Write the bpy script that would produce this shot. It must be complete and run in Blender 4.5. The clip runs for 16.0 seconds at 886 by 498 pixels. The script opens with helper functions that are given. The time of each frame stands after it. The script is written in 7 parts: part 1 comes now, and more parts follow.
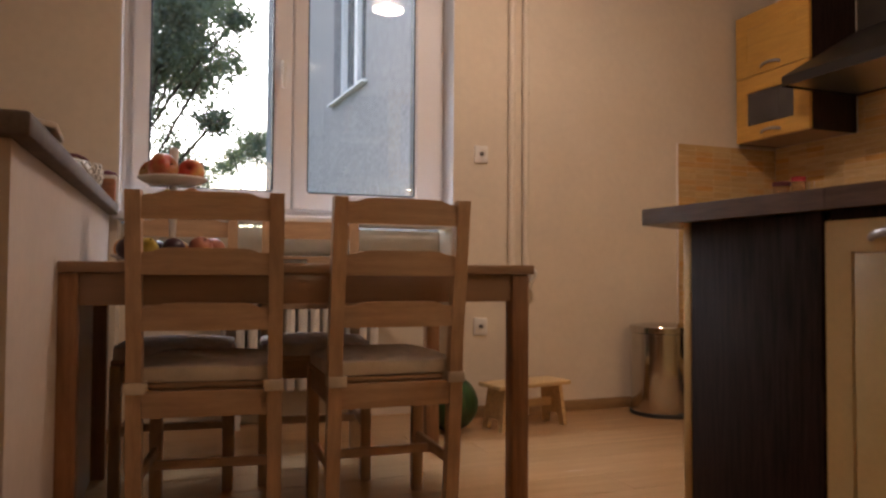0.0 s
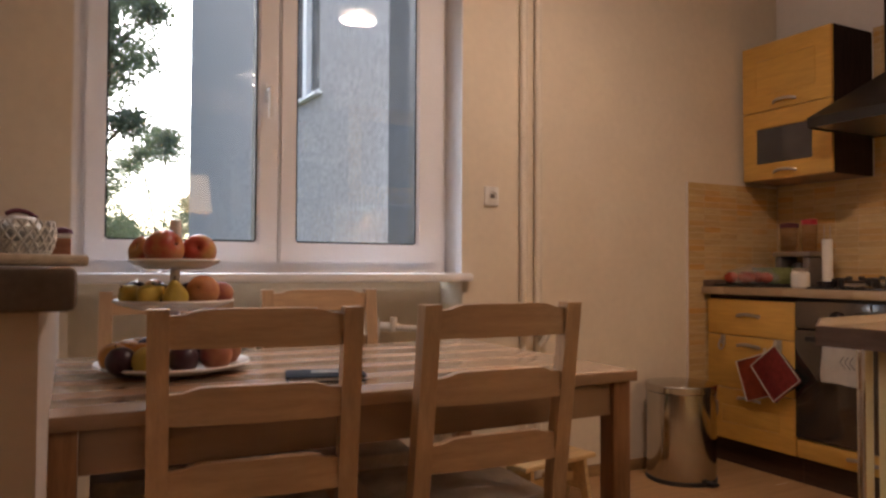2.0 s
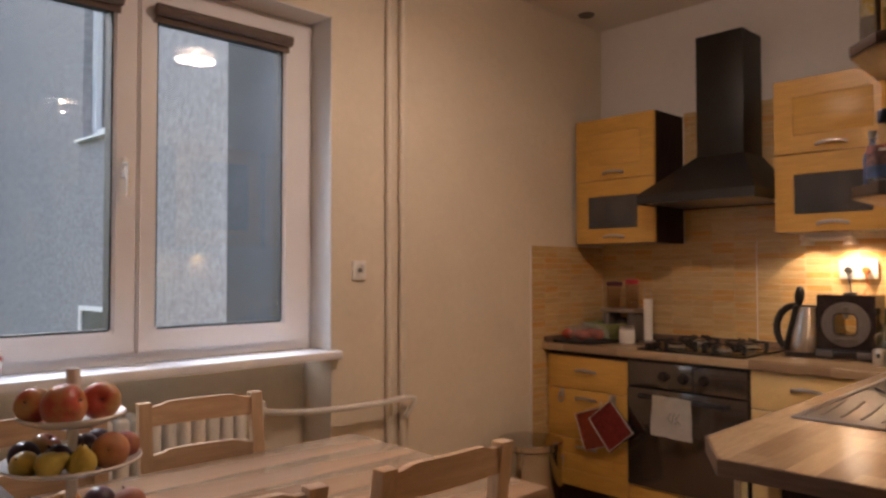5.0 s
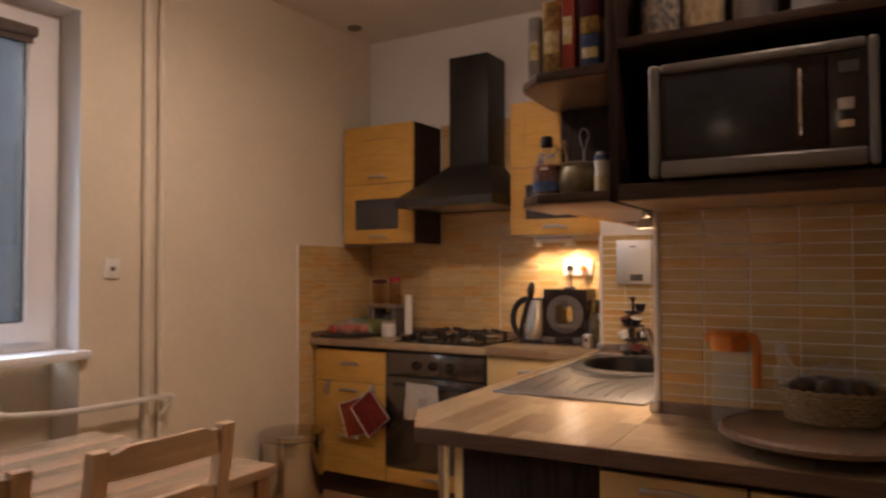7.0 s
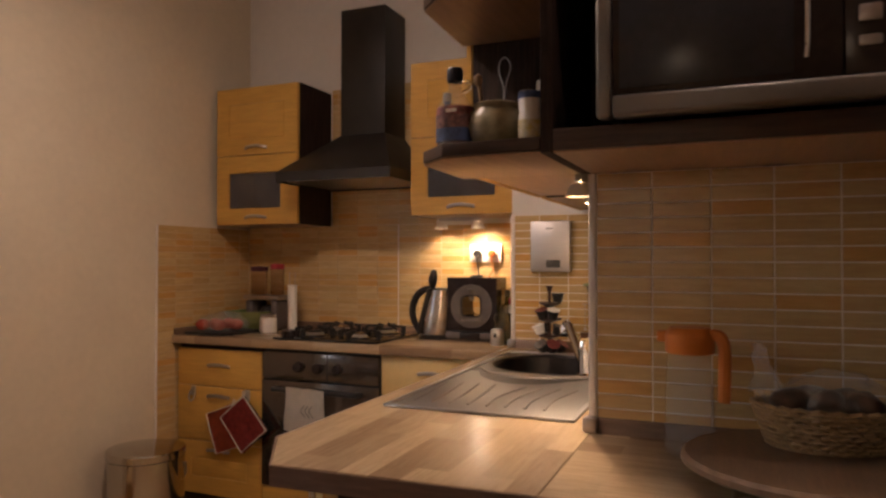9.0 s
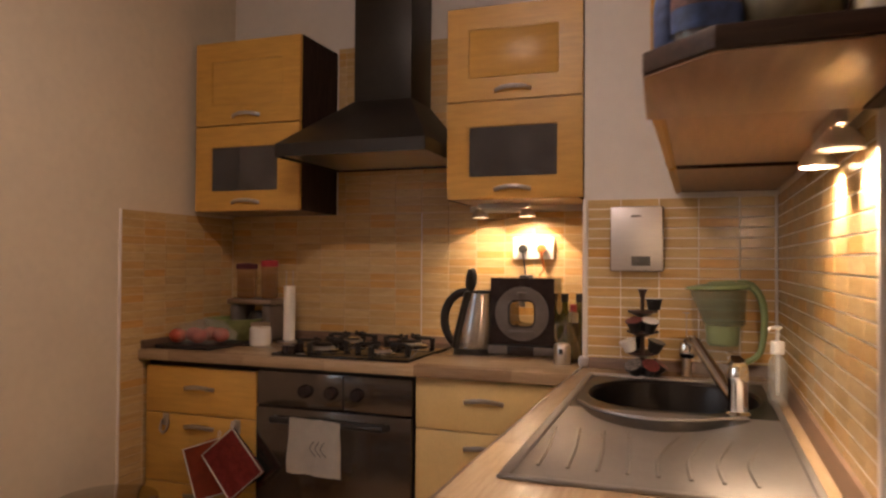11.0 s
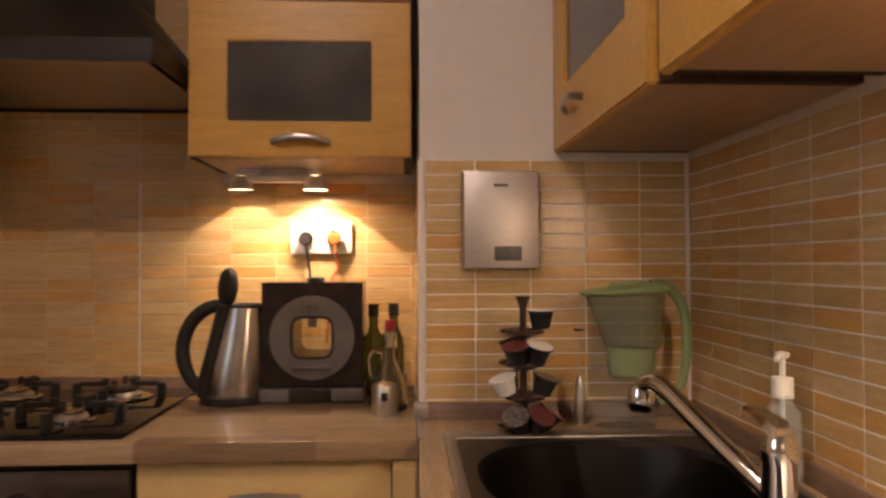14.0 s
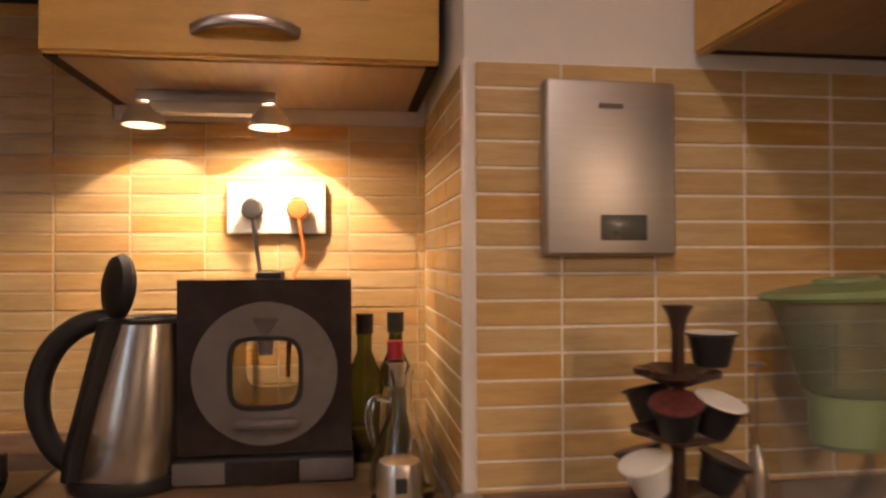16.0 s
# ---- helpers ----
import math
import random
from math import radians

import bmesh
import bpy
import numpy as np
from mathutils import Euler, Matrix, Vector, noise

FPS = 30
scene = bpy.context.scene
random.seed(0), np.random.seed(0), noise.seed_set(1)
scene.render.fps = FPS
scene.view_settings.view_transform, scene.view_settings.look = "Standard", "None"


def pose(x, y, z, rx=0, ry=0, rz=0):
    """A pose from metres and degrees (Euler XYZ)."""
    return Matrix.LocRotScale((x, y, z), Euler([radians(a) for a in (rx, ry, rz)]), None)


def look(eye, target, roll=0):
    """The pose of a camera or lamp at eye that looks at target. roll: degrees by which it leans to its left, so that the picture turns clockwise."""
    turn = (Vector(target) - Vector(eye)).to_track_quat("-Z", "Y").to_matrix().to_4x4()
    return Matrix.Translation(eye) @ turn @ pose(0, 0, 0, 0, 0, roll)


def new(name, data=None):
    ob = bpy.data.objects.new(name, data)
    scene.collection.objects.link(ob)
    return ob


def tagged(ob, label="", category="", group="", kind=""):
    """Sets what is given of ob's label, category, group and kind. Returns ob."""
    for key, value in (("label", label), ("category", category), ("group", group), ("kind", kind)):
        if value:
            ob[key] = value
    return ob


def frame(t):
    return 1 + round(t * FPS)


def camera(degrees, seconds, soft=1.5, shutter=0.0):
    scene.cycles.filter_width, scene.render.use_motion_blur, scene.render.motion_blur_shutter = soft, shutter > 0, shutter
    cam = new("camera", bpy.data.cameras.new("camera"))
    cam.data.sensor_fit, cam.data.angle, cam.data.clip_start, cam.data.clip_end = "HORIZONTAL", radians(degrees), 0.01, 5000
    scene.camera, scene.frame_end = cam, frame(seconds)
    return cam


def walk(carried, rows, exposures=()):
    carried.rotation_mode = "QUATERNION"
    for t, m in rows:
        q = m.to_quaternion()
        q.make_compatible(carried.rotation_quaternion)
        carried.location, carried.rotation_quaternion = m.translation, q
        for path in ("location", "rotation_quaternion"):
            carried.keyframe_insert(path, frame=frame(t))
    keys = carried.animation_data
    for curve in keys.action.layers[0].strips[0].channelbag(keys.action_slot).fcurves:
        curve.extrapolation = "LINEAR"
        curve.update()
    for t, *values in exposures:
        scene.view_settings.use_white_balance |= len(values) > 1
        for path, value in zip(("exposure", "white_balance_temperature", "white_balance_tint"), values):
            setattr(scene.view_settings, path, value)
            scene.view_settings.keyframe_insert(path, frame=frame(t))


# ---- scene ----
cam = camera(63.4, 16.0, soft=2.5, shutter=0.5)
METRES, EYE, TILT, LEAN, TURN = 4.5, 0.70, 0.0, 0.0, -20.2
ROWS = [
    (0.0, 0.0, 0.0, 0.0, -0.01, 1.79, -0.34),
    (0.5, -0.0225, 0.0285, 0.0117, -1.54, 1.76, -0.31),
    (1.0, -0.0464, 0.0543, 0.028, -3.3, 1.65, -0.35),
    (1.5, -0.0708, 0.0756, 0.0453, -4.89, 1.58, -0.3),
    (2.0, -0.0927, 0.0978, 0.0582, -7.33, 1.51, -0.24),
    (2.5, -0.1076, 0.1215, 0.0735, -10.3, 1.46, -0.13),
    (3.0, -0.12, 0.1377, 0.0902, -12.7, 1.4, -0.12),
    (5.5, -0.1628, 0.1018, 0.1289, -26.86, 1.72, 0.16),
    (6.0, -0.1588, 0.0817, 0.1288, -30.43, 1.75, 0.2),
    (6.5, -0.1545, 0.06, 0.127, -34.39, 1.75, 0.2),
    (7.0, -0.1445, 0.0505, 0.1253, -39.16, 1.62, 0.22),
    (7.5, -0.1282, 0.058, 0.1227, -43.57, 1.44, 0.17),
    (8.0, -0.1069, 0.079, 0.121, -45.91, 1.18, 0.11),
    (8.5, -0.0855, 0.1018, 0.1192, -46.71, 1.01, 0.07),
    (9.0, -0.0617, 0.1293, 0.1187, -46.89, 0.94, -0.02),
    (9.5, -0.0422, 0.1567, 0.1184, -46.9, 0.92, -0.11),
    (10.0, -0.0252, 0.1963, 0.1185, -47.18, 0.92, -0.21),
    (12.5, 0.0464, 0.3831, 0.1091, -60.17, 1.18, -0.29),
    (13.0, 0.0766, 0.4023, 0.1104, -64.37, 1.29, -0.16),
    (13.5, 0.1126, 0.4157, 0.1128, -68.7, 1.32, 0.01),
    (14.0, 0.1482, 0.427, 0.1114, -72.74, 1.16, 0.17),
    (14.5, 0.1846, 0.4452, 0.1076, -76.1, 0.99, 0.21),
    (15.0, 0.2182, 0.4643, 0.1096, -78.01, 0.67, 0.21),
    (15.5, 0.2504, 0.4846, 0.1069, -78.15, 0.65, 0.17),
    (16.0, 0.2824, 0.5032, 0.1084, -77.65, 0.66, 0.19),
]
walk(cam, [(t, pose(0, 0, EYE, TILT, LEAN, TURN) @ pose(METRES * x, METRES * y, METRES * z, 90 + pitch, roll, yaw)) for t, x, y, z, yaw, pitch, roll in ROWS],
     exposures=[(0.0, 1.76), (3.0, 1.75), (5.5, 1.66), (10.0, 1.66), (12.5, 1.72), (16.0, 1.68)])

# ---- world, sun, large lights, exposure ----
world = bpy.data.worlds.new("sky")
scene.world = world
world.use_nodes = True
wn = world.node_tree
sky = wn.nodes.new("ShaderNodeTexSky")
sky.sky_type = "NISHITA"
sky.sun_disc = False
sky.sun_elevation, sky.sun_rotation = radians(38), radians(-8)
sky.air_density, sky.dust_density = 1.0, 2.0
wn.links.new(sky.outputs[0], wn.nodes["Background"].inputs[0])
wn.nodes["Background"].inputs[1].default_value = 0.15


def lamp(name, kind, m, energy, color, **kw):
    d = bpy.data.lights.new(name, kind)
    d.energy, d.color = energy, color
    if "size" in kw and kind == "AREA":
        d.shape, d.size, d.size_y = "RECTANGLE", kw["size"][0], kw["size"][1]
    if "radius" in kw:
        d.shadow_soft_size = kw["radius"]
    if kind == "SPOT":
        d.spot_size, d.spot_blend = radians(kw.get("cone", 80)), kw.get("blend", 0.4)
    if kind == "SUN":
        d.angle = radians(kw.get("angle", 12))
    ob = new(name, d)
    ob.matrix_world = m
    return ob


WARM = (1.0, 0.74, 0.615)
lamp("sun", "SUN", look((-4, 29, 23), (0, 0, 0)), 1.3, (0.95, 0.96, 1.0), angle=60)
# unseen area lamp above the window outside, added to strengthen the skylight
lamp("window_daylight", "AREA", look((0.45, 3.98, 2.90), (0.40, 2.2, 0.9)), 23, (0.60, 0.75, 1.0), size=(1.5, 0.6))
lamp("ceiling_bulb", "POINT", pose(1.32, 2.0, 2.488), 3.6, WARM, radius=0.028)
lamp("ceiling_dish_light", "AREA", look((1.32, 2.0, 2.486), (1.319, 2.0, 0)), 3.9, WARM, size=(0.22, 0.22)).data.shape = "DISK"
lamp("hall_bulb", "POINT", pose(1.0, 0.62, 2.365), 0.9, WARM, radius=0.012)
lamp("hall_bulb_beam", "SPOT", look((1.0, 0.62, 2.365), (0.6, 0.6, 0)), 1.3, WARM, radius=0.012, cone=165, blend=1.0)
HALO = (1.0, 0.71, 0.48)
for y, watts, wide in ((1.80, 1.9, 0.34), (1.985, 0.62, 0.13)):
    lamp("under_cabinet_spot", "SPOT", look((3.10, y, 1.390), (3.12, y, 1.0)), watts * wide, HALO, radius=0.010, cone=168, blend=0.2)
    lamp("under_cabinet_beam", "SPOT", look((3.10, y, 1.388), (3.27, y, 1.0)), watts * 1.2, HALO, radius=0.003, cone=102, blend=0.15)
lamp("under_cabinet_reflector", "SPOT", look((3.10, 1.985, 1.386), (3.13, 2.01, 1.0)), 0.3, HALO, radius=0.003, cone=92, blend=0.08)
lamp("under_cabinet_spot", "SPOT", look((1.590, 0.988, 1.384), (1.30, 1.08, 0.87)), 1.9, HALO, radius=0.012, cone=120, blend=0.5)
lamp("under_cabinet_spot", "SPOT", look((1.795, 0.988, 1.384), (2.1, 1.25, 0.88)), 4.0, HALO, radius=0.012, cone=150, blend=1.0)

for x in (1.590, 1.795):
    lamp("sink_wall_beam", "SPOT", look((x, 0.988, 1.380), (x, 0.84, 1.0)), 3.2, HALO, radius=0.004, cone=92, blend=0.06)
lamp("floor_lamp_bulb", "POINT", pose(0.93, -1.75, 1.73), 7.0, WARM, radius=0.03)

# ---- materials ----


def mat(name, col, rough=0.5, metal=0.0, var=0.12, scale=6.0, stretch=(1, 1, 1), bump=0.0, bump_scale=None, fine=60.0,
        spec=None, coat=0.0, per_object=0.0, col2=None, contrast=(0.35, 0.65), island=0.0, rough_var=0.08, trans=0.0, ior=1.45, alpha=1.0):
    """A node material: base colour varied by two noises, roughness varied, fine bump."""
    m = bpy.data.materials.new(name)
    m.use_nodes = True
    nt = m.node_tree
    b = nt.nodes["Principled BSDF"]
    L = nt.links.new

    def N(kind, **props):
        n = nt.nodes.new(kind)
        for k, v in props.items():
            n.inputs[k].default_value = v
        return n

    tc = N("ShaderNodeTexCoord")
    mp = N("ShaderNodeMapping")
    mp.inputs["Scale"].default_value = stretch
    L(tc.outputs["Object"], mp.inputs[0])
    src = mp.outputs[0]
    if per_object or island:
        add = nt.nodes.new("ShaderNodeVectorMath")
        add.operation = "ADD"
        mul = nt.nodes.new("ShaderNodeMath")
        mul.operation = "MULTIPLY"
        mul.inputs[1].default_value = 37.0
        if per_object:
            L(N("ShaderNodeObjectInfo").outputs["Random"], mul.inputs[0])
        else:
            L(N("ShaderNodeNewGeometry").outputs["Random Per Island"], mul.inputs[0])
        L(src, add.inputs[0])
        L(mul.outputs[0], add.inputs[1])
        src = add.outputs[0]
    n1 = N("ShaderNodeTexNoise", Scale=scale, Detail=6.0, Roughness=0.6)
    L(src, n1.inputs["Vector"])
    r1 = nt.nodes.new("ShaderNodeMapRange")
    r1.inputs["From Min"].default_value, r1.inputs["From Max"].default_value = contrast
    L(n1.outputs[0], r1.inputs["Value"])
    n2 = N("ShaderNodeTexNoise", Scale=fine, Detail=4.0)
    L(src, n2.inputs["Vector"])
    mix = nt.nodes.new("ShaderNodeMix")
    mix.data_type = "RGBA"
    c2 = col2 or tuple(c * (1 - 2.2 * var) for c in col)
    mix.inputs["A"].default_value = (*c2, 1)
    mix.inputs["B"].default_value = (*(c * (1 + 0.0 * var) for c in col), 1)
    L(r1.outputs[0], mix.inputs["Factor"])
    hsv = nt.nodes.new("ShaderNodeHueSaturation")
    L(mix.outputs["Result"], hsv.inputs["Color"])
    val = nt.nodes.new("ShaderNodeMapRange")
    val.inputs["To Min"].default_value, val.inputs["To Max"].default_value = 1 - var * 0.6, 1 + var * 0.6
    val.inputs["From Min"].default_value, val.inputs["From Max"].default_value = 0.3, 0.7
    L(n2.outputs[0], val.inputs["Value"])
    out = val.outputs[0]
    for amount, node, sock in ((per_object, "ShaderNodeObjectInfo", "Random"), (island, "ShaderNodeNewGeometry", "Random Per Island")):
        if amount:
            mr = nt.nodes.new("ShaderNodeMapRange")
            mr.inputs["To Min"].default_value, mr.inputs["To Max"].default_value = 1 - amount, 1 + amount
            L(N(node).outputs[sock], mr.inputs["Value"])
            mm = nt.nodes.new("ShaderNodeMath")
            mm.operation = "MULTIPLY"
            L(out, mm.inputs[0])
            L(mr.outputs[0], mm.inputs[1])
            out = mm.outputs[0]
    L(out, hsv.inputs["Value"])
    L(hsv.outputs[0], b.inputs["Base Color"])
    rr = nt.nodes.new("ShaderNodeMapRange")
    rr.inputs["To Min"].default_value, rr.inputs["To Max"].default_value = max(rough - rough_var, 0.02), min(rough + rough_var, 1)
    L(n1.outputs[0], rr.inputs["Value"])
    L(rr.outputs[0], b.inputs["Roughness"])
    b.inputs["Metallic"].default_value = metal
    if spec is not None:
        b.inputs["Specular IOR Level"].default_value = spec
    b.inputs["Coat Weight"].default_value = coat
    b.inputs["Transmission Weight"].default_value = trans
    b.inputs["IOR"].default_value = ior
    b.inputs["Alpha"].default_value = alpha
    if bump:
        n3 = N("ShaderNodeTexNoise", Scale=bump_scale or fine, Detail=5.0)
        L(src, n3.inputs["Vector"])
        bp = nt.nodes.new("ShaderNodeBump")
        bp.inputs["Strength"].default_value, bp.inputs["Distance"].default_value = bump, 0.004
        L(n3.outputs[0], bp.inputs["Height"])
        L(bp.outputs[0], b.inputs["Normal"])
    return m


def glass_mat(name, col=(1, 1, 1), rough=0.0, ior=1.45):
    m = bpy.data.materials.new(name)
    m.use_nodes = True
    b = m.node_tree.nodes["Principled BSDF"]
    b.inputs["Base Color"].default_value = (*col, 1)
    b.inputs["Roughness"].default_value = rough
    b.inputs["Transmission Weight"].default_value = 1.0
    b.inputs["IOR"].default_value = ior
    return m


def glow_mat(name, col, strength):
    m = bpy.data.materials.new(name)
    m.use_nodes = True
    b = m.node_tree.nodes["Principled BSDF"]
    b.inputs["Base Color"].default_value = (*col, 1)
    b.inputs["Emission Color"].default_value = (*col, 1)
    b.inputs["Emission Strength"].default_value = strength
    return m


def tile_mat(name):
    """Glazed tile: one of several yellow, tan and orange tones a tile, with faint streaks along it."""
    m = mat(name, (0.62, 0.40, 0.17), 0.22, var=0.10, scale=9, stretch=(1, 1, 9), fine=45, bump=0.06, per_object=0.08)
    nt = m.node_tree
    hsv = next(n for n in nt.nodes if n.type == "HUE_SAT")
    mixn = next(n for n in nt.nodes if n.type == "MIX")
    ramp = nt.nodes.new("ShaderNodeValToRGB")
    ramp.color_ramp.interpolation = "CONSTANT"
    tones = [(0.0, (0.60, 0.42, 0.195)), (0.3, (0.62, 0.45, 0.23)), (0.58, (0.60, 0.385, 0.16)), (0.76, (0.60, 0.42, 0.20)), (0.90, (0.58, 0.34, 0.115))]
    el = ramp.color_ramp.elements
    el[0].position, el[0].color = tones[0][0], (*tones[0][1], 1)
    el[1].position, el[1].color = tones[1][0], (*tones[1][1], 1)
    for p, c in tones[2:]:
        e = el.new(p)
        e.color = (*c, 1)
    oi = nt.nodes.new("ShaderNodeObjectInfo")
    nt.links.new(oi.outputs["Random"], ramp.inputs[0])
    mul = nt.nodes.new("ShaderNodeMix")
    mul.data_type, mul.blend_type = "RGBA", "MULTIPLY"
    mul.inputs["Factor"].default_value = 1.0
    nt.links.new(ramp.outputs[0], mul.inputs["A"])
    mixn.inputs["A"].default_value, mixn.inputs["B"].default_value = (0.84, 0.8, 0.74, 1), (1, 1, 1, 1)
    nt.links.new(mixn.outputs["Result"], mul.inputs["B"])
    nt.links.new(mul.outputs["Result"], hsv.inputs["Color"])
    return m


M = {}
M["plaster"] = mat("cream wall paint", (0.72, 0.63, 0.50), 0.85, var=0.04, scale=1.3, fine=30, bump=0.15, bump_scale=160)
M["white_paint"] = mat("white wall paint", (0.74, 0.70, 0.66), 0.85, var=0.03, scale=1.5, fine=30, bump=0.12, bump_scale=160)
M["ceiling"] = mat("white ceiling paint", (0.74, 0.68, 0.60), 0.9, var=0.03, scale=1.2, bump=0.1, bump_scale=120)
M["floor"] = mat("honey laminate", (0.45, 0.265, 0.125), 0.24, var=0.05, scale=5, stretch=(0.5, 6, 1), fine=40, per_object=0.05, bump=0.02)
M["skirting"] = mat("oak skirting", (0.36, 0.22, 0.10), 0.45, var=0.12, scale=8, stretch=(1, 1, 6))
M["tile"] = tile_mat("glazed wall tile")
M["grout"] = mat("pale grout", (0.86, 0.79, 0.67), 0.9, var=0.06, scale=30)
M["grout_tan"] = mat("tan grout", (0.66, 0.49, 0.29), 0.85, var=0.10, scale=20)
M["pvc"] = mat("white window plastic", (0.80, 0.78, 0.78), 0.35, var=0.02, scale=3)
M["gasket"] = mat("dark rubber", (0.02, 0.02, 0.022), 0.6, var=0.1)
M["pane"] = glass_mat("window glass", (1, 1, 1), 0.0)
M["pine"] = mat("waxed pine", (0.53, 0.355, 0.215), 0.40, var=0.10, scale=4, stretch=(14, 14, 1.2), fine=30, bump=0.06, per_object=0.08)
M["pine_x"] = mat("waxed pine, grain across", (0.53, 0.355, 0.215), 0.40, var=0.10, scale=4, stretch=(1.2, 14, 14), fine=30, bump=0.06, per_object=0.08)
M["table_wood"] = mat("stained pine table", (0.31, 0.195, 0.12), 0.16, var=0.035, scale=4, stretch=(1.2, 14, 14), fine=30, bump=0.004, rough_var=0.02)
M["table_leg"] = mat("stained pine leg", (0.32, 0.16, 0.075), 0.38, var=0.16, scale=4, stretch=(14, 14, 1.2), fine=30, bump=0.05)
M["birch"] = mat("pale birch", (0.62, 0.42, 0.20), 0.5, var=0.1, scale=5, stretch=(1, 10, 10), fine=40)
M["cushion"] = mat("grey brown cotton", (0.80, 0.73, 0.68), 0.95, var=0.1, scale=20, fine=250, bump=0.35, bump_scale=420)
M["cushion_edge"] = mat("beige cotton piping", (0.66, 0.58, 0.46), 0.95, var=0.06, scale=20, fine=250, bump=0.3, bump_scale=420)
M["yellow"] = mat("yellow laminate", (0.60, 0.34, 0.075), 0.36, var=0.07, scale=5, stretch=(14, 1.5, 12), fine=60, bump=0.03)
M["cream_front"] = mat("cream laminate", (0.62, 0.44, 0.19), 0.4, var=0.05, scale=5, stretch=(12, 1.5, 1.5), fine=60, bump=0.02)
M["wenge"] = mat("dark wenge laminate", (0.043, 0.024, 0.019), 0.7, spec=0.2, var=0.3, scale=9, stretch=(14, 14, 0.8), fine=60, bump=0.08)
M["wenge_h"] = mat("dark wenge board", (0.060, 0.030, 0.020), 0.38, var=0.2, scale=9, stretch=(14, 0.9, 14), fine=60, bump=0.06)
M["underside"] = mat("brown laminate underside", (0.38, 0.24, 0.15), 0.33, var=0.10, scale=6, stretch=(1, 10, 10), fine=60, rough_var=0.01)
M["metal"] = mat("satin nickel", (0.46, 0.43, 0.43), 0.32, 1.0, var=0.05, scale=20, stretch=(1, 8, 8))
M["steel"] = mat("brushed steel", (0.66, 0.63, 0.60), 0.30, 1.0, var=0.02, scale=10, fine=120, rough_var=0.05)
M["kettle_steel"] = mat("satin kettle steel", (0.56, 0.53, 0.51), 0.26, 1.0, var=0.04, scale=14, stretch=(6, 6, 0.5), fine=120, rough_var=0.04)
M["drainer_steel"] = mat("dull drainer steel", (0.34, 0.32, 0.31), 0.46, 1.0, var=0.05, scale=10, fine=120, rough_var=0.06)
# near-black base colour carries the bowl's dark reflections
M["bowl_steel"] = mat("steel darkened for reflections", (0.05, 0.045, 0.044), 0.38, 1.0, var=0.05, scale=10, fine=120)
M["lamp_shade"] = mat("pale satin metal", (0.78, 0.74, 0.68), 0.35, 0.5, var=0.03)
M["blind"] = mat("dark brown blind cloth", (0.15, 0.11, 0.09), 0.85, var=0.1, scale=20, fine=200, bump=0.2)
M["chrome"] = mat("chrome", (0.80, 0.79, 0.78), 0.07, 1.0, var=0.02, rough_var=0.03)
M["bin_steel"] = mat("polished bin steel", (0.50, 0.47, 0.44), 0.12, 1.0, var=0.05, scale=12, stretch=(1, 1, 0.2))
M["black_metal"] = mat("black enamel", (0.018, 0.014, 0.012), 0.42, var=0.2, scale=8, fine=90, bump=0.03)
M["black_gloss"] = mat("black gloss plastic", (0.034, 0.024, 0.024), 0.16, var=0.2, scale=8)
M["black_matt"] = mat("black matt plastic", (0.022, 0.020, 0.020), 0.5, var=0.2, scale=12, bump=0.05, fine=200)
M["grey_plastic"] = mat("dark grey plastic", (0.15, 0.128, 0.118), 0.42, var=0.1, scale=12)
M["white_plastic"] = mat("white plastic", (0.80, 0.77, 0.72), 0.35, var=0.03)
M["frosted"] = mat("frosted dark glass", (0.105, 0.097, 0.097), 0.12, var=0.15, scale=3, rough_var=0.03)
M["smoked"] = mat("smoked cabinet glass", (0.13, 0.12, 0.122), 0.18, var=0.25, scale=7, rough_var=0.03, alpha=0.72)
M["enamel"] = mat("pale enamel", (0.72, 0.74, 0.80), 0.3, var=0.03)
M["oven_glass"] = mat("mirrored oven glass", (0.15, 0.13, 0.118), 0.12, 0.8, var=0.1, scale=3, rough_var=0.03)
M["hob_glass"] = mat("black hob glass", (0.010, 0.010, 0.011), 0.06, var=0.1, rough_var=0.02)
M["bulb"] = glow_mat("lit halogen bulb", (1.0, 0.72, 0.40), 25.0)
M["lamp_glass"] = glow_mat("lit opal glass", (1.0, 0.78, 0.52), 12.0)
M["stone"] = mat("brown stone slab", (0.15, 0.118, 0.10), 0.6, var=0.2, scale=14, fine=120, contrast=(0.3, 0.7))
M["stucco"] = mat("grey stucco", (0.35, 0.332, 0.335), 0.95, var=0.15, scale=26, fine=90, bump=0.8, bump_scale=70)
M["stucco_dark"] = mat("dark grey rough surface", (0.075, 0.078, 0.085), 0.9, var=0.12, scale=2.5, fine=25, bump=0.4, bump_scale=40)
M["leaf"] = mat("tree leaf", (0.20, 0.215, 0.17), 0.55, var=0.25, scale=0.8, island=0.35, fine=3)
M["bark"] = mat("bark", (0.10, 0.075, 0.055), 0.9, var=0.25, scale=6, stretch=(4, 4, 1), bump=0.6, fine=20)
M["grass"] = mat("lawn", (0.07, 0.10, 0.035), 0.9, var=0.2, scale=1.5, fine=30, bump=0.5)
M["cable"] = mat("black cable", (0.02, 0.02, 0.02), 0.5, var=0.1)
M["cable_orange"] = mat("orange cable", (0.45, 0.14, 0.03), 0.5, var=0.1)

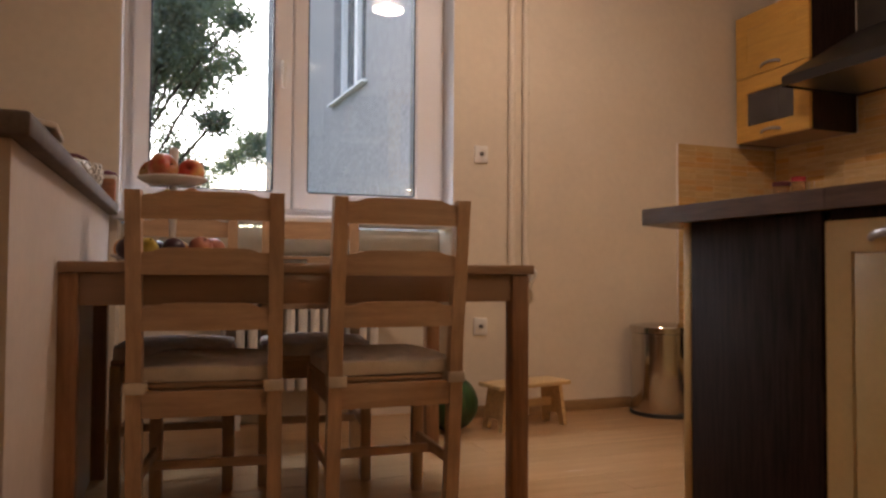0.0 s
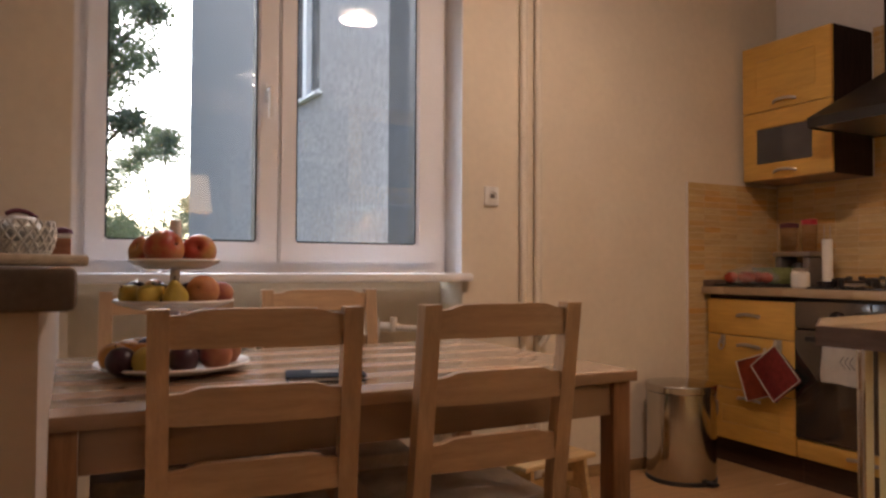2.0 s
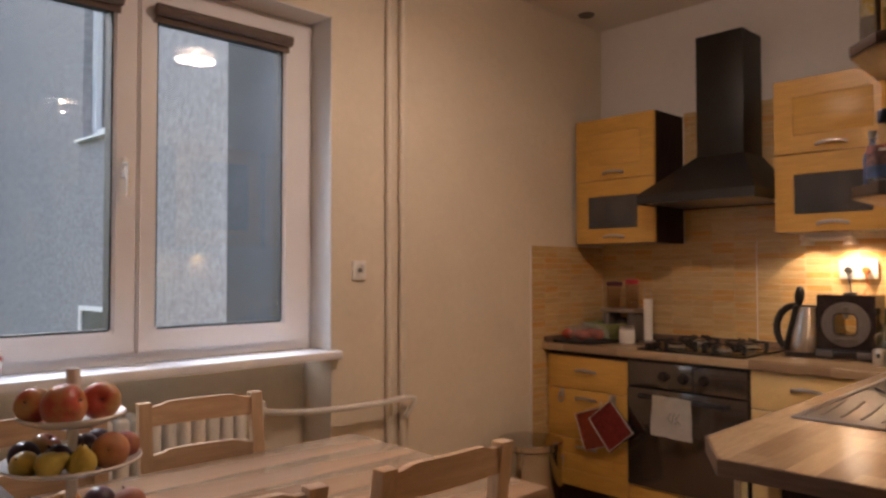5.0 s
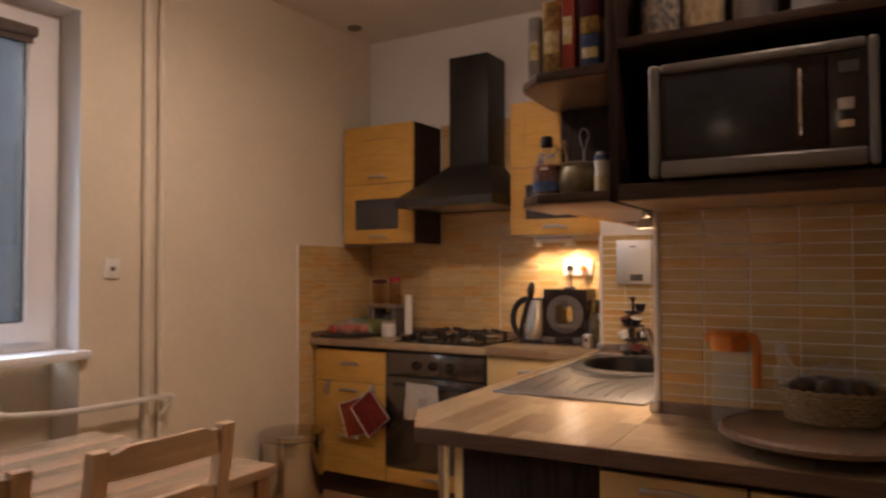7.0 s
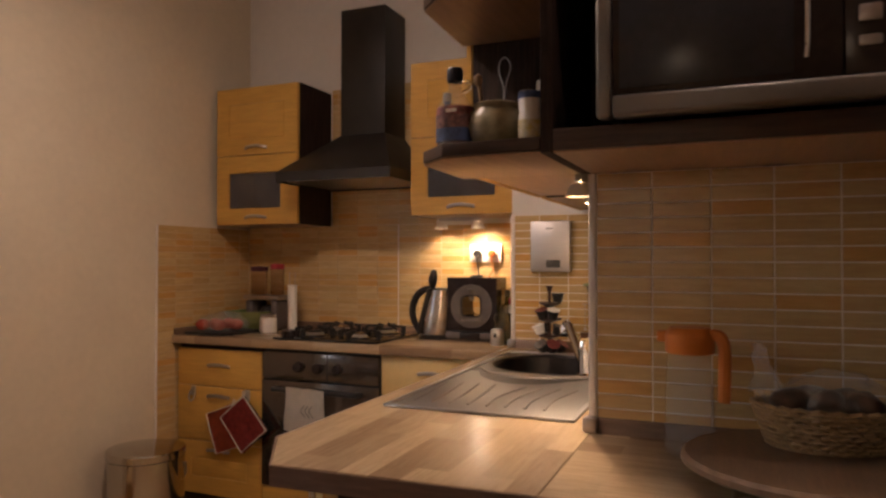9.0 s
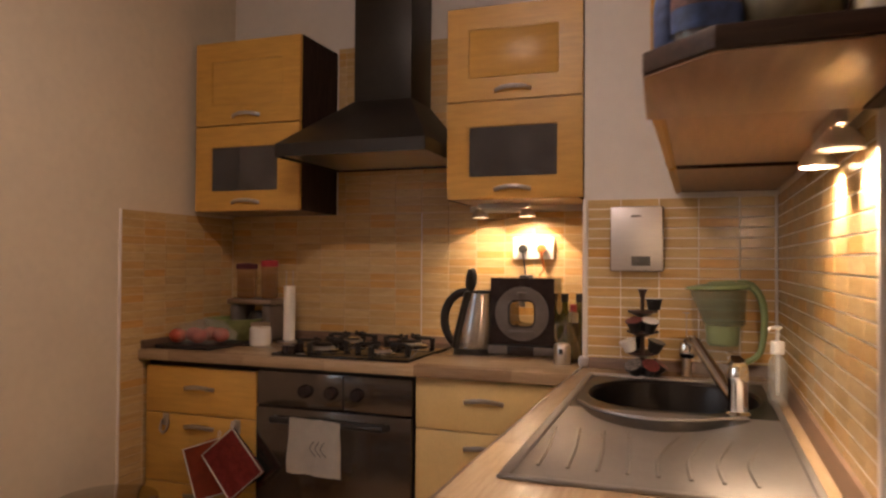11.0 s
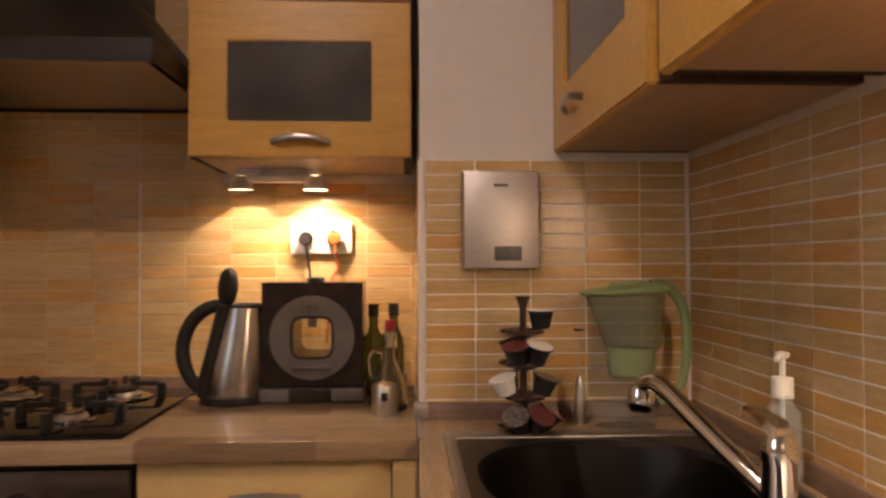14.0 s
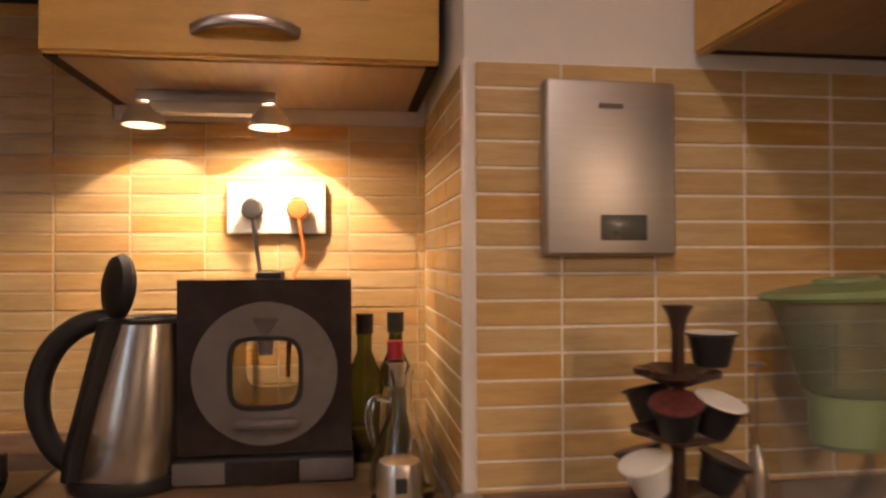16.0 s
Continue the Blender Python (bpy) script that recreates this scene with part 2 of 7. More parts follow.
M["green_glass"] = glass_mat("green bottle glass", (0.12, 0.15, 0.03), 0.02)
M["clear_glass"] = glass_mat("clear glass", (0.96, 0.97, 0.95), 0.01)
M["clear_plastic"] = mat("clear plastic", (0.55, 0.55, 0.53), 0.10, var=0.03, alpha=0.10)
M["smoke_plastic"] = glass_mat("brownish clear plastic", (0.74, 0.60, 0.53), 0.06, 1.3)
M["green_plastic"] = mat("pale green plastic", (0.225, 0.285, 0.125), 0.4, var=0.05)
M["green_clear"] = mat("translucent grey green plastic", (0.19, 0.22, 0.11), 0.2, var=0.05, alpha=0.4)
M["orange_plastic"] = mat("orange plastic", (0.66, 0.20, 0.03), 0.4, var=0.05)
M["brown_plastic"] = mat("dark brown plastic", (0.060, 0.032, 0.026), 0.3, var=0.15)
M["capsule"] = mat("black capsule", (0.02, 0.019, 0.02), 0.35, var=0.1)
M["foil_red"] = mat("dull red foil", (0.22, 0.06, 0.06), 0.35, 0.4, var=0.2, scale=120)
M["foil_grey"] = mat("printed grey foil", (0.25, 0.22, 0.20), 0.35, 0.5, var=0.35, scale=160)
M["thin_clear"] = mat("thin clear plastic", (0.40, 0.40, 0.37), 0.10, var=0.03, alpha=0.06)
M["film"] = mat("clear cling film", (0.75, 0.74, 0.72), 0.14, var=0.05, alpha=0.17)
M["wicker"] = mat("wicker", (0.39, 0.26, 0.13), 0.7, var=0.2, scale=40, bump=0.2, island=0.15)
M["bread"] = mat("dark brown wrapped rolls", (0.10, 0.055, 0.035), 0.35, var=0.3, scale=25, bump=0.4, bump_scale=40)
M["cloth_white"] = mat("white cotton", (0.74, 0.70, 0.64), 0.9, var=0.04, scale=30, fine=300, bump=0.25, bump_scale=400)
M["cloth_red"] = mat("red quilted cotton", (0.36, 0.045, 0.040), 0.9, var=0.15, scale=40, fine=300, bump=0.4, bump_scale=300)
M["black_cloth"] = mat("black cotton", (0.02, 0.018, 0.02), 0.9, var=0.15, bump=0.2)
M["cloth_trim"] = mat("grey white trim", (0.62, 0.55, 0.50), 0.9, var=0.05)
M["ink"] = mat("grey print", (0.30, 0.28, 0.26), 0.9, var=0.1)
M["paper"] = mat("kitchen paper", (0.80, 0.77, 0.72), 0.95, var=0.03, bump=0.2, bump_scale=200)
M["ceramic"] = mat("white glazed china", (0.80, 0.77, 0.73), 0.18, var=0.02)
M["apple"] = mat("red yellow apple", (0.46, 0.27, 0.09), 0.36, var=0.1, scale=11, col2=(0.45, 0.07, 0.045), contrast=(0.42, 0.62), per_object=0.12)
M["peach"] = mat("peach skin", (0.42, 0.19, 0.08), 0.6, var=0.1, scale=13, col2=(0.27, 0.065, 0.055), per_object=0.12)
M["plum"] = mat("dark plum skin", (0.055, 0.018, 0.030), 0.35, var=0.25, scale=14, per_object=0.2)
M["pear"] = mat("yellow pear skin", (0.56, 0.42, 0.08), 0.4, var=0.12, scale=16, per_object=0.1)
M["orange_fruit"] = mat("apricot skin", (0.60, 0.27, 0.06), 0.5, var=0.1, scale=16, per_object=0.1)
M["stem"] = mat("fruit stem", (0.08, 0.05, 0.03), 0.8)
M["tomato"] = mat("red tomato skin", (0.42, 0.07, 0.04), 0.25, var=0.12, scale=12)
M["salad_bowl"] = mat("green patterned bowl", (0.34, 0.36, 0.15), 0.3, var=0.2, scale=18, col2=(0.17, 0.22, 0.07))
M["melon"] = mat("watermelon rind", (0.035, 0.085, 0.025), 0.35, var=0.3, scale=5, stretch=(5, 5, 0.8), col2=(0.012, 0.035, 0.012))
M["notebook"] = mat("dark blue cover", (0.008, 0.010, 0.018), 0.85, spec=0.15, var=0.15)
M["jar_red"] = mat("red jar lid", (0.42, 0.03, 0.05), 0.35, var=0.1)
M["brick_red"] = mat("terracotta", (0.36, 0.15, 0.075), 0.75, var=0.15, scale=20, bump=0.1)
M["lace"] = mat("cream woven lattice", (0.66, 0.60, 0.50), 0.8, var=0.12, scale=40)
M["burgundy"] = mat("burgundy cloth", (0.12, 0.025, 0.035), 0.8, var=0.15)
M["pale_board"] = mat("pale wood board", (0.42, 0.335, 0.24), 0.6, var=0.1, scale=5, stretch=(1, 10, 10))
M["cloth_orange"] = mat("orange red quilted cotton", (0.42, 0.075, 0.035), 0.9, var=0.12, scale=20, fine=200, bump=0.3, bump_scale=300)
M["soap_plastic"] = mat("milky clear plastic", (0.55, 0.56, 0.52), 0.15, var=0.05, alpha=0.2)
M["lit_shade"] = glow_mat("lit cloth lampshade", (1.0, 0.74, 0.54), 1.3)
M["lit_shade_dim"] = glow_mat("dimly lit cloth lampshade", (1.0, 0.66, 0.36), 1.1)
# wood darkened for the shade in which the round board lies
M["shaded_board"] = mat("board wood darkened for shade", (0.22, 0.135, 0.082), 0.5, var=0.14, scale=5, stretch=(1, 10, 10), fine=40, bump=0.02)
M["red_print"] = mat("red print", (0.45, 0.03, 0.03), 0.3, var=0.05)
M["syrup"] = mat("dark red syrup", (0.055, 0.012, 0.016), 0.12, var=0.1, coat=0.5)
M["label_red"] = mat("faded red label", (0.30, 0.09, 0.08), 0.5, var=0.3, scale=60)
M["label_blue"] = mat("blue label", (0.06, 0.10, 0.24), 0.5, var=0.2, scale=60)
M["label_dark"] = mat("dark printed label", (0.06, 0.035, 0.045), 0.5, var=0.4, scale=90, col2=(0.25, 0.12, 0.10))
M["label_navy"] = mat("navy plastic", (0.018, 0.02, 0.045), 0.45, var=0.1)
M["label_yellow"] = mat("yellow white label", (0.62, 0.48, 0.12), 0.5, var=0.3, scale=50, col2=(0.7, 0.66, 0.55))
M["stoneware"] = mat("speckled stoneware", (0.30, 0.25, 0.15), 0.35, var=0.15, scale=40)
M["spoon_wood"] = mat("spoon wood", (0.42, 0.27, 0.14), 0.6, var=0.1)
M["cereal"] = mat("mixed nuts", (0.32, 0.22, 0.14), 0.7, var=0.5, scale=60, contrast=(0.4, 0.6))
M["pasta"] = mat("yellow dry food", (0.50, 0.32, 0.10), 0.7, var=0.3, scale=50)
M["carton_red"] = mat("red carton", (0.36, 0.05, 0.03), 0.5, var=0.15, scale=20)
M["carton_grey"] = mat("pale carton", (0.40, 0.37, 0.34), 0.6, var=0.15, scale=10)
M["fridge"] = mat("silver grey fridge door", (0.36, 0.35, 0.34), 0.30, 0.75, var=0.04, scale=2)
M["mw_frame"] = mat("grey silver microwave frame", (0.20, 0.188, 0.18), 0.42, 0.7, var=0.04)
M["scale_plate"] = mat("brushed scale plate", (0.70, 0.67, 0.66), 0.45, 1.0, var=0.03, scale=12, stretch=(1, 1, 20), rough_var=0.05)
M["mw_window"] = mat("blue black oven window", (0.035, 0.036, 0.045), 0.22, var=0.15, scale=3)
# the board is white; the shade it stands in is put into this colour
M["beige"] = mat("white board, shade in its colour", (0.58, 0.50, 0.43), 0.6, var=0.05, scale=2, fine=40, bump=0.05)
M["lcd"] = mat("grey display", (0.10, 0.095, 0.085), 0.25, var=0.1)
M["trim_white"] = mat("white corner trim", (0.78, 0.72, 0.68), 0.4, var=0.03)
M["upstand"] = mat("brown upstand strip", (0.19, 0.115, 0.075), 0.4, var=0.15, scale=6, stretch=(2, 2, 16))
M["pipe_paint"] = mat("cream pipe paint", (0.74, 0.66, 0.54), 0.55, var=0.04, scale=5)
M["radiator"] = mat("white radiator paint", (0.74, 0.70, 0.64), 0.4, var=0.04)


def worktop_mat(name, along):
    """Butcher-block laminate: staggered strips of different browns, grain along the strips."""
    m = mat(name, (0.5, 0.5, 0.5), 0.25, var=0.10, scale=6, stretch=(2, 22, 22) if along == "x" else (22, 2, 22), fine=45, bump=0.003, rough_var=0.02)
    nt = m.node_tree
    hsv = next(n for n in nt.nodes if n.type == "HUE_SAT")
    mixn = next(n for n in nt.nodes if n.type == "MIX")
    tc = next(n for n in nt.nodes if n.type == "TEX_COORD")
    mp = nt.nodes.new("ShaderNodeMapping")
    if along == "y":
        mp.inputs["Rotation"].default_value = (0, 0, radians(90))
    nt.links.new(tc.outputs["Object"], mp.inputs[0])
    br = nt.nodes.new("ShaderNodeTexBrick")
    br.offset, br.offset_frequency = 0.37, 2
    for k, v in (("Scale", 1.0), ("Mortar Size", 0.0), ("Brick Width", 0.33), ("Row Height", 0.062), ("Bias", 0.0)):
        br.inputs[k].default_value = v
    br.inputs["Color1"].default_value, br.inputs["Color2"].default_value = (0.245, 0.162, 0.098, 1), (0.415, 0.302, 0.188, 1)
    nt.links.new(mp.outputs[0], br.inputs["Vector"])
    mul = nt.nodes.new("ShaderNodeMix")
    mul.data_type, mul.blend_type = "RGBA", "MULTIPLY"
    mul.inputs["Factor"].default_value = 1.0
    mixn.inputs["A"].default_value, mixn.inputs["B"].default_value = (0.80, 0.77, 0.74, 1), (1, 1, 1, 1)
    nt.links.new(br.outputs["Color"], mul.inputs["A"])
    nt.links.new(mixn.outputs["Result"], mul.inputs["B"])
    nt.links.new(mul.outputs["Result"], hsv.inputs["Color"])
    return m


lf = M["leaf"].node_tree
tr = lf.nodes.new("ShaderNodeBsdfTranslucent")
tr.inputs["Color"].default_value = (0.16, 0.20, 0.09, 1)
mx = lf.nodes.new("ShaderNodeMixShader")
mx.inputs[0].default_value = 0.42
lf.links.new(lf.nodes["Principled BSDF"].outputs[0], mx.inputs[1])
lf.links.new(tr.outputs[0], mx.inputs[2])
lf.links.new(mx.outputs[0], lf.nodes["Material Output"].inputs["Surface"])

M["worktop_x"] = worktop_mat("strip worktop along x", "x")
M["worktop_y"] = worktop_mat("strip worktop along y", "y")
M["worktop_edge"] = mat("worktop edge", (0.15, 0.088, 0.06), 0.4, var=0.15, scale=6, stretch=(2, 2, 20))

# ---- mesh helpers ----


def bx(bm, x0, x1, y0, y1, z0, z1, bev=0.0, seg=2):
    """Adds a box, bevelled by bev."""
    r = bmesh.ops.create_cube(bm, size=1.0, matrix=Matrix.Translation(((x0 + x1) / 2, (y0 + y1) / 2, (z0 + z1) / 2)) @ Matrix.Diagonal((abs(x1 - x0), abs(y1 - y0), abs(z1 - z0), 1)))
    if bev:
        es = list({e for v in r["verts"] for e in v.link_edges})
        bmesh.ops.bevel(bm, geom=es, offset=bev, segments=seg, affect="EDGES", profile=0.5)
    return bm


def box(*a, **k):
    return bx(bmesh.new(), *a, **k)


def cyl(bm, p0, p1, r0, r1=None, seg=16):
    p0, p1 = Vector(p0), Vector(p1)
    d = p1 - p0
    m = Matrix.Translation((p0 + p1) / 2) @ d.to_track_quat("Z", "Y").to_matrix().to_4x4()
    bmesh.ops.create_cone(bm, cap_ends=True, segments=seg, radius1=r0, radius2=r0 if r1 is None else r1, depth=d.length, matrix=m)
    return bm


def lathe(bm, prof, at=(0, 0, 0), seg=28, sx=1.0, sy=1.0):
    """Turns a profile of (radius, height) round z."""
    rings = []
    for r, z in prof:
        if r < 1e-5:
            rings.append([bm.verts.new((at[0], at[1], at[2] + z))])
        else:
            rings.append([bm.verts.new((at[0] + sx * r * math.cos(2 * math.pi * i / seg), at[1] + sy * r * math.sin(2 * math.pi * i / seg), at[2] + z)) for i in range(seg)])
    for a, b in zip(rings, rings[1:]):
        for i in range(seg):
            j = (i + 1) % seg
            if len(a) == 1 and len(b) == 1:
                continue
            if len(a) == 1:
                bm.faces.new((a[0], b[i], b[j]))
            elif len(b) == 1:
                bm.faces.new((a[i], a[j], b[0]))
            else:
                bm.faces.new((a[i], a[j], b[j], b[i]))
    return bm


def tube(bm, pts, r, seg=8, radii=None):
    """A round bar along points."""
    pts = [Vector(p) for p in pts]
    rings = []
    a = None
    for i, p in enumerate(pts):
        d = (pts[min(i + 1, len(pts) - 1)] - pts[max(i - 1, 0)]).normalized()
        if a is None:
            a = d.cross(Vector((0, 0, 1)))
            if a.length < 0.05:
                a = d.cross(Vector((1, 0, 0)))
        a = (a - d * a.dot(d)).normalized()
        b = d.cross(a).normalized()
        rr = radii[i] if radii else r
        rings.append([bm.verts.new(p + rr * (math.cos(2 * math.pi * k / seg) * a + math.sin(2 * math.pi * k / seg) * b)) for k in range(seg)])
    for u, v in zip(rings, rings[1:]):
        for k in range(seg):
            bm.faces.new((u[k], u[(k + 1) % seg], v[(k + 1) % seg], v[k]))
    bm.faces.new(rings[0])
    bm.faces.new(rings[-1][::-1])
    return bm


def loft(bm, rings, seg=32):
    """A skin over ellipses (cx, cy, rx, ry, z, slope along y), closed at both ends."""
    prev = None
    for cx, cy, rx, ry, z, k in rings:
        cur = []
        for i in range(seg):
            t = 2 * math.pi * i / seg
            y = ry * math.sin(t)
            cur.append(bm.verts.new((cx + rx * math.cos(t), cy + y, z + k * y)))
        if prev:
            for i in range(seg):
                bm.faces.new((prev[i], prev[(i + 1) % seg], cur[(i + 1) % seg], cur[i]))
        else:
            bm.faces.new(cur[::-1])
        prev = cur
    bm.faces.new(prev)
    return bm


def curve_pts(pts, n=6):
    """Smooth points through the given ones."""
    P = [Vector(p) for p in pts]
    P = [2 * P[0] - P[1]] + P + [2 * P[-1] - P[-2]]
    out = []
    for i in range(1, len(P) - 2):
        for k in range(n):
            t = k / n
            a, b, c, d = P[i - 1], P[i], P[i + 1], P[i + 2]
            out.append(0.5 * (2 * b + (c - a) * t + (2 * a - 5 * b + 4 * c - d) * t * t + (3 * b - a - 3 * c + d) * t ** 3))
    out.append(P[-2])
    return out


def prism(bm, outline, z0, z1, bev=0.0):
    """An upright prism over an outline of (x, y)."""
    lo = [bm.verts.new((x, y, z0)) for x, y in outline]
    hi = [bm.verts.new((x, y, z1)) for x, y in outline]
    n = len(outline)
    fs = [bm.faces.new(lo[::-1]), bm.faces.new(hi)]
    for i in range(n):
        fs.append(bm.faces.new((lo[i], lo[(i + 1) % n], hi[(i + 1) % n], hi[i])))
    if bev:
        bmesh.ops.bevel(bm, geom=list({e for f in fs for e in f.edges}), offset=bev, segments=2, affect="EDGES", profile=0.5)
    return bm


def mesh_of(name, bm, material, smooth=None):
    bmesh.ops.recalc_face_normals(bm, faces=bm.faces)
    me = bpy.data.meshes.new(name)
    bm.to_mesh(me)
    bm.free()
    me.materials.append(M[material])
    me.polygons.foreach_set("use_smooth", [True] * len(me.polygons))
    me.set_sharp_from_angle(angle=radians(32 if smooth is None else smooth))
    return me


def thing(name, at=(0, 0, 0), rz=0, label="", category="", group="", kind=""):
    ob = new(name)
    ob.empty_display_size = 0.05
    ob.matrix_world = pose(*at, 0, 0, rz)
    return tagged(ob, label, category, group, kind)


def part(name, bm, material, parent, label="", w=False):
    """A mesh under a thing or part; w: the mesh is in world places of an unturned parent."""
    if w:
        p, off = parent, Vector()
        while p:
            off += p.location
            p = p.parent
        bmesh.ops.translate(bm, verts=bm.verts, vec=-off)
    ob = new(name, mesh_of(name, bm, material))
    ob.parent = parent
    return tagged(ob, label)


def solo(name, bm, material, label="", category="", group="", kind="", at=None, rz=0):
    """A thing that is one mesh; at: its base, for a mesh in local places."""
    ob = new(name, mesh_of(name, bm, material))
    if at is not None:
        ob.matrix_world = pose(*at, 0, 0, rz)
    return tagged(ob, label, category, group, kind)


# ---- large structure ----
CEIL, CT = 2.73, 0.8755          # ceiling, worktop top
YN, XE = 3.205, 3.22             # window wall, hob wall
XC, YC = 2.818, 1.5435           # chase beside the hob: west face, north face
YS, XP = 0.957, 1.53             # sink wall, partition's west face

bm = bmesh.new()
bx(bm, -3.2, -0.24, YN, 3.62, 0, CEIL)
bx(bm, 1.233, 3.6, YN, 3.62, 0, CEIL)
bx(bm, -0.24, 1.233, YN, 3.62, 2.34, CEIL)
bx(bm, -0.24, 1.233, 3.41, 3.62, -0.02, 0.90)
wall_north = solo("wall_north", bm, "plaster", "cream painted window wall with a radiator recess", "wall", kind="structure")
wall_east = solo("wall_east", box(XE, XE + 0.3, 0.6, YN, 0, CEIL), "white_paint", "white painted wall behind the hob", "wall", kind="structure")
wall_chase = solo("wall_chase", box(XC, XE, YS, YC, 0, CEIL), "white_paint", "boxed-in chase painted white above its tiles", "wall", kind="structure")
bm = bmesh.new()
bx(bm, XP, XE + 0.3, 0.385, YS, 0, CEIL)
wall_partition = solo("wall_partition", bm, "plaster", "tiled partition end behind the sink", "wall", kind="structure")
bm = bmesh.new()
bx(bm, 1.80, 2.0, -3.2, 0.385, 0, CEIL)
solo("wall_hall", bm, "plaster", "unseen cream wall added to close the room beside the fridge", "wall", kind="structure")
# unseen walls added to close the room against light leaks
solo("wall_south", box(-3.2, 2.0, -3.4, -3.2, 0, CEIL), "plaster", "unseen cream wall added to close the room", "wall", kind="structure")
solo("wall_west", box(-3.4, -3.2, -3.4, 3.62, 0, CEIL), "plaster", "unseen cream wall added to close the room", "wall", kind="structure")
solo("ceiling", box(-3.4, 3.6, -3.4, 3.62, CEIL, CEIL + 0.2), "ceiling", "white painted ceiling", "ceiling", kind="structure")
floor = solo("floor", box(-3.4, 3.6, -3.4, 3.62, -0.12, -0.012), "skirting", "honey coloured laminate floor of long planks", "floor", kind="structure")
solo("baseboard", bx(box(1.233, 2.535, YN - 0.014, YN, 0, 0.055, bev=0.004), -0.8, -0.24, YN - 0.014, YN, 0, 0.055, bev=0.004), "skirting", "oak skirting board along the window wall", "skirting", kind="structure")



def frame_mesh(bm, axis, d0, d1, u0, u1, v0, v1, a0, a1, c0, c1, bev=0.003):
    """A rectangular frame as one mesh: outer u0..u1, v0..v1, opening a0..a1, c0..c1, from depth d0 to d1 along axis."""
    L = []
    for d in (d0, d1):
        for q in (((u0, v0), (u1, v0), (u1, v1), (u0, v1)), ((a0, c0), (a1, c0), (a1, c1), (a0, c1))):
            L.append([bm.verts.new((d, u, v) if axis == "x" else (u, d, v)) for u, v in q])
    fs = []
    for A, B in ((L[0], L[1]), (L[3], L[2]), (L[2], L[0]), (L[1], L[3])):
        for i in range(4):
            fs.append(bm.faces.new((A[i], A[(i + 1) % 4], B[(i + 1) % 4], B[i])))
    bmesh.ops.recalc_face_normals(bm, faces=fs)
    if bev:
        es = [e for e in {e for f in fs for e in f.edges} if e.calc_face_angle(0) > 0.5]
        bmesh.ops.bevel(bm, geom=es, offset=bev, segments=2, affect="EDGES")
    return bm


# window: frame, two sashes with panes, handle
win = tagged(thing("window_1", (0.48, 3.36, 0.94)), "white plastic two-casement window with dark gaskets", "window", kind="structure")
FY0, FY1 = 3.35, 3.42
bm = bmesh.new()
frame_mesh(bm, "y", FY0, FY1, -0.245, 1.24, 0.94, 2.34, -0.19, 1.15, 0.985, 2.27, 0.004)
part("window_frame", bm, "pvc", win, w=True)


def sash(x0, x1, g0, g1):
    y0, y1 = 3.325, 3.40
    b = bmesh.new()
    frame_mesh(b, "y", y0, y1, x0, x1, 0.978, 2.28, g0, g1, 1.058, 2.20, 0.007)
    s = part("sash", b, "pvc", win, "white casement", w=True)
    b = bmesh.new()
    t = 0.007
    frame_mesh(b, "y", y0 + 0.012, y1 - 0.001, g0 + 0.0005, g1 - 0.0005, 1.0585, 2.1995, g0 + t, g1 - t, 1.058 + t, 2.20 - t, 0)
    part("gasket", b, "gasket", s, "black rubber gasket", w=True)
    p = part("pane", box(g0, g1, y0 + 0.022, y0 + 0.026, 1.058, 2.20), "pane", s, "clear window glass", w=True)
    p.visible_shadow = False


sash(-0.20, 0.478, -0.132, 0.398)
sash(0.482, 1.165, 0.55, 1.078)
bm = bmesh.new()
bx(bm, 0.425, 0.447, 3.312, 3.326, 1.60, 1.67, 0.004)
cyl(bm, (0.436, 3.312, 1.645), (0.436, 3.285, 1.645), 0.008)
bx(bm, 0.427, 0.445, 3.275, 3.29, 1.53, 1.655, 0.006)
part("window_handle", bm, "white_plastic", win, "white lever handle", w=True)
solo("window_sill", box(-0.26, 1.268, 3.165, 3.35, 0.905, 0.94, bev=0.008), "pvc", "white window sill board", "window sill", kind="structure")
for x0, x1 in ((0.535, 1.095), (-0.15, 0.415)):
    rb_ = thing("roller_blind", ((x0 + x1) / 2, 3.30, 2.205), label="rolled-up dark brown blind at the window top", category="roller blind", group="roller blinds")
    part("roll", tube(bmesh.new(), [(x0, 3.30, 2.222), (x1, 3.30, 2.222)], 0.022, 14), "blind", rb_, w=True)
    part("bottom_bar", box(x0, x1, 3.312, 3.322, 2.178, 2.205, 0.003), "blind", rb_, w=True)

# linings whiter than the wall stand in for daylight on the reveals
for nm, q in (("window_reveal", (1.2285, 1.2335, YN + 0.001, 3.349, 0.9405, 2.335)), ("window_reveal", (-0.2405, -0.2355, YN + 0.001, 3.349, 0.9405, 2.335)), ("window_reveal", (-0.235, 1.228, YN + 0.001, 3.349, 2.335, 2.3405))):
    solo(nm, box(*q), "white_paint", "window reveal lined white for its daylight", "window reveal", kind="structure")

# thin linings, darker than the wall, laid on the outer reveals
for x0, x1 in ((1.2285, 1.2335), (-0.2405, -0.2355)):
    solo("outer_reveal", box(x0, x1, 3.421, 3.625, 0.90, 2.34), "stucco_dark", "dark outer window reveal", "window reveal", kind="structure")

# floor planks
PLANKS = {}


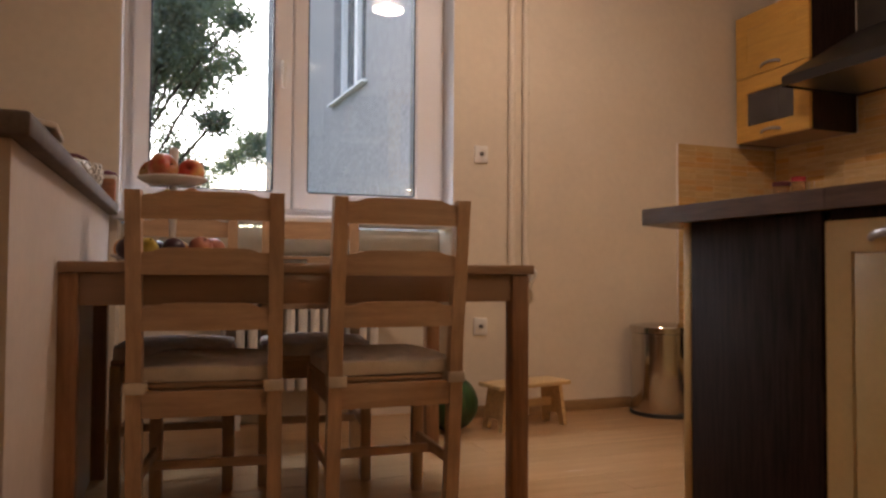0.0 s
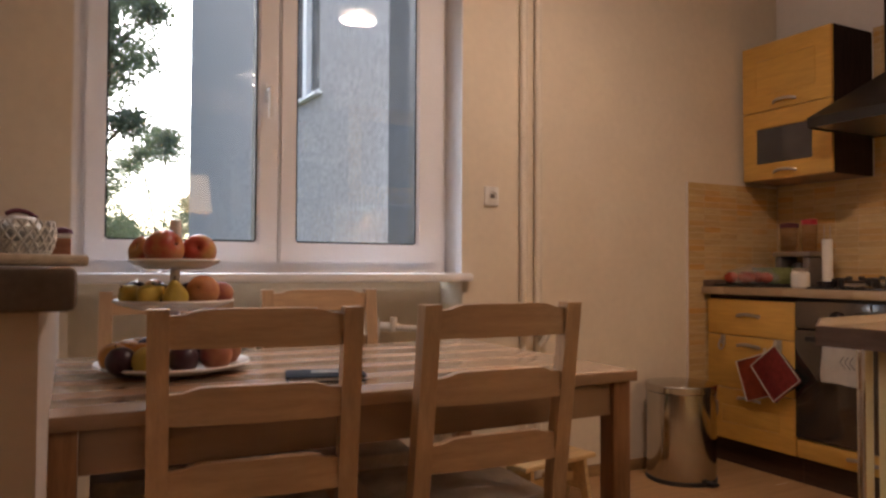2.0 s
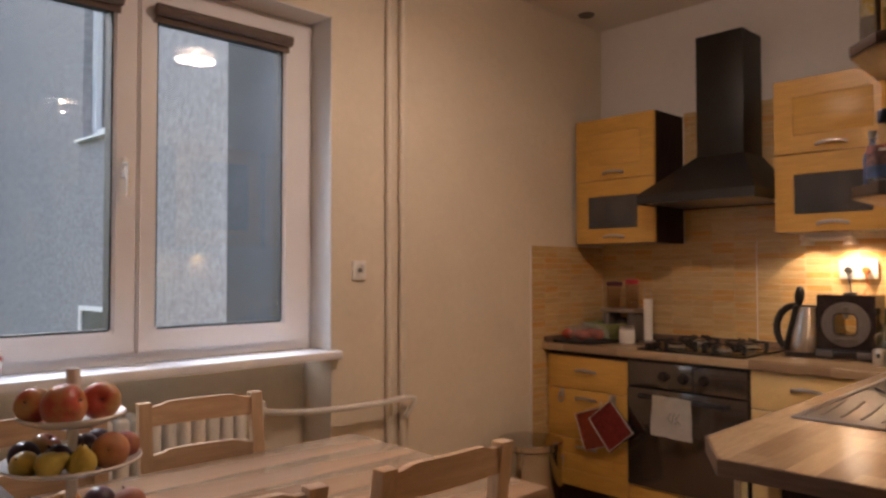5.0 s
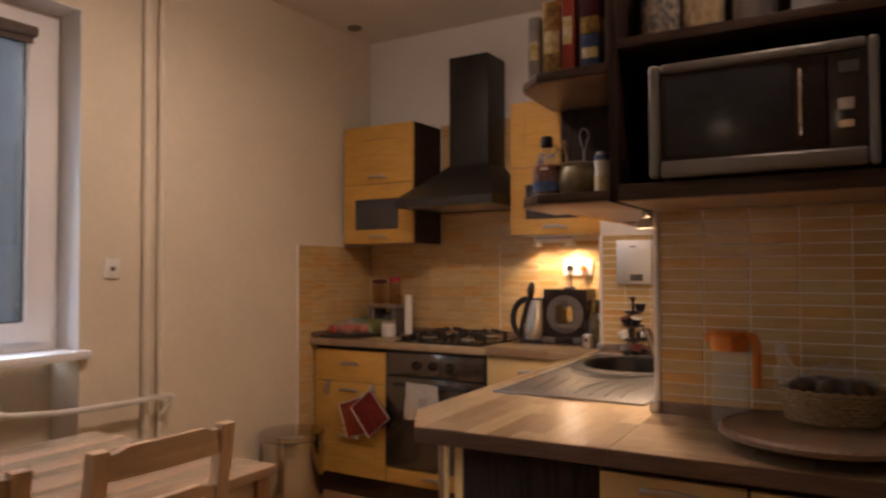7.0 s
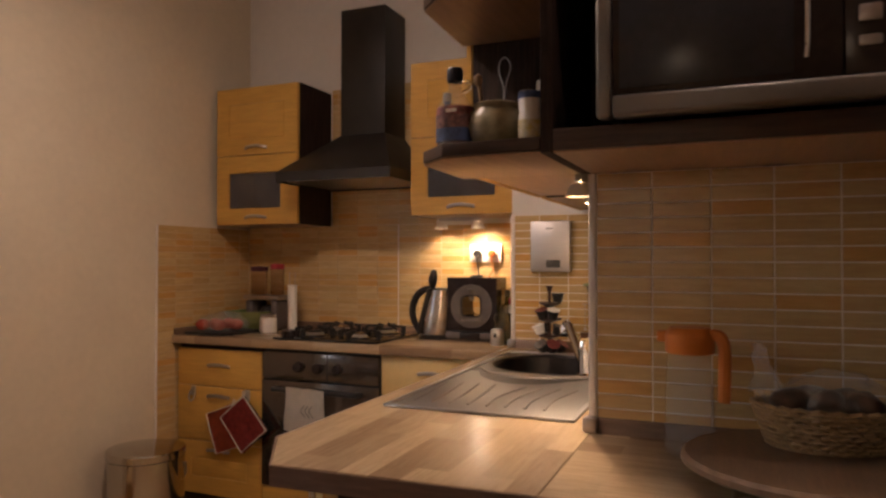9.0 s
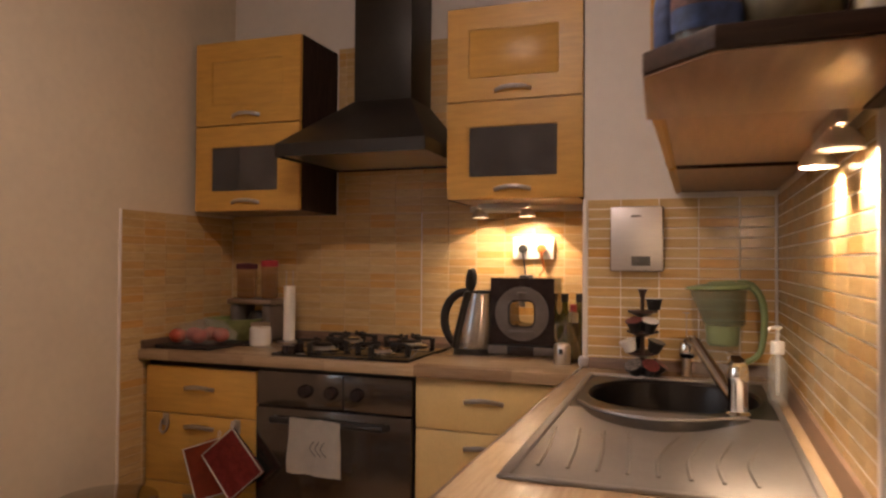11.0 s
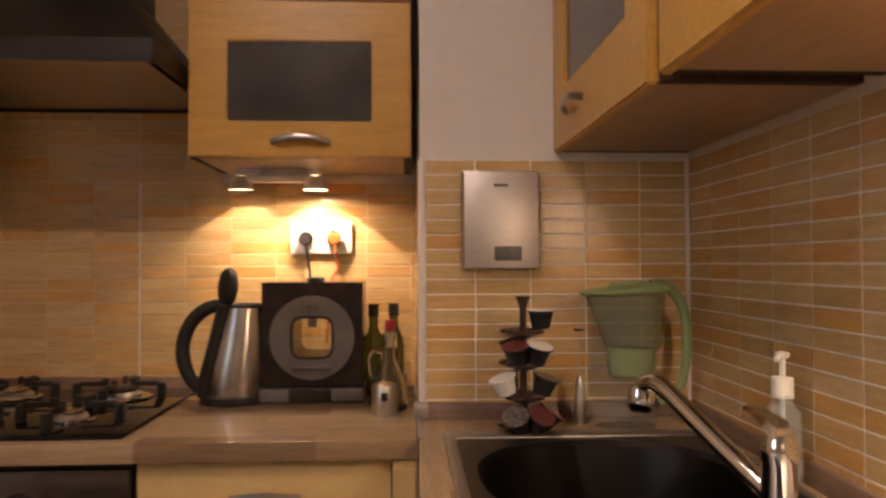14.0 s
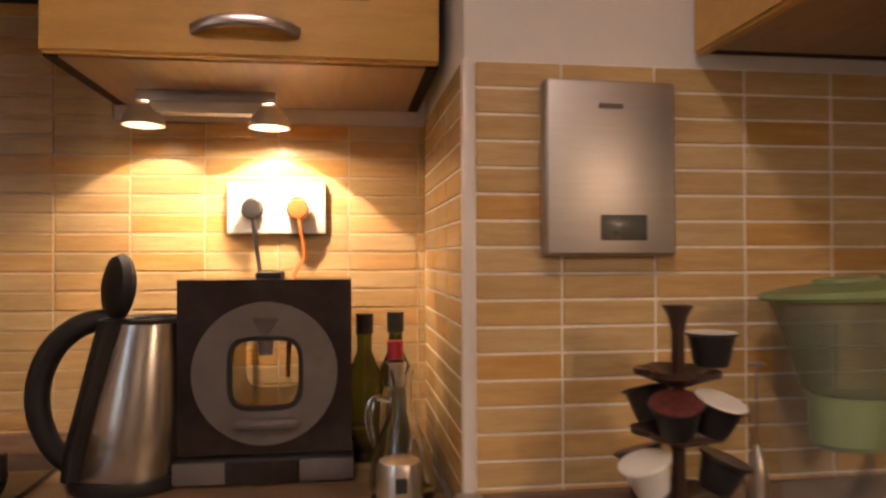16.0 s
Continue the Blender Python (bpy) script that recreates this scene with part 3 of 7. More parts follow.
def plank(x0, x1, y0, y1):
    key = (round(x1 - x0, 3), round(y1 - y0, 3))
    if key not in PLANKS:
        PLANKS[key] = mesh_of("plank", box(0, key[0] - 0.0015, 0, key[1] - 0.0015, -0.012, 0.0, bev=0.0012, seg=1), "floor")
    ob = new("plank", PLANKS[key])
    ob.parent = floor
    ob.location = (x0, y0, 0)


# worktops


def sag(x):
    """The sink run's worktop falls slightly towards its free end."""
    return -0.0225 * max(0.0, min(1.0, (2.6 - x) / 1.55))


def lower(bm):
    for v in bm.verts:
        v.co.z += sag(v.co.x)
    return bm


SX0, SX1, SY0, SY1 = 2.17, 2.60, 1.03, 1.475      # bowl cut-out
z0 = CT - 0.038
ZP = z0 - 0.0225                  # underside at the free end
wt = thing("worktop", (1.8, 1.2, z0), label="wood strip laminate worktop of the sink run and peninsula", category="worktop")
bm = bmesh.new()
XS, YSL = [1.06, 1.215, SX0, SX1, XC], [YS, SY0, 1.40, SY1, 1.55]
shift = {(0, 0): (1.075, YS), (0, 1): (1.072, SY0), (0, 3): (1.056, 1.462), (0, 4): (1.145, 1.519), (1, 4): (1.232, 1.574), (2, 4): (SX0, 1.558), (4, 4): (XC, 1.5435), (3, 4): (SX1, 1.5499)}
V = {(i, j, k): bm.verts.new((*shift.get((i, j), (XS[i], YSL[j])), z)) for i in range(5) for j in range(5) for k, z in ((0, z0), (1, CT))}
keep = {(i, j) for i in range(4) for j in range(4) if not (i == 2 and j in (1, 2))}
for i, j in keep:
    bm.faces.new([V[q + (1,)] for q in ((i, j), (i + 1, j), (i + 1, j + 1), (i, j + 1))])
    bm.faces.new([V[q + (0,)] for q in ((i, j + 1), (i + 1, j + 1), (i + 1, j), (i, j))])
    for (a, b), o in ((((i, j), (i + 1, j)), (i, j - 1)), (((i + 1, j), (i + 1, j + 1)), (i + 1, j)), (((i + 1, j + 1), (i, j + 1)), (i, j + 1)), (((i, j + 1), (i, j)), (i - 1, j))):
        if o not in keep:
            bm.faces.new((V[a + (0,)], V[b + (0,)], V[b + (1,)], V[a + (1,)]))
part("slab", lower(bm), "worktop_x", wt, w=True)
bm = bmesh.new()
prism(bm, [(1.075, YS - 0.002), (1.09, 0.378), (XP, 0.378), (XP, YS - 0.002)], z0, CT)
part("slab", lower(bm), "worktop_y", wt, w=True)
bm = bmesh.new()
for a, b in (((1.0735, 0.957), (1.0545, 1.462)), ((1.0545, 1.462), (1.231, 1.5765)), ((1.231, 1.5765), (SX0, 1.5605)), ((SX0, 1.5605), (2.625, 1.5525)), ((1.0885, 0.378), (1.0735, 0.955))):
    d = (Vector((*b, 0)) - Vector((*a, 0))).normalized()
    n = Vector((d.y, -d.x, 0)) * 0.003
    prism(bm, [a, b, (b[0] - n.x, b[1] - n.y), (a[0] - n.x, a[1] - n.y)], z0 - 0.001, CT - 0.001)
part("edge_band", lower(bm), "worktop_edge", wt, "brown worktop edge", w=True)
wh = thing("worktop", (2.92, 2.4, z0), label="wood strip laminate worktop under the hob", category="worktop")
part("slab", box(2.627, XE, 1.552, YN, z0, CT, bev=0.004), "worktop_y", wh, w=True)
part("joint_strip", box(2.627, 2.82, 1.5445, 1.5515, z0, CT + 0.0015), "metal", wh, "metal joint strip", w=True)

# cabinet fronts


def handle(parent, x, y, z, face="-x", length=0.13, w=True):
    """A flat bow handle on a front; its middle at (x, y, z)."""
    pts = []
    for i in range(9):
        s = -1 + 2 * i / 8
        out = 0.017 * (1 - s ** 4) + 0.001
        lift = 0.006 * (1 - s * s)
        if face == "-x":
            pts.append((x - out, y + s * length / 2, z + lift))
        else:
            pts.append((x + s * length / 2, y + out, z + lift))
    b = tube(bmesh.new(), pts, 0.0052, 8)
    bmesh.ops.scale(b, vec=(1, 1, 1.5), space=Matrix.Translation((-x, -y, -z)), verts=b.verts)
    return part("handle", b, "metal", parent, "satin bow handle", w=w)


def front(parent, name, y0, y1, z0, z1, x, material="yellow", hz=None, hy=None, glass=None, groove=False):
    """A door or drawer front in the plane x, looking west."""
    b = bmesh.new()
    g = 0.0018
    if glass:
        a0, a1, c0, c1 = glass
        frame_mesh(b, "x", x, x + 0.018, y0 + g, y1 - g, z0 + g, z1 - g, a0, a1, c0, c1)
    else:
        m = 0.085 if y1 - y0 > 0.4 else 0.06
        if groove:
            frame_mesh(b, "x", x, x + 0.018, y0 + g, y1 - g, z0 + g, z1 - g, y0 + m, y1 - m, z0 + m, z1 - m, 0.002)
        else:
            bx(b, x, x + 0.018, y0 + g, y1 - g, z0 + g, z1 - g, 0.003)
    f = part(name, b, material, parent, w=True)
    if groove:
        part("panel", box(x + 0.0012, x + 0.017, y0 + m + 0.001, y1 - m - 0.001, z0 + m + 0.001, z1 - m - 0.001, 0.0015), material, f, w=True)
    if glass:
        part("pane", box(x + 0.006, x + 0.010, a0, a1, c0, c1), "smoked", f, "dark frosted glass pane", w=True)
    if hz:
        handle(f, x, (y0 + y1) / 2 if hy is None else hy, hz)
    return f


def upper(y0, y1, z0, z1, mid, glass, label):
    c = thing("wall_cabinet", (3.06, (y0 + y1) / 2, z0), label=label, category="cabinet", group="wall cabinets beside the hood")
    x = 2.925
    for q in ((y0, y0 + 0.018), (y1 - 0.018, y1)):
        part("side_panel", box(x, XE - 0.008, *q, z0, z1), "wenge", c, "dark wenge side", w=True)
    part("top_board", box(x, XE - 0.008, y0 + 0.018, y1 - 0.018, z1 - 0.018, z1), "wenge", c, w=True)
    part("bottom_board", box(x, XE - 0.008, y0 + 0.018, y1 - 0.018, z0, z0 + 0.018), "underside", c, "brown laminate underside", w=True)
    part("shelf", box(x, XE - 0.031, y0 + 0.018, y1 - 0.018, mid - 0.009, mid + 0.009), "wenge", c, w=True)
    part("back_panel", box(XE - 0.03, XE - 0.008, y0 + 0.018, y1 - 0.018, z0 + 0.018, z1 - 0.018), "carton_grey", c, "pale cabinet back", w=True)
    front(c, "door", y0, y1, mid, z1, 2.905, hz=mid + 0.035, groove=True)
    front(c, "door", y0, y1, z0, mid, 2.905, hz=z0 + 0.035, glass=glass)
    return c


upper(2.67, 3.172, 1.416, 2.118, 1.77, (2.774, 3.089, 1.50, 1.68), "yellow wall cabinet with dark sides, flap and frosted glass door")
upper(1.56, 2.058, 1.44, 2.14, 1.795, (1.65, 1.972, 1.522, 1.702), "yellow wall cabinet with frosted glass door and lamp under it")

pc = thing("enamel_pot", (3.03, 1.79, 1.4585), label="pale enamel pot with lid behind the smoked cabinet glass", category="pot")
part("body", lathe(bmesh.new(), [(0, 0), (0.052, 0), (0.056, 0.008), (0.056, 0.085), (0.054, 0.085), (0.053, 0.01), (0, 0.006)], seg=32), "enamel", pc)
part("lid", lathe(bmesh.new(), [(0, 0.108), (0.010, 0.107), (0.012, 0.098), (0.05, 0.090), (0.057, 0.0855), (0, 0.0852)], seg=32), "enamel", pc, "domed lid")
for y in (0.066, -0.066):
    part("handle", tube(bmesh.new(), curve_pts([(0.012, y * 0.84, 0.068), (0.010, y * 1.12, 0.07), (-0.010, y * 1.12, 0.07), (-0.012, y * 0.84, 0.068)]), 0.0045, 8), "enamel", pc)
for y, n_ in ((1.69, 3), (1.90, 4), (2.80, 4), (2.92, 3), (3.03, 4)):
    st_ = thing("glass_tumbler", (3.05, y, 1.4585 if y < 2.5 else 1.4345), label="plain drinking glass in the smoked glass cabinet", category="glass", group="tumblers in the cabinets")
    part("body", lathe(bmesh.new(), [(0, 0), (0.026, 0), (0.033, 0.03 * n_), (0.031, 0.03 * n_), (0.024, 0.005), (0, 0.005)], seg=20), "clear_plastic", st_)

# sink-wall cabinets: two doors to the north
for x0, x1 in ((2.208, 2.812), (1.535, 2.172)):
    c = thing("wall_cabinet", ((x0 + x1) / 2, 1.1, 1.44), label="yellow wall cabinet with frosted door over the sink", category="cabinet", group="wall cabinets over the sink")
    for q in ((x0, x0 + 0.018), (x1 - 0.018, x1)):
        part("side_panel", box(*q, YS + 0.008, 1.238, 1.44, 2.14), "wenge", c, "dark wenge side", w=True)
    part("top_board", box(x0 + 0.018, x1 - 0.018, YS + 0.008, 1.238, 2.122, 2.14), "wenge", c, w=True)
    part("back_panel", box(x0 + 0.018, x1 - 0.018, YS + 0.008, YS + 0.02, 1.458, 2.122), "wenge", c, w=True)
    part("bottom_board", box(x0 + 0.018, x1 - 0.018, YS + 0.008, 1.238, 1.44, 1.458), "underside", c, "brown laminate underside", w=True)
    b = bmesh.new()
    g0, g1, c0, c1 = x0 + 0.1, x1 - 0.1, 1.56, 2.03
    y = 1.239
    frame_mesh(b, "y", y, y + 0.018, x0 + 0.002, x1 - 0.002, 1.436, 2.14, g0, g1, c0, c1, 0.004)
    d = part("door", b, "yellow", c, w=True)
    part("pane", box(g0, g1, y + 0.006, y + 0.010, c0, c1), "frosted", d, "frosted glass pane", w=True)
    handle(d, x1 - 0.235 if x0 < 2 else x1 - 0.195, y + 0.018, 1.50, "+y", 0.13)

# hob run base units
FX = 2.655


def base_unit(name, y0, y1, fronts, label, material="yellow"):
    c = thing(name, (2.9, (y0 + y1) / 2, 0), label=label, category="cabinet", group="hob run base units")
    part("body", box(FX + 0.019, XE - 0.01, y0 + 0.001, y1 - 0.001, 0.12, CT - 0.039), "wenge", c, w=True)
    part("plinth", box(FX + 0.05, FX + 0.066, y0, y1, 0, 0.12), "wenge_h", c, "dark plinth", w=True)
    for a, b, hz, gr in fronts:
        front(c, "drawer_front", y0, y1, a, b, FX, material, hz=hz, groove=gr)
    return c


drawers = base_unit("drawer_unit", 2.69, 3.186, [(0.638, 0.816, 0.735, False), (0.378, 0.638, 0.59, False), (0.124, 0.378, 0.335, True)], "yellow three-drawer base unit with bow handles")
base_unit("drawer_unit", 1.60, 2.075, [(0.664, 0.834, 0.762, False), (0.378, 0.664, 0.61, False), (0.124, 0.378, 0.335, False)], "cream yellow drawer unit beside the oven", "cream_front")
base_unit("oven_housing", 2.082, 2.686, [(0.124, 0.212, 0.168, False)], "yellow low drawer and housing under the oven")
b = thing("corner_filler", (2.63, 1.57, 0), label="cream filler strip in the corner of the units", category="cabinet")
part("strip", box(2.57, 2.66, 1.553, 1.598, 0.0, CT - 0.04), "cream_front", b, w=True)

# peninsula units
pen = thing("peninsula_cabinet", (1.3, 1.2, 0), label="peninsula base with dark wenge end panel and pale edge", category="cabinet")
part("panel", box(1.10, 1.118, 0.990, 1.345, 0.0, ZP - 0.001, bev=0.002), "wenge", pen, "dark wenge panel", w=True)
part("edge_strip", box(1.10, 1.118, 1.347, 1.372, 0.0, ZP - 0.001, bev=0.002), "cream_front", pen, "cream panel edge", w=True)
part("side_panel", box(1.118, 2.155, 1.352, 1.372, 0.0, ZP - 0.001), "cream_front", pen, "cream side panel", w=True)
part("side_panel", box(2.157, 2.56, 1.352, 1.372, 0.0, 0.70), "cream_front", pen, "cream side panel", w=True)
solo("metal_leg", tube(bmesh.new(), [(1.30, 1.522, 0), (1.30, 1.522, ZP + 0.002)], 0.016, 18), "chrome", "brushed steel worktop support leg", "support leg")
pd = thing("base_cabinet", (1.3, 0.66, 0), label="cream peninsula unit with two panelled doors and bow handles", category="cabinet")
part("body", box(1.12, XP - 0.005, 0.380, 0.985, 0.1, ZP - 0.001), "wenge", pd, w=True)
part("plinth", box(1.16, 1.18, 0.380, 0.985, 0.0, 0.1), "wenge_h", pd, w=True)
for y0, y1 in ((0.380, 0.66), (0.663, 0.985)):
    front(pd, "door", y0, y1, 0.1, 0.797, 1.10, "cream_front", hz=0.762, groove=True)

# table
tb = thing("dining_table", (0.366, 2.31, 0), label="rectangular stained pine dining table with square legs", category="table")
TX0, TX1, TY0, TY1, TZ = -0.286, 0.974, 1.872, 2.71, 0.719
n = 5
for i in range(n):
    a, c = TY0 + (TY1 - TY0) * i / n, TY0 + (TY1 - TY0) * (i + 1) / n
    part("top_board", box(TX0, TX1, a + 0.0004, c - 0.0004, TZ - 0.026, TZ, bev=0.0025), "table_wood", tb, w=True)
for x in (TX0 + 0.012, TX1 - 0.012 - 0.052):
    for y in (TY0 + 0.012, TY1 - 0.012 - 0.052):
        part("leg", box(x, x + 0.052, y, y + 0.052, 0, TZ - 0.0265, bev=0.004), "table_leg", tb, w=True)
for y in (TY0 + 0.022, TY1 - 0.042):
    part("apron", box(TX0 + 0.065, TX1 - 0.065, y, y + 0.02, TZ - 0.105, TZ - 0.0265, bev=0.002), "table_wood", tb, w=True)
for x in (TX0 + 0.022, TX1 - 0.042):
    part("apron", box(x, x + 0.02, TY0 + 0.065, TY1 - 0.065, TZ - 0.105, TZ - 0.0265, bev=0.002), "table_wood", tb, w=True)


# chairs: local origin under the middle of the back posts' feet line, front towards +y
def slat(bm, x0, x1, y, z0, z1, rise=0.012, bow=0.012):
    """A back slat with an arched top, slightly bowed."""
    k = 12
    rows = []
    for i in range(k + 1):
        s = i / k
        x = x0 + (x1 - x0) * s
        u = max(0.0, 1 - (2 * s - 1) ** 2)
        top = z1 + rise * (1 if 0.16 < s < 0.84 else 0.35) * min(1, u * 1.6)
        yy = y - bow * u
        rows.append([bm.verts.new((x, yy, z0)), bm.verts.new((x, yy, top)), bm.verts.new((x, yy + 0.018, top)), bm.verts.new((x, yy + 0.018, z0))])
    for a, b in zip(rows, rows[1:]):
        for j in range(4):
            bm.faces.new((a[j], b[j], b[(j + 1) % 4], a[(j + 1) % 4]))
    bm.faces.new(rows[0])
    bm.faces.new(rows[-1][::-1])
    return bm


def chair(at, rz, label):
    c = thing("dining_chair", at, rz, label, "chair", "chairs round the dining table")
    W, D, SZ = 0.370, 0.38, 0.405
    t = 0.036
    for sgn in (-1, 1):
        x = sgn * (W / 2 - t / 2)
        b = bmesh.new()
        prof = [(0.035, 0.0), (0.0, 0.36), (-0.005, 0.50), (-0.06, 0.89)]
        rows = []
        for y, z in prof:
            rows.append([b.verts.new((x + i, y + j, z)) for i, j in ((-t / 2, 0), (t / 2, 0), (t / 2, 0.034), (-t / 2, 0.034))])
        for u, v in zip(rows, rows[1:]):
            for j in range(4):
                b.faces.new((u[j], u[(j + 1) % 4], v[(j + 1) % 4], v[j]))
        b.faces.new(rows[0][::-1])
        b.faces.new(rows[-1])
        bmesh.ops.bevel(b, geom=[e for e in b.edges if len(e.link_faces) == 2 and e.calc_face_angle() > 0.6], offset=0.004, segments=2, affect="EDGES")
        part("back_post", b, "pine", c)
        part("leg", box(x - 0.017, x + 0.017, D - 0.034, D, 0, SZ - 0.001, bev=0.003), "pine", c)
        part("seat_rail", box(x - 0.009, x + 0.009, 0.036, D - 0.035, SZ - 0.062, SZ - 0.003, bev=0.002), "pine", c)
        part("stretcher", box(x - 0.008, x + 0.008, 0.045, D - 0.035, 0.16, 0.19, bev=0.003), "pine", c)
    part("stretcher", box(-W / 2 + t, W / 2 - t, 0.19, 0.207, 0.162, 0.188, bev=0.003), "pine_x", c)
    part("seat_rail", box(-W / 2 + t, W / 2 - t, 0.006, 0.024, SZ - 0.068, SZ - 0.003, bev=0.002), "pine_x", c)
    part("seat_rail", box(-W / 2 + t, W / 2 - t, D - 0.028, D - 0.01, SZ - 0.062, SZ - 0.003, bev=0.002), "pine_x", c)
    part("seat", box(-W / 2 + 0.003, W / 2 - 0.003, 0.036, D - 0.002, SZ, SZ + 0.014, bev=0.004), "pine_x", c)
    for zz0, zz1, y in ((0.822, 0.878, -0.046), (0.688, 0.742, -0.03), (0.552, 0.607, -0.012)):
        part("slat", slat(bmesh.new(), -W / 2 + t - 0.002, W / 2 - t + 0.002, y, zz0, zz1), "pine_x", c)
    return c


def cushion(at, rz, label):
    """A tied seat cushion: a soft pillow, a pale edge and ties round the back posts."""
    c = thing("seat_cushion", at, rz, label, "cushion", "chair cushions")
    b = bmesh.new()
    bx(b, -0.182, 0.182, 0.036, 0.392, 0.421, 0.471)
    bmesh.ops.subdivide_edges(b, edges=b.edges, cuts=7, use_grid_fill=True)
    for v in b.verts:
        u, w = v.co.x / 0.182, (v.co.y - 0.214) / 0.178
        e = max(0.0, 1 - abs(u) ** 4) * max(0.0, 1 - abs(w) ** 4)
        v.co.z = 0.4215 + (v.co.z - 0.421) * (0.72 + 0.36 * e) + (0.004 * noise.noise((v.co.x * 14, v.co.y * 14, at[0])) if v.co.z > 0.44 else 0)
        v.co.x *= 1 - 0.05 * abs(w) ** 6
        v.co.y = 0.214 + (v.co.y - 0.214) * (1 - 0.05 * abs(u) ** 6)
    part("pad", b, "cushion", c)
    part("piping", box(-0.150, 0.150, 0.0295, 0.036, 0.421, 0.456, bev=0.003), "cushion_edge", c, "beige cushion edge")
    for sgn in (-1, 1):
        b = bmesh.new()
        x = sgn * 0.164
        for q in ((x - 0.024, x + 0.024, -0.012, -0.006), (x - 0.024, x + 0.024, 0.035, 0.041), (x - 0.024, x - 0.019, -0.006, 0.035), (x + 0.019, x + 0.024, -0.006, 0.035)):
            bx(b, *q, 0.398, 0.426, bev=0.0015)
        part("tie", b, "cushion_edge", c, "beige fabric tie")
    return c


def chair_set(x0, y0, x1, y1, flip, label):
    """A chair from the tops of its back posts."""
    ang = math.degrees(math.atan2(y1 - y0, x1 - x0)) + (180 if flip else 0)
    mx, my = (x0 + x1) / 2, (y0 + y1) / 2
    n = Vector((-math.sin(radians(ang)), math.cos(radians(ang))))
    at = (mx + n.x * 0.06, my + n.y * 0.06, 0)
    chair(at, ang, label)
    cushion(at, ang, "grey brown seat cushion with beige edge tied to a chair")


chair_set(-0.123, 1.838, 0.241, 1.792, False, "pine ladder-back dining chair tucked under the table")
chair_set(0.375, 1.792, 0.730, 1.786, False, "pine ladder-back dining chair slightly turned at the table")
chair_set(0.312, 2.84, 0.655, 2.80, True, "pine ladder-back dining chair on the window side")
chair_set(-0.156, 2.86, 0.205, 2.83, True, "pine ladder-back dining chair behind the fruit stand")

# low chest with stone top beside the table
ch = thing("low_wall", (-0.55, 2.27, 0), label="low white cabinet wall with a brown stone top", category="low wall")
# body toned beige for the shade that falls on it
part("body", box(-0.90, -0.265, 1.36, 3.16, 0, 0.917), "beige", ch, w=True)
part("top_slab", box(-0.93, -0.232, 1.335, 3.16, 0.918, 0.962, bev=0.008), "stone", ch, "brown stone top", w=True)

# hood
hd = thing("cooker_hood", (3.0, 2.37, 1.60), label="black chimney cooker hood over the hob", category="cooker hood")
bm = bmesh.new()
x0, x1, y0, y1 = 2.72, XE - 0.008, 2.07, 2.668
lo = [(x0, y0), (x1, y0), (x1, y1), (x0, y1)]
k0, k1, cy0, cy1 = 2.995, XE - 0.008, 2.235, 2.48
hi = [(k0, cy0), (k1, cy0), (k1, cy1), (k0, cy1)]
rows = [[bm.verts.new((x, y, z)) for x, y in ring] for ring, z in ((lo, 1.60), (lo, 1.648), (hi, 1.85))]
for u, v in zip(rows, rows[1:]):
    for j in range(4):
        bm.faces.new((u[j], u[(j + 1) % 4], v[(j + 1) % 4], v[j]))
bmesh.ops.bevel(bm, geom=[e for e in bm.edges if len(e.link_faces) == 2], offset=0.002, segments=1, affect="EDGES")
part("canopy", bm, "black_metal", hd, w=True)
part("chimney", box(k0, k1, cy0, cy1, 1.845, 2.47, bev=0.002), "black_metal", hd, w=True)
part("filter", box(x0 + 0.02, x1 - 0.02, y0 + 0.02, y1 - 0.02, 1.606, 1.612), "steel", hd, "steel grease filter", w=True)

# hob and oven
hb = thing("gas_hob", (2.9, 2.365, CT), label="black glass gas hob with four burners", category="hob")
part("plate", box(2.655, 3.165, 2.10, 2.632, CT + 0.0005, CT + 0.010, bev=0.003), "hob_glass", hb, w=True)
ov = thing("oven", (2.9, 2.384, 0.214), label="built-in oven with mirrored dark door and three knobs", category="oven")
part("body", box(FX + 0.012, XE - 0.05, 2.083, 2.685, 0.216, 0.834), "black_metal", ov, w=True)
part("control_panel", box(FX - 0.006, FX + 0.0115, 2.084, 2.684, 0.70, 0.822, bev=0.003), "oven_glass", ov, w=True)
part("door", box(FX - 0.010, FX + 0.0115, 2.084, 2.684, 0.216, 0.694, bev=0.004), "oven_glass", ov, w=True)

# ---- wall trims and fittings ----
bm = bmesh.new()
bx(bm, XC - 0.007, XC + 0.007, YC - 0.011, YC + 0.004, CT + 0.03, 1.425, 0.003)
solo("corner_trim", bm, "trim_white", "white plastic corner trim of the tiles", "trim", kind="structure")
solo("corner_trim", box(XP - 0.006, XP + 0.011, YS - 0.011, YS + 0.006, CT + 0.016, 1.426, 0.003), "trim_white", "white plastic corner trim of the tiles", "trim", kind="structure")
solo("corner_trim", box(XC - 0.013, XC - 0.0045, YS + 0.0045, YS + 0.013, CT + 0.03, 1.43, 0.002), "trim_white", "white sealing strip in the tile corner", "trim", kind="structure")
solo("corner_trim", box(2.526, 2.535, YN - 0.008, YN, 0.0, 1.405, 0.002), "trim_white", "white edge strip of the tiles", "trim", kind="structure")


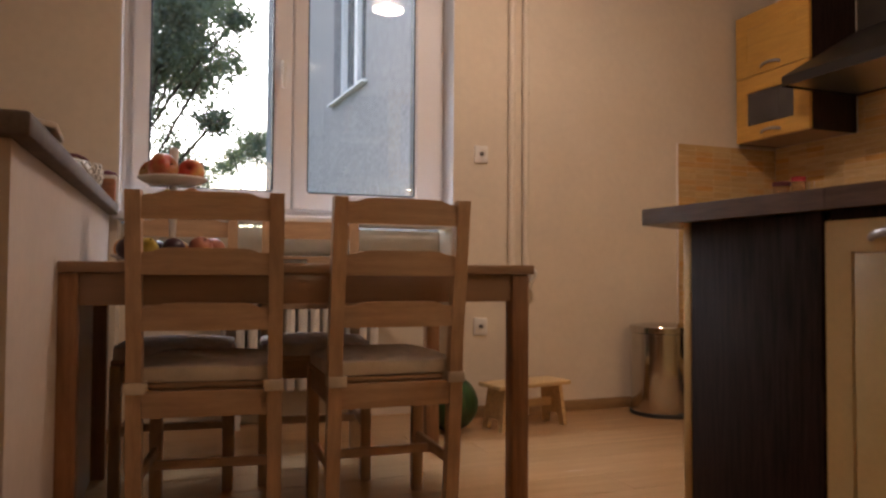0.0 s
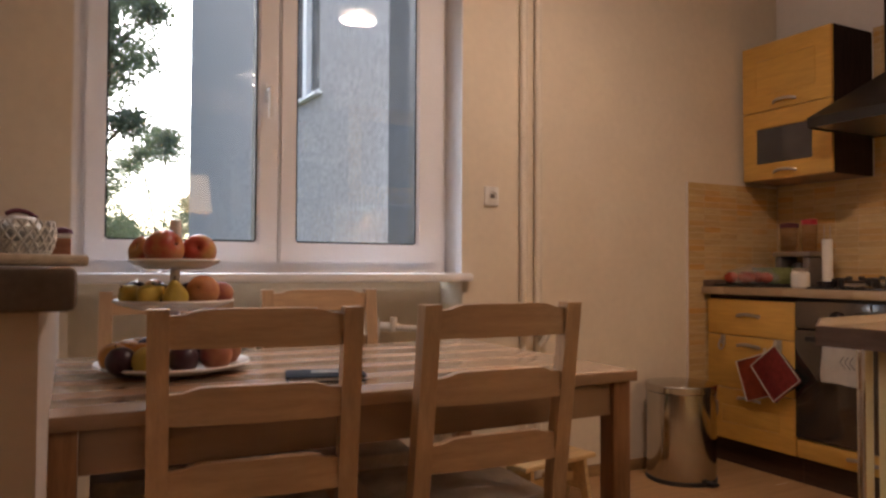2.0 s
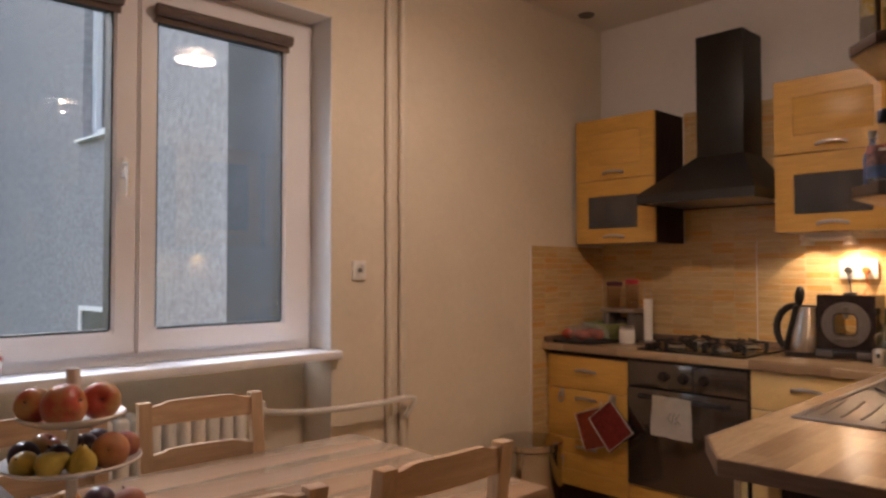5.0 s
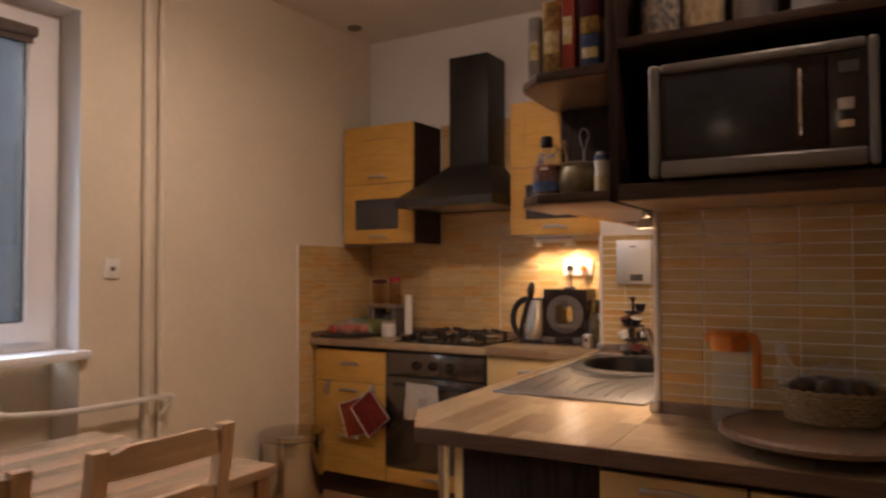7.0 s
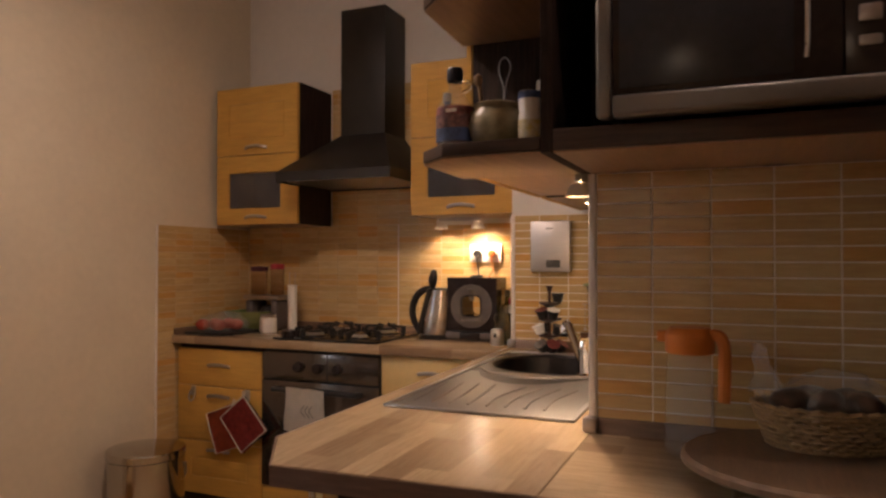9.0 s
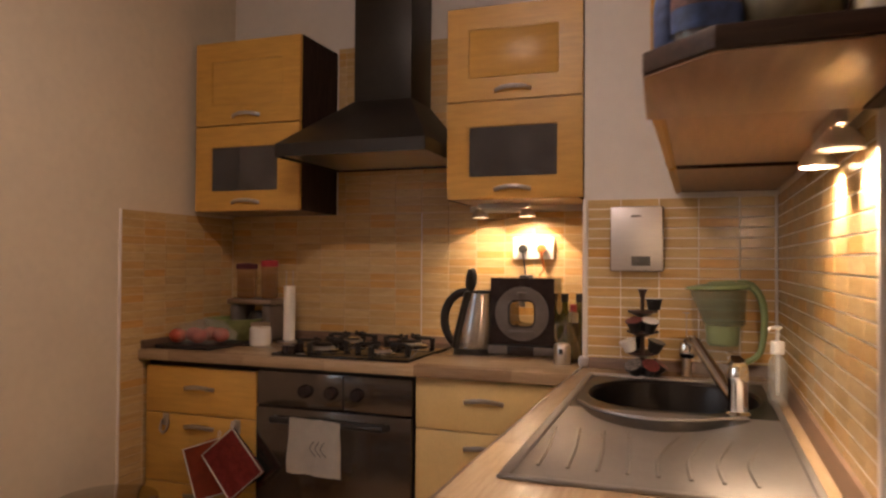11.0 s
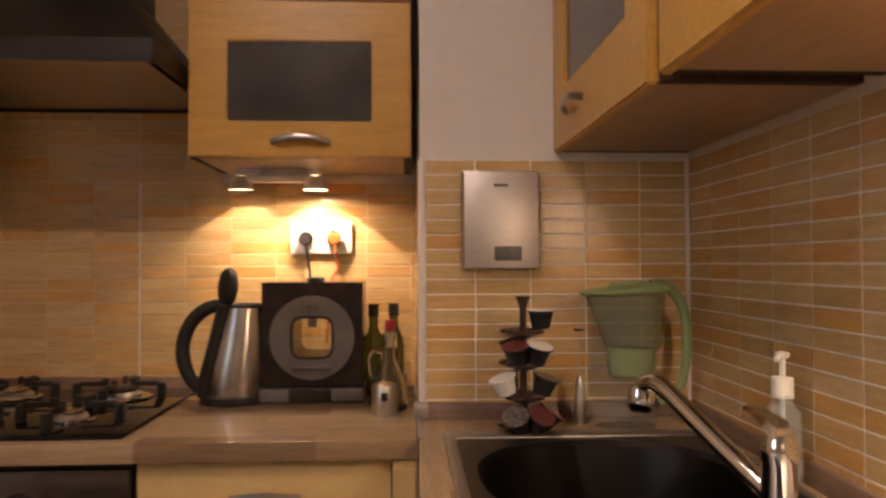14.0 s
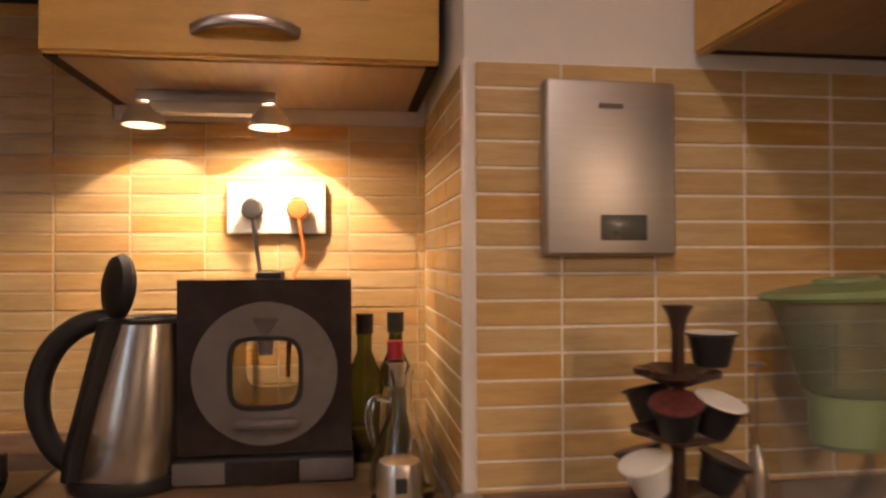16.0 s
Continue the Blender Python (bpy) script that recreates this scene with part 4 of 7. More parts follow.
def upstand(p0, p1, n):
    """A worktop upstand strip along a wall from p0 to p1; n points into the room."""
    b = bmesh.new()
    a, c = Vector((*p0, CT)), Vector((*p1, CT))
    n = Vector((*n, 0))
    prof = [(0.004, 0.0005), (0.024, 0.0005), (0.024, 0.006), (0.012, 0.03), (0.004, 0.032)]
    if p0[1] < 1.5 and p1[1] < 1.0:
        a.z, c.z = a.z + sag(a.x), c.z + sag(c.x)
    r0 = [b.verts.new(a + n * u + Vector((0, 0, v))) for u, v in prof]
    r1 = [b.verts.new(c + n * u + Vector((0, 0, v))) for u, v in prof]
    for i in range(5):
        b.faces.new((r0[i], r0[(i + 1) % 5], r1[(i + 1) % 5], r1[i]))
    b.faces.new(r0[::-1])
    b.faces.new(r1)
    solo("upstand", b, "upstand", "brown worktop upstand strip", "trim", kind="structure")


upstand((XE, 1.572), (XE, YN - 0.03), (-1, 0))
upstand((XC, YS + 0.03), (XC, 1.535), (-1, 0))
upstand((1.55, YS), (XC - 0.03, YS), (0, 1))
upstand((XP, 0.392), (XP, 0.945), (-1, 0))
upstand((2.64, YN), (XE - 0.03, YN), (0, -1))
for x, y in ((XC - 0.014, YC - 0.004), (XP - 0.014, YS - 0.002)):
    solo("upstand_cap", box(x - 0.016, x + 0.016, y - 0.014, y + 0.018, CT + sag(x) + 0.0005, CT + sag(x) + 0.034, 0.006), "metal", "small metal end cap of the upstand", "trim", kind="structure")

# wall sockets and pipes
for z in (1.272, 0.436):
    s = thing("wall_socket", (1.372, YN, z), label="white wall socket on the cream wall", category="socket", group="wall sockets")
    part("frame", box(-0.035, 0.035, -0.012, 0, -0.041, 0.041, 0.004), "white_plastic", s)
    b = bmesh.new()
    lathe(b, [(0.024, 0.0), (0.024, 0.004), (0.020, 0.004), (0.019, -0.008), (0.0, -0.008)], seg=20)
    bmesh.ops.rotate(b, verts=b.verts, matrix=Matrix.Rotation(radians(90), 3, "X"))
    bmesh.ops.translate(b, verts=b.verts, vec=(0, -0.0125, 0))
    part("insert", b, "white_plastic", s)
    part("pin_holes", box(-0.011, 0.011, -0.0172, -0.0125, -0.009, 0.009, 0.003), "grey_plastic", s, "dark pin holes")
for x, lab in ((1.530, "white painted heating riser pipe"), (1.606, "white painted heating riser pipe")):
    p = thing("heating_pipe", (x, 3.1865, 0), label=lab, category="pipe", group="heating risers")
    part("tube", tube(bmesh.new(), [(0, 0, 0), (0, 0, CEIL)], 0.018, 14), "pipe_paint", p)
    b = bmesh.new()
    cyl(b, (0, 0, 1.585), (0, 0, 1.61), 0.0225, seg=14)
    bx(b, -0.005, 0.005, 0, 0.0208, 1.59, 1.605)
    part("clip", b, "pipe_paint", p, "pipe clip")
pr = thing("radiator_pipe", (1.2, 3.17, 0.7), label="white painted pipe from the riser to the radiator", category="pipe")
part("tube", tube(bmesh.new(), curve_pts([(1.602, 3.165, 0.62), (1.63, 3.135, 0.685), (1.60, 3.135, 0.708), (1.40, 3.135, 0.706), (1.15, 3.14, 0.712), (1.0, 3.20, 0.716), (0.93, 3.28, 0.718)]), 0.0125, 10), "radiator", pr, w=True)
part("valve", cyl(cyl(bmesh.new(), (0.96, 3.25, 0.717), (0.905, 3.30, 0.718), 0.019), (0.94, 3.255, 0.70), (0.94, 3.255, 0.76), 0.014), "radiator", pr, w=True)
rd = thing("radiator", (0.5, 3.31, 0.12), label="white cast radiator in the recess under the window", category="radiator")
for i in range(13):
    x = 0.20 + i * 0.055
    b = bmesh.new()
    bx(b, x - 0.021, x + 0.021, 3.25, 3.375, 0.155, 0.765, 0.018, 3)
    part("column", b, "radiator", rd, w=True)
for z in (0.22, 0.70):
    part("pipe_core", cyl(bmesh.new(), (0.2, 3.31, z), (0.9, 3.31, z), 0.02), "radiator", rd, w=True)
for x in (0.25, 0.81):
    part("foot", box(x - 0.012, x + 0.012, 3.27, 3.36, 0.0, 0.16), "radiator", rd, w=True)
sp = thing("ceiling_spot", (2.905, 3.09, CEIL), label="small dark recessed ceiling spot", category="ceiling lamp")
part("rim", lathe(bmesh.new(), [(0.0, -0.008), (0.028, -0.008), (0.040, -0.010), (0.046, -0.004), (0.046, 0.0), (0, 0)], seg=24), "grey_plastic", sp)

# ceiling lamps
for x, y, z in ((1.32, 2.0, 2.52), (1.0, 0.62, 2.43)):
    cl = thing("ceiling_lamp", (x, y, z), label="small dish ceiling lamp with a lit bulb", category="ceiling lamp", group="ceiling lamps")
    part("rod", cyl(bmesh.new(), (0, 0, 0.03), (0, 0, CEIL - z), 0.008, seg=10), "metal", cl)
    part("dish", lathe(bmesh.new(), [(0.012, 0.035), (0.07, 0.028), (0.12, 0.008), (0.121, 0.004), (0.07, 0.022), (0.012, 0.026)], seg=32), "white_plastic", cl)
    part("bulb", lathe(bmesh.new(), [(0.0, -0.012), (0.012, -0.009), (0.018, 0.0), (0.014, 0.014), (0.010, 0.024), (0, 0.025)], seg=20), "lamp_glass", cl, "glowing bulb")

# under-cabinet lamp bars


def lamp_bar(at, rz, gap, label):
    f = thing("lamp_bar", at, rz, label, "lamp", "under-cabinet lamps")
    part("bar", box(-gap / 2 + 0.01, gap / 2 - 0.01, -0.014, 0.014, 0.016, 0.034, 0.003), "white_plastic", f)
    part("bracket", box(-gap / 2 - 0.01, gap / 2 + 0.01, -0.008, 0.008, 0.034, 0.06, 0.002), "metal", f)
    for s in (-1, 1):
        b = lathe(bmesh.new(), [(0.008, 0.03), (0.018, 0.028), (0.029, 0.010), (0.032, -0.002), (0.0295, -0.002), (0.027, 0.008), (0.006, 0.024)], (s * gap / 2, 0, 0), 24)
        h = part("shade", b, "lamp_shade", f, "satin metal spot shade")
        part("bulb", lathe(bmesh.new(), [(0.0, 0.012), (0.008, 0.013), (0.010, 0.02), (0.0, 0.026)], (s * gap / 2, 0, 0), 12), "bulb", h, "lit halogen bulb")
    return f


lamp_bar((3.10, 1.892, 1.389), 90, 0.185, "two-spot lamp bar lit under the wall cabinet")
lamp_bar((1.6925, 0.997, 1.384), 0, 0.205, "two-spot lamp bar lit under the sink cabinets")

# ---- open shelves and microwave niche ----
sh = thing("shelf_unit", (1.35, 0.8, 1.426), label="dark wenge open shelf unit holding a microwave and jars", category="shelf")
OUT = [(1.185, 0.981), (1.195, 1.175), (1.275, 1.25), (1.534, 1.262), (1.534, 0.981)]


def board(name, outline, z0, z1, m="wenge_h", lab=""):
    part(name, prism(bmesh.new(), outline, z0, z1, 0.002), m, sh, lab, w=True)


for z in (1.445, 1.762):
    board("shelf", OUT, z - 0.012, z + 0.012)
    board("shelf_underside", [(x + (0.004 if x < 1.5 else -0.004), y) for x, y in OUT], z - 0.0165, z - 0.013, "underside", "brown laminate underside")
part("side_panel", box(1.185, 1.534, 0.958, 0.980, 1.427, 2.14, 0.001), "wenge", sh, w=True)
part("side_panel", box(1.185, XP, 0.377, 0.394, 1.427, 2.14, 0.001), "wenge", sh, w=True)
part("bottom_board", box(1.185, XP, 0.395, 0.957, 1.430, 1.468, 0.001), "wenge_h", sh, w=True)
part("bottom_cover", box(1.19, XP - 0.002, 0.395, 0.957, 1.427, 1.4295), "underside", sh, w=True)
part("middle_board", box(1.185, XP, 0.395, 0.957, 1.802, 1.826, 0.001), "wenge_h", sh, w=True)
part("top_board", box(1.185, XP, 0.395, 0.957, 2.12, 2.14, 0.001), "wenge_h", sh, w=True)
part("back_panel", box(XP - 0.008, XP - 0.001, 0.395, 0.957, 1.469, 2.119), "wenge", sh, w=True)

mw = thing("microwave_oven", (1.33, 0.637, 1.469), label="silver framed black microwave oven in the shelf", category="microwave oven")
part("body", box(1.19, 1.50, 0.416, 0.866, 1.480, 1.730, 0.004), "black_matt", mw, w=True)
y0, y1, z0_, z1_ = 0.410, 0.875, 1.4745, 1.738
for nm, q in (("frame_side", (0.849, y1, z0_, z1_)), ("frame_side", (y0, 0.430, z0_, z1_)), ("frame_top", (0.4305, 0.8485, 1.714, z1_)), ("frame_bottom", (0.4305, 0.8485, z0_, 1.512))):
    part(nm, box(1.150, 1.189, *q, 0.008, 3), "mw_frame", mw, "silver front frame", w=True)
d = part("door", box(1.158, 1.188, 0.506, 0.848, 1.513, 1.713, 0.003), "black_gloss", mw, "black glass door", w=True)
part("window", box(1.1555, 1.1578, 0.572, 0.836, 1.522, 1.704, 0.001), "mw_window", d, "dark door window", w=True)
part("handle", tube(bmesh.new(), curve_pts([(1.156, 0.556, 1.545), (1.146, 0.555, 1.57), (1.143, 0.555, 1.62), (1.146, 0.555, 1.66), (1.156, 0.556, 1.685)]), 0.0045), "chrome", d, "chrome door handle", w=True)
cp = part("control_panel", box(1.158, 1.188, 0.431, 0.504, 1.513, 1.713, 0.003), "black_gloss", mw, w=True)
part("display", box(1.1565, 1.1578, 0.446, 0.484, 1.668, 1.692), "lcd", cp, "dark clock display", w=True)
for z, h in ((1.602, 0.013), (1.561, 0.008)):
    part("button", box(1.152, 1.1578, 0.455, 0.486, z - h, z + h, 0.003), "metal", cp, "silver button", w=True)
for y in (0.434, 0.844):
    part("foot", cyl(bmesh.new(), (1.22, y, 1.4685), (1.22, y, 1.481), 0.012, seg=10), "black_matt", mw, w=True)

# fridge
fr = thing("fridge", (1.34, 0.06, 0), label="tall silver grey fridge freezer with two doors", category="fridge")
part("body", box(1.06, 1.72, -0.26, 0.372, 0.02, 1.90, 0.006), "fridge", fr, w=True)
for a, b in ((0.06, 1.10), (1.11, 1.895)):
    dr = part("door", box(1.0, 1.058, -0.26, 0.372, a, b, 0.014, 3), "fridge", fr, w=True)
    part("handle", tube(bmesh.new(), [(1.0, -0.2, b - 0.3 if a < 1 else a + 0.06), (0.975, -0.2, b - 0.28 if a < 1 else a + 0.08), (0.975, -0.2, b - 0.08 if a < 1 else a + 0.3), (1.0, -0.2, b - 0.06 if a < 1 else a + 0.32)], 0.009), "metal", dr, w=True)
hs = thing("scissors", (1.075, 0.375, 1.42), label="kitchen scissors with pale handles hung beside the fridge", category="scissors")
for k in (-1, 1):
    ring = [(0.011 * k + 0.010 * math.cos(a), 0.004, -0.025 + 0.024 * math.sin(a)) for a in [2 * math.pi * i / 14 for i in range(15)]]
    part("handle", tube(bmesh.new(), ring, 0.0045, 6), "white_plastic" if k < 0 else "label_yellow", hs, "pale plastic handle")
    part("blade", tube(bmesh.new(), [(0.008 * k, 0.004, -0.048), (-0.004 * k, 0.004, -0.10), (-0.012 * k, 0.004 + 0.001 * k, -0.205)], 0.006, 6, [0.005, 0.007, 0.001]), "metal", hs, "steel blade")
part("hook", cyl(bmesh.new(), (0, 0.0, 0.004), (0, 0.010, 0.004), 0.004, seg=8), "metal", hs)

# ---- things on the open shelves ----


def bottle(name, at, r, h, body, cap, label, category="bottle", neck=0.35, capr=0.45, sx=1.0):
    t = thing(name, at, 0, label, category)
    part("body", lathe(bmesh.new(), [(0, 0), (r * 0.92, 0), (r, 0.006), (r, h * 0.52), (r * 0.9, h * 0.60), (r * neck, h * 0.74), (r * neck, h * 0.90), (0, h * 0.90)], seg=24, sx=sx), body, t)
    part("cap", lathe(bmesh.new(), [(r * capr, h * 0.86), (r * capr, h), (0, h)], seg=18), cap, t)
    return t


SZ = 1.4575
t = thing("syrup_bottle", (1.275, 1.180, SZ), 0, "clear syrup bottle with loop handle, printed label and navy cap", "bottle")
part("glass", lathe(bmesh.new(), [(0, 0), (0.036, 0), (0.039, 0.006), (0.039, 0.070), (0.036, 0.088), (0.024, 0.108), (0.0145, 0.120), (0.013, 0.142), (0.011, 0.142), (0.0125, 0.119), (0.022, 0.106), (0.034, 0.086), (0.0365, 0.07), (0.0365, 0.008), (0, 0.004)], seg=32, sx=0.8), "clear_plastic", t, "clear glass")
part("syrup", lathe(bmesh.new(), [(0, 0.0045), (0.0355, 0.008), (0.036, 0.032), (0, 0.032)], seg=32, sx=0.8), "syrup", t, "dark syrup left in the bottle")
for a, b_, m in ((0.014, 0.040, "label_blue"), (0.0405, 0.066, "label_dark"), (0.0665, 0.084, "label_red")):
    part("label", lathe(bmesh.new(), [(0.0394, a), (0.0396 if b_ < 0.08 else 0.0372, b_)], seg=32, sx=0.8), m, t, "printed label band")
part("print", box(-0.0335, -0.0318, -0.016, 0.006, 0.070, 0.076), "white_plastic", t, "white bar of print")
part("handle", tube(bmesh.new(), curve_pts([(0.0, -0.012, 0.135), (0.0, -0.028, 0.134), (0.0, -0.033, 0.122), (0.0, -0.018, 0.113)]), 0.004), "clear_glass", t, "glass loop handle")
part("cap", lathe(bmesh.new(), [(0.0155, 0.136), (0.0165, 0.138), (0.0165, 0.160), (0.014, 0.164), (0, 0.164)], seg=20), "label_navy", t, "navy screw cap")
t = bottle("small_bottle", (1.335, 1.222, SZ), 0.02, 0.13, "label_blue", "carton_grey", "small blue and white bottle on the shelf")
pt = thing("stoneware_pot", (1.295, 1.098, SZ), label="olive stoneware pot holding spoons", category="pot")
part("body", lathe(bmesh.new(), [(0, 0), (0.036, 0), (0.052, 0.018), (0.0585, 0.040), (0.054, 0.062), (0.044, 0.076), (0.047, 0.086), (0.044, 0.088), (0.040, 0.078), (0.050, 0.060), (0.053, 0.042), (0.03, 0.008), (0, 0.008)]), "stoneware", pt)
part("handle", tube(bmesh.new(), curve_pts([(-0.022, 0.040, 0.068), (-0.03, 0.060, 0.066), (-0.03, 0.066, 0.048), (-0.022, 0.050, 0.034)]), 0.006), "stoneware", pt)
sp = thing("wooden_spoon", (1.30, 1.12, SZ + 0.009), label="wooden spoon standing in the pot", category="spoon")
part("shaft", tube(bmesh.new(), [(0, 0, 0), (0.0, 0.018, 0.125)], 0.004), "spoon_wood", sp)
part("bowl", lathe(bmesh.new(), [(0, -0.014), (0.007, -0.008), (0.010, 0.0), (0.007, 0.010), (0, 0.014)], (0, 0.02, 0.132), 12, 0.5, 1.0), "spoon_wood", sp)
solo("wire_whisk", tube(bmesh.new(), curve_pts([(0, 0, 0), (0.0, -0.012, 0.11), (0.0, -0.022, 0.148), (0, -0.012, 0.168), (0, -0.001, 0.162), (0, 0.002, 0.14), (0, -0.008, 0.10), (0, -0.001, 0.02)]), 0.0015, 6), "metal", "thin wire whisk loop standing in the pot", "whisk", at=(1.285, 1.088, SZ + 0.009))
t = bottle("salt_shaker", (1.255, 1.018, SZ), 0.0225, 0.096, "white_plastic", "label_blue", "yellow and white shaker tub with blue lid", "shaker", 0.98, 1.0)
part("label", lathe(bmesh.new(), [(0.0229, 0.006), (0.0229, 0.042)], seg=24), "label_yellow", t, "yellow printed label")
for x, y, h in ((1.33, 1.045, 0.118), (1.37, 1.022, 0.145)):
    g = thing("spice_grinder", (x, y, SZ), label="slim spice grinder with metal top", category="grinder", group="spice grinders")
    part("body", cyl(bmesh.new(), (0, 0, 0), (0, 0, h * 0.68), 0.016), "smoke_plastic", g)
    part("cap", cyl(bmesh.new(), (0, 0, h * 0.68), (0, 0, h), 0.0165, 0.0145), "metal", g, "metal grinder top")
for x, y, w, dd, h, m, lab in ((1.27, 1.205, 0.05, 0.035, 0.17, "carton_grey", "pale food carton"), (1.26, 1.15, 0.045, 0.05, 0.20, "pasta", "clear bag of yellow dry food"), (1.25, 1.10, 0.06, 0.032, 0.24, "carton_red", "red food carton"), (1.25, 1.04, 0.06, 0.05, 0.09, "label_blue", "small blue carton")):
    c = thing("food_packet", (x, y, 1.7745), 4, lab + " on the upper shelf", "food packet", "packets on the upper shelf")
    part("box", box(-w / 2, w / 2, -dd / 2, dd / 2, 0, h, 0.004), m, c)
    part("label", box(-w / 2 - 0.0012, -w / 2 - 0.0002, -dd / 2 + 0.004, dd / 2 - 0.004, h * 0.3, h * 0.6), "label_yellow", c, "printed label")
c = thing("food_packet", (1.25, 1.04, 1.865), 4, "orange carton stacked on the upper shelf", "food packet", "packets on the upper shelf")
part("box", box(-0.03, 0.03, -0.025, 0.025, 0, 0.045, 0.003), "pasta", c)
c = thing("food_packet", (1.25, 1.04, 1.9105), 4, "dark carton stacked on the upper shelf", "food packet", "packets on the upper shelf")
part("box", box(-0.03, 0.03, -0.025, 0.025, 0, 0.09, 0.003), "burgundy", c)
for y, m, lab in ((0.87, "cereal", "glass jar of mixed nuts"), (0.77, "pasta", "glass jar of yellow pasta"), (0.655, "bread", "glass jar of dark beans"), (0.53, "carton_grey", "glass jar of pale flour")):
    j = thing("storage_jar", (1.27, y, 1.8265), label=lab + " on the shelf", category="jar", group="storage jars")
    part("contents", lathe(bmesh.new(), [(0, 0.004), (0.046, 0.004), (0.047, 0.03), (0.047, 0.10), (0.03, 0.108), (0, 0.106)], seg=20), m, j)
    part("glass", lathe(bmesh.new(), [(0, 0), (0.05, 0), (0.052, 0.01), (0.052, 0.12), (0.045, 0.14), (0.043, 0.14), (0.0495, 0.118), (0.0495, 0.012), (0, 0.003)], seg=24), "clear_plastic", j, "clear jar")
    part("lid", lathe(bmesh.new(), [(0.046, 0.138), (0.047, 0.165), (0, 0.167)], seg=20), "brown_plastic", j, "dark lid")

# ---- peninsula: jug, round board, wicker basket ----
jg = thing("water_jug", (1.43, 0.745, CT + sag(1.43)), label="clear glass jug with orange lid and handle", category="jug")
part("glass", lathe(bmesh.new(), [(0, 0), (0.046, 0), (0.049, 0.008), (0.047, 0.12), (0.043, 0.205), (0.041, 0.205), (0.0445, 0.12), (0.046, 0.012), (0, 0.006)]), "clear_plastic", jg)
part("lid", lathe(bmesh.new(), [(0.044, 0.195), (0.047, 0.20), (0.047, 0.232), (0.038, 0.245), (0, 0.246)]), "orange_plastic", jg, "orange lid")
part("handle", tube(bmesh.new(), curve_pts([(-0.008, -0.03, 0.230), (-0.012, -0.055, 0.230), (-0.014, -0.064, 0.20), (-0.014, -0.063, 0.12), (-0.014, -0.062, 0.105)]), 0.012, 10), "orange_plastic", jg, "orange handle")
part("spout", box(-0.012, 0.012, 0.03, 0.062, 0.215, 0.238, 0.005), "orange_plastic", jg)
rb = thing("round_board", (1.30, 0.535, CT + sag(1.298)), label="round turning wooden serving board", category="serving board")
part("foot", lathe(bmesh.new(), [(0, 0.0), (0.09, 0.0), (0.09, 0.024), (0, 0.024)], seg=32), "shaded_board", rb)
part("disc", lathe(bmesh.new(), [(0, 0.025), (0.205, 0.025), (0.217, 0.031), (0.217, 0.040), (0.210, 0.046), (0, 0.046)], seg=56), "shaded_board", rb)
BZ = CT + sag(1.298) + 0.047
bk = thing("wicker_basket", (1.375, 0.515, BZ), label="oval wicker basket filled with wrapped rolls", category="basket")
for k in range(9):
    z = 0.006 + k * 0.0085
    rr = 0.070 + 0.018 * k / 8
    n = 48
    ring = [(rr * 0.86 * math.cos(2 * math.pi * i / n), rr * 1.32 * math.sin(2 * math.pi * i / n), z + 0.0022 * (1 if (i + k) % 2 else -1)) for i in range(n)]
    ring = [(x + (0.003 if (i + k) % 2 else -0.003) * x / rr, y + (0.003 if (i + k) % 2 else -0.003) * y / rr, q) for i, (x, y, q) in enumerate(ring)]
    b = tube(bmesh.new(), ring + [ring[0]], 0.0046, 6)
    part("weave", b, "wicker", bk)
part("base", lathe(bmesh.new(), [(0, 0), (0.07, 0), (0.07, 0.006), (0, 0.006)], seg=32, sx=0.86, sy=1.32), "wicker", bk)
rng = random.Random(5)
for i, (dx, dy) in enumerate(((-0.02, 0.05), (0.015, 0.02), (-0.025, 0.0), (0.01, -0.035), (-0.02, -0.055))):
    b = bmesh.new()
    bmesh.ops.create_icosphere(b, subdivisions=3, radius=0.032)
    for v in b.verts:
        v.co *= 1 + 0.18 * noise.noise(v.co * 40 + Vector((i * 3, 0, 0)))
    bmesh.ops.scale(b, vec=(0.9, 1.2, 0.75), verts=b.verts)
    solo("wrapped_roll", b, "bread", "dark brown roll in clear wrap", "food", "rolls in the basket", at=(1.375 + dx, 0.515 + dy, BZ + 0.083), rz=30 * i)
b = bmesh.new()
bmesh.ops.create_icosphere(b, subdivisions=4, radius=0.036)
for v in b.verts:
    v.co *= 1 + 0.55 * noise.noise(v.co * 55) + 0.25 * noise.noise(v.co * 140)
    pinch = 0.45 + 0.55 * abs(v.co.z - 0.012) / 0.04
    v.co.x, v.co.y, v.co.z = v.co.x * 0.7 * pinch, v.co.y * 0.8 * pinch + 0.35 * v.co.z, v.co.z * 1.5
solo("plastic_bag", b, "film", "crumpled clear plastic bag twisted shut in the basket", "bag", at=(1.365, 0.612, BZ + 0.122))
b = bmesh.new()
bmesh.ops.create_icosphere(b, subdivisions=4, radius=0.07)
for v in b.verts:
    v.co *= 1 + 0.3 * noise.noise(v.co * 42)
    v.co.x, v.co.y, v.co.z = v.co.x * 0.75, v.co.y * 1.15, max(v.co.z * 0.62, -0.02)
solo("food_bag", b, "film", "clear bag lying over the rolls in the basket", "bag", at=(1.37, 0.505, BZ + 0.092))

# ---- sink, tap ----
sk = thing("sink", (2.1, 1.26, CT), label="steel inset sink with drainer and dark bowl", category="sink")


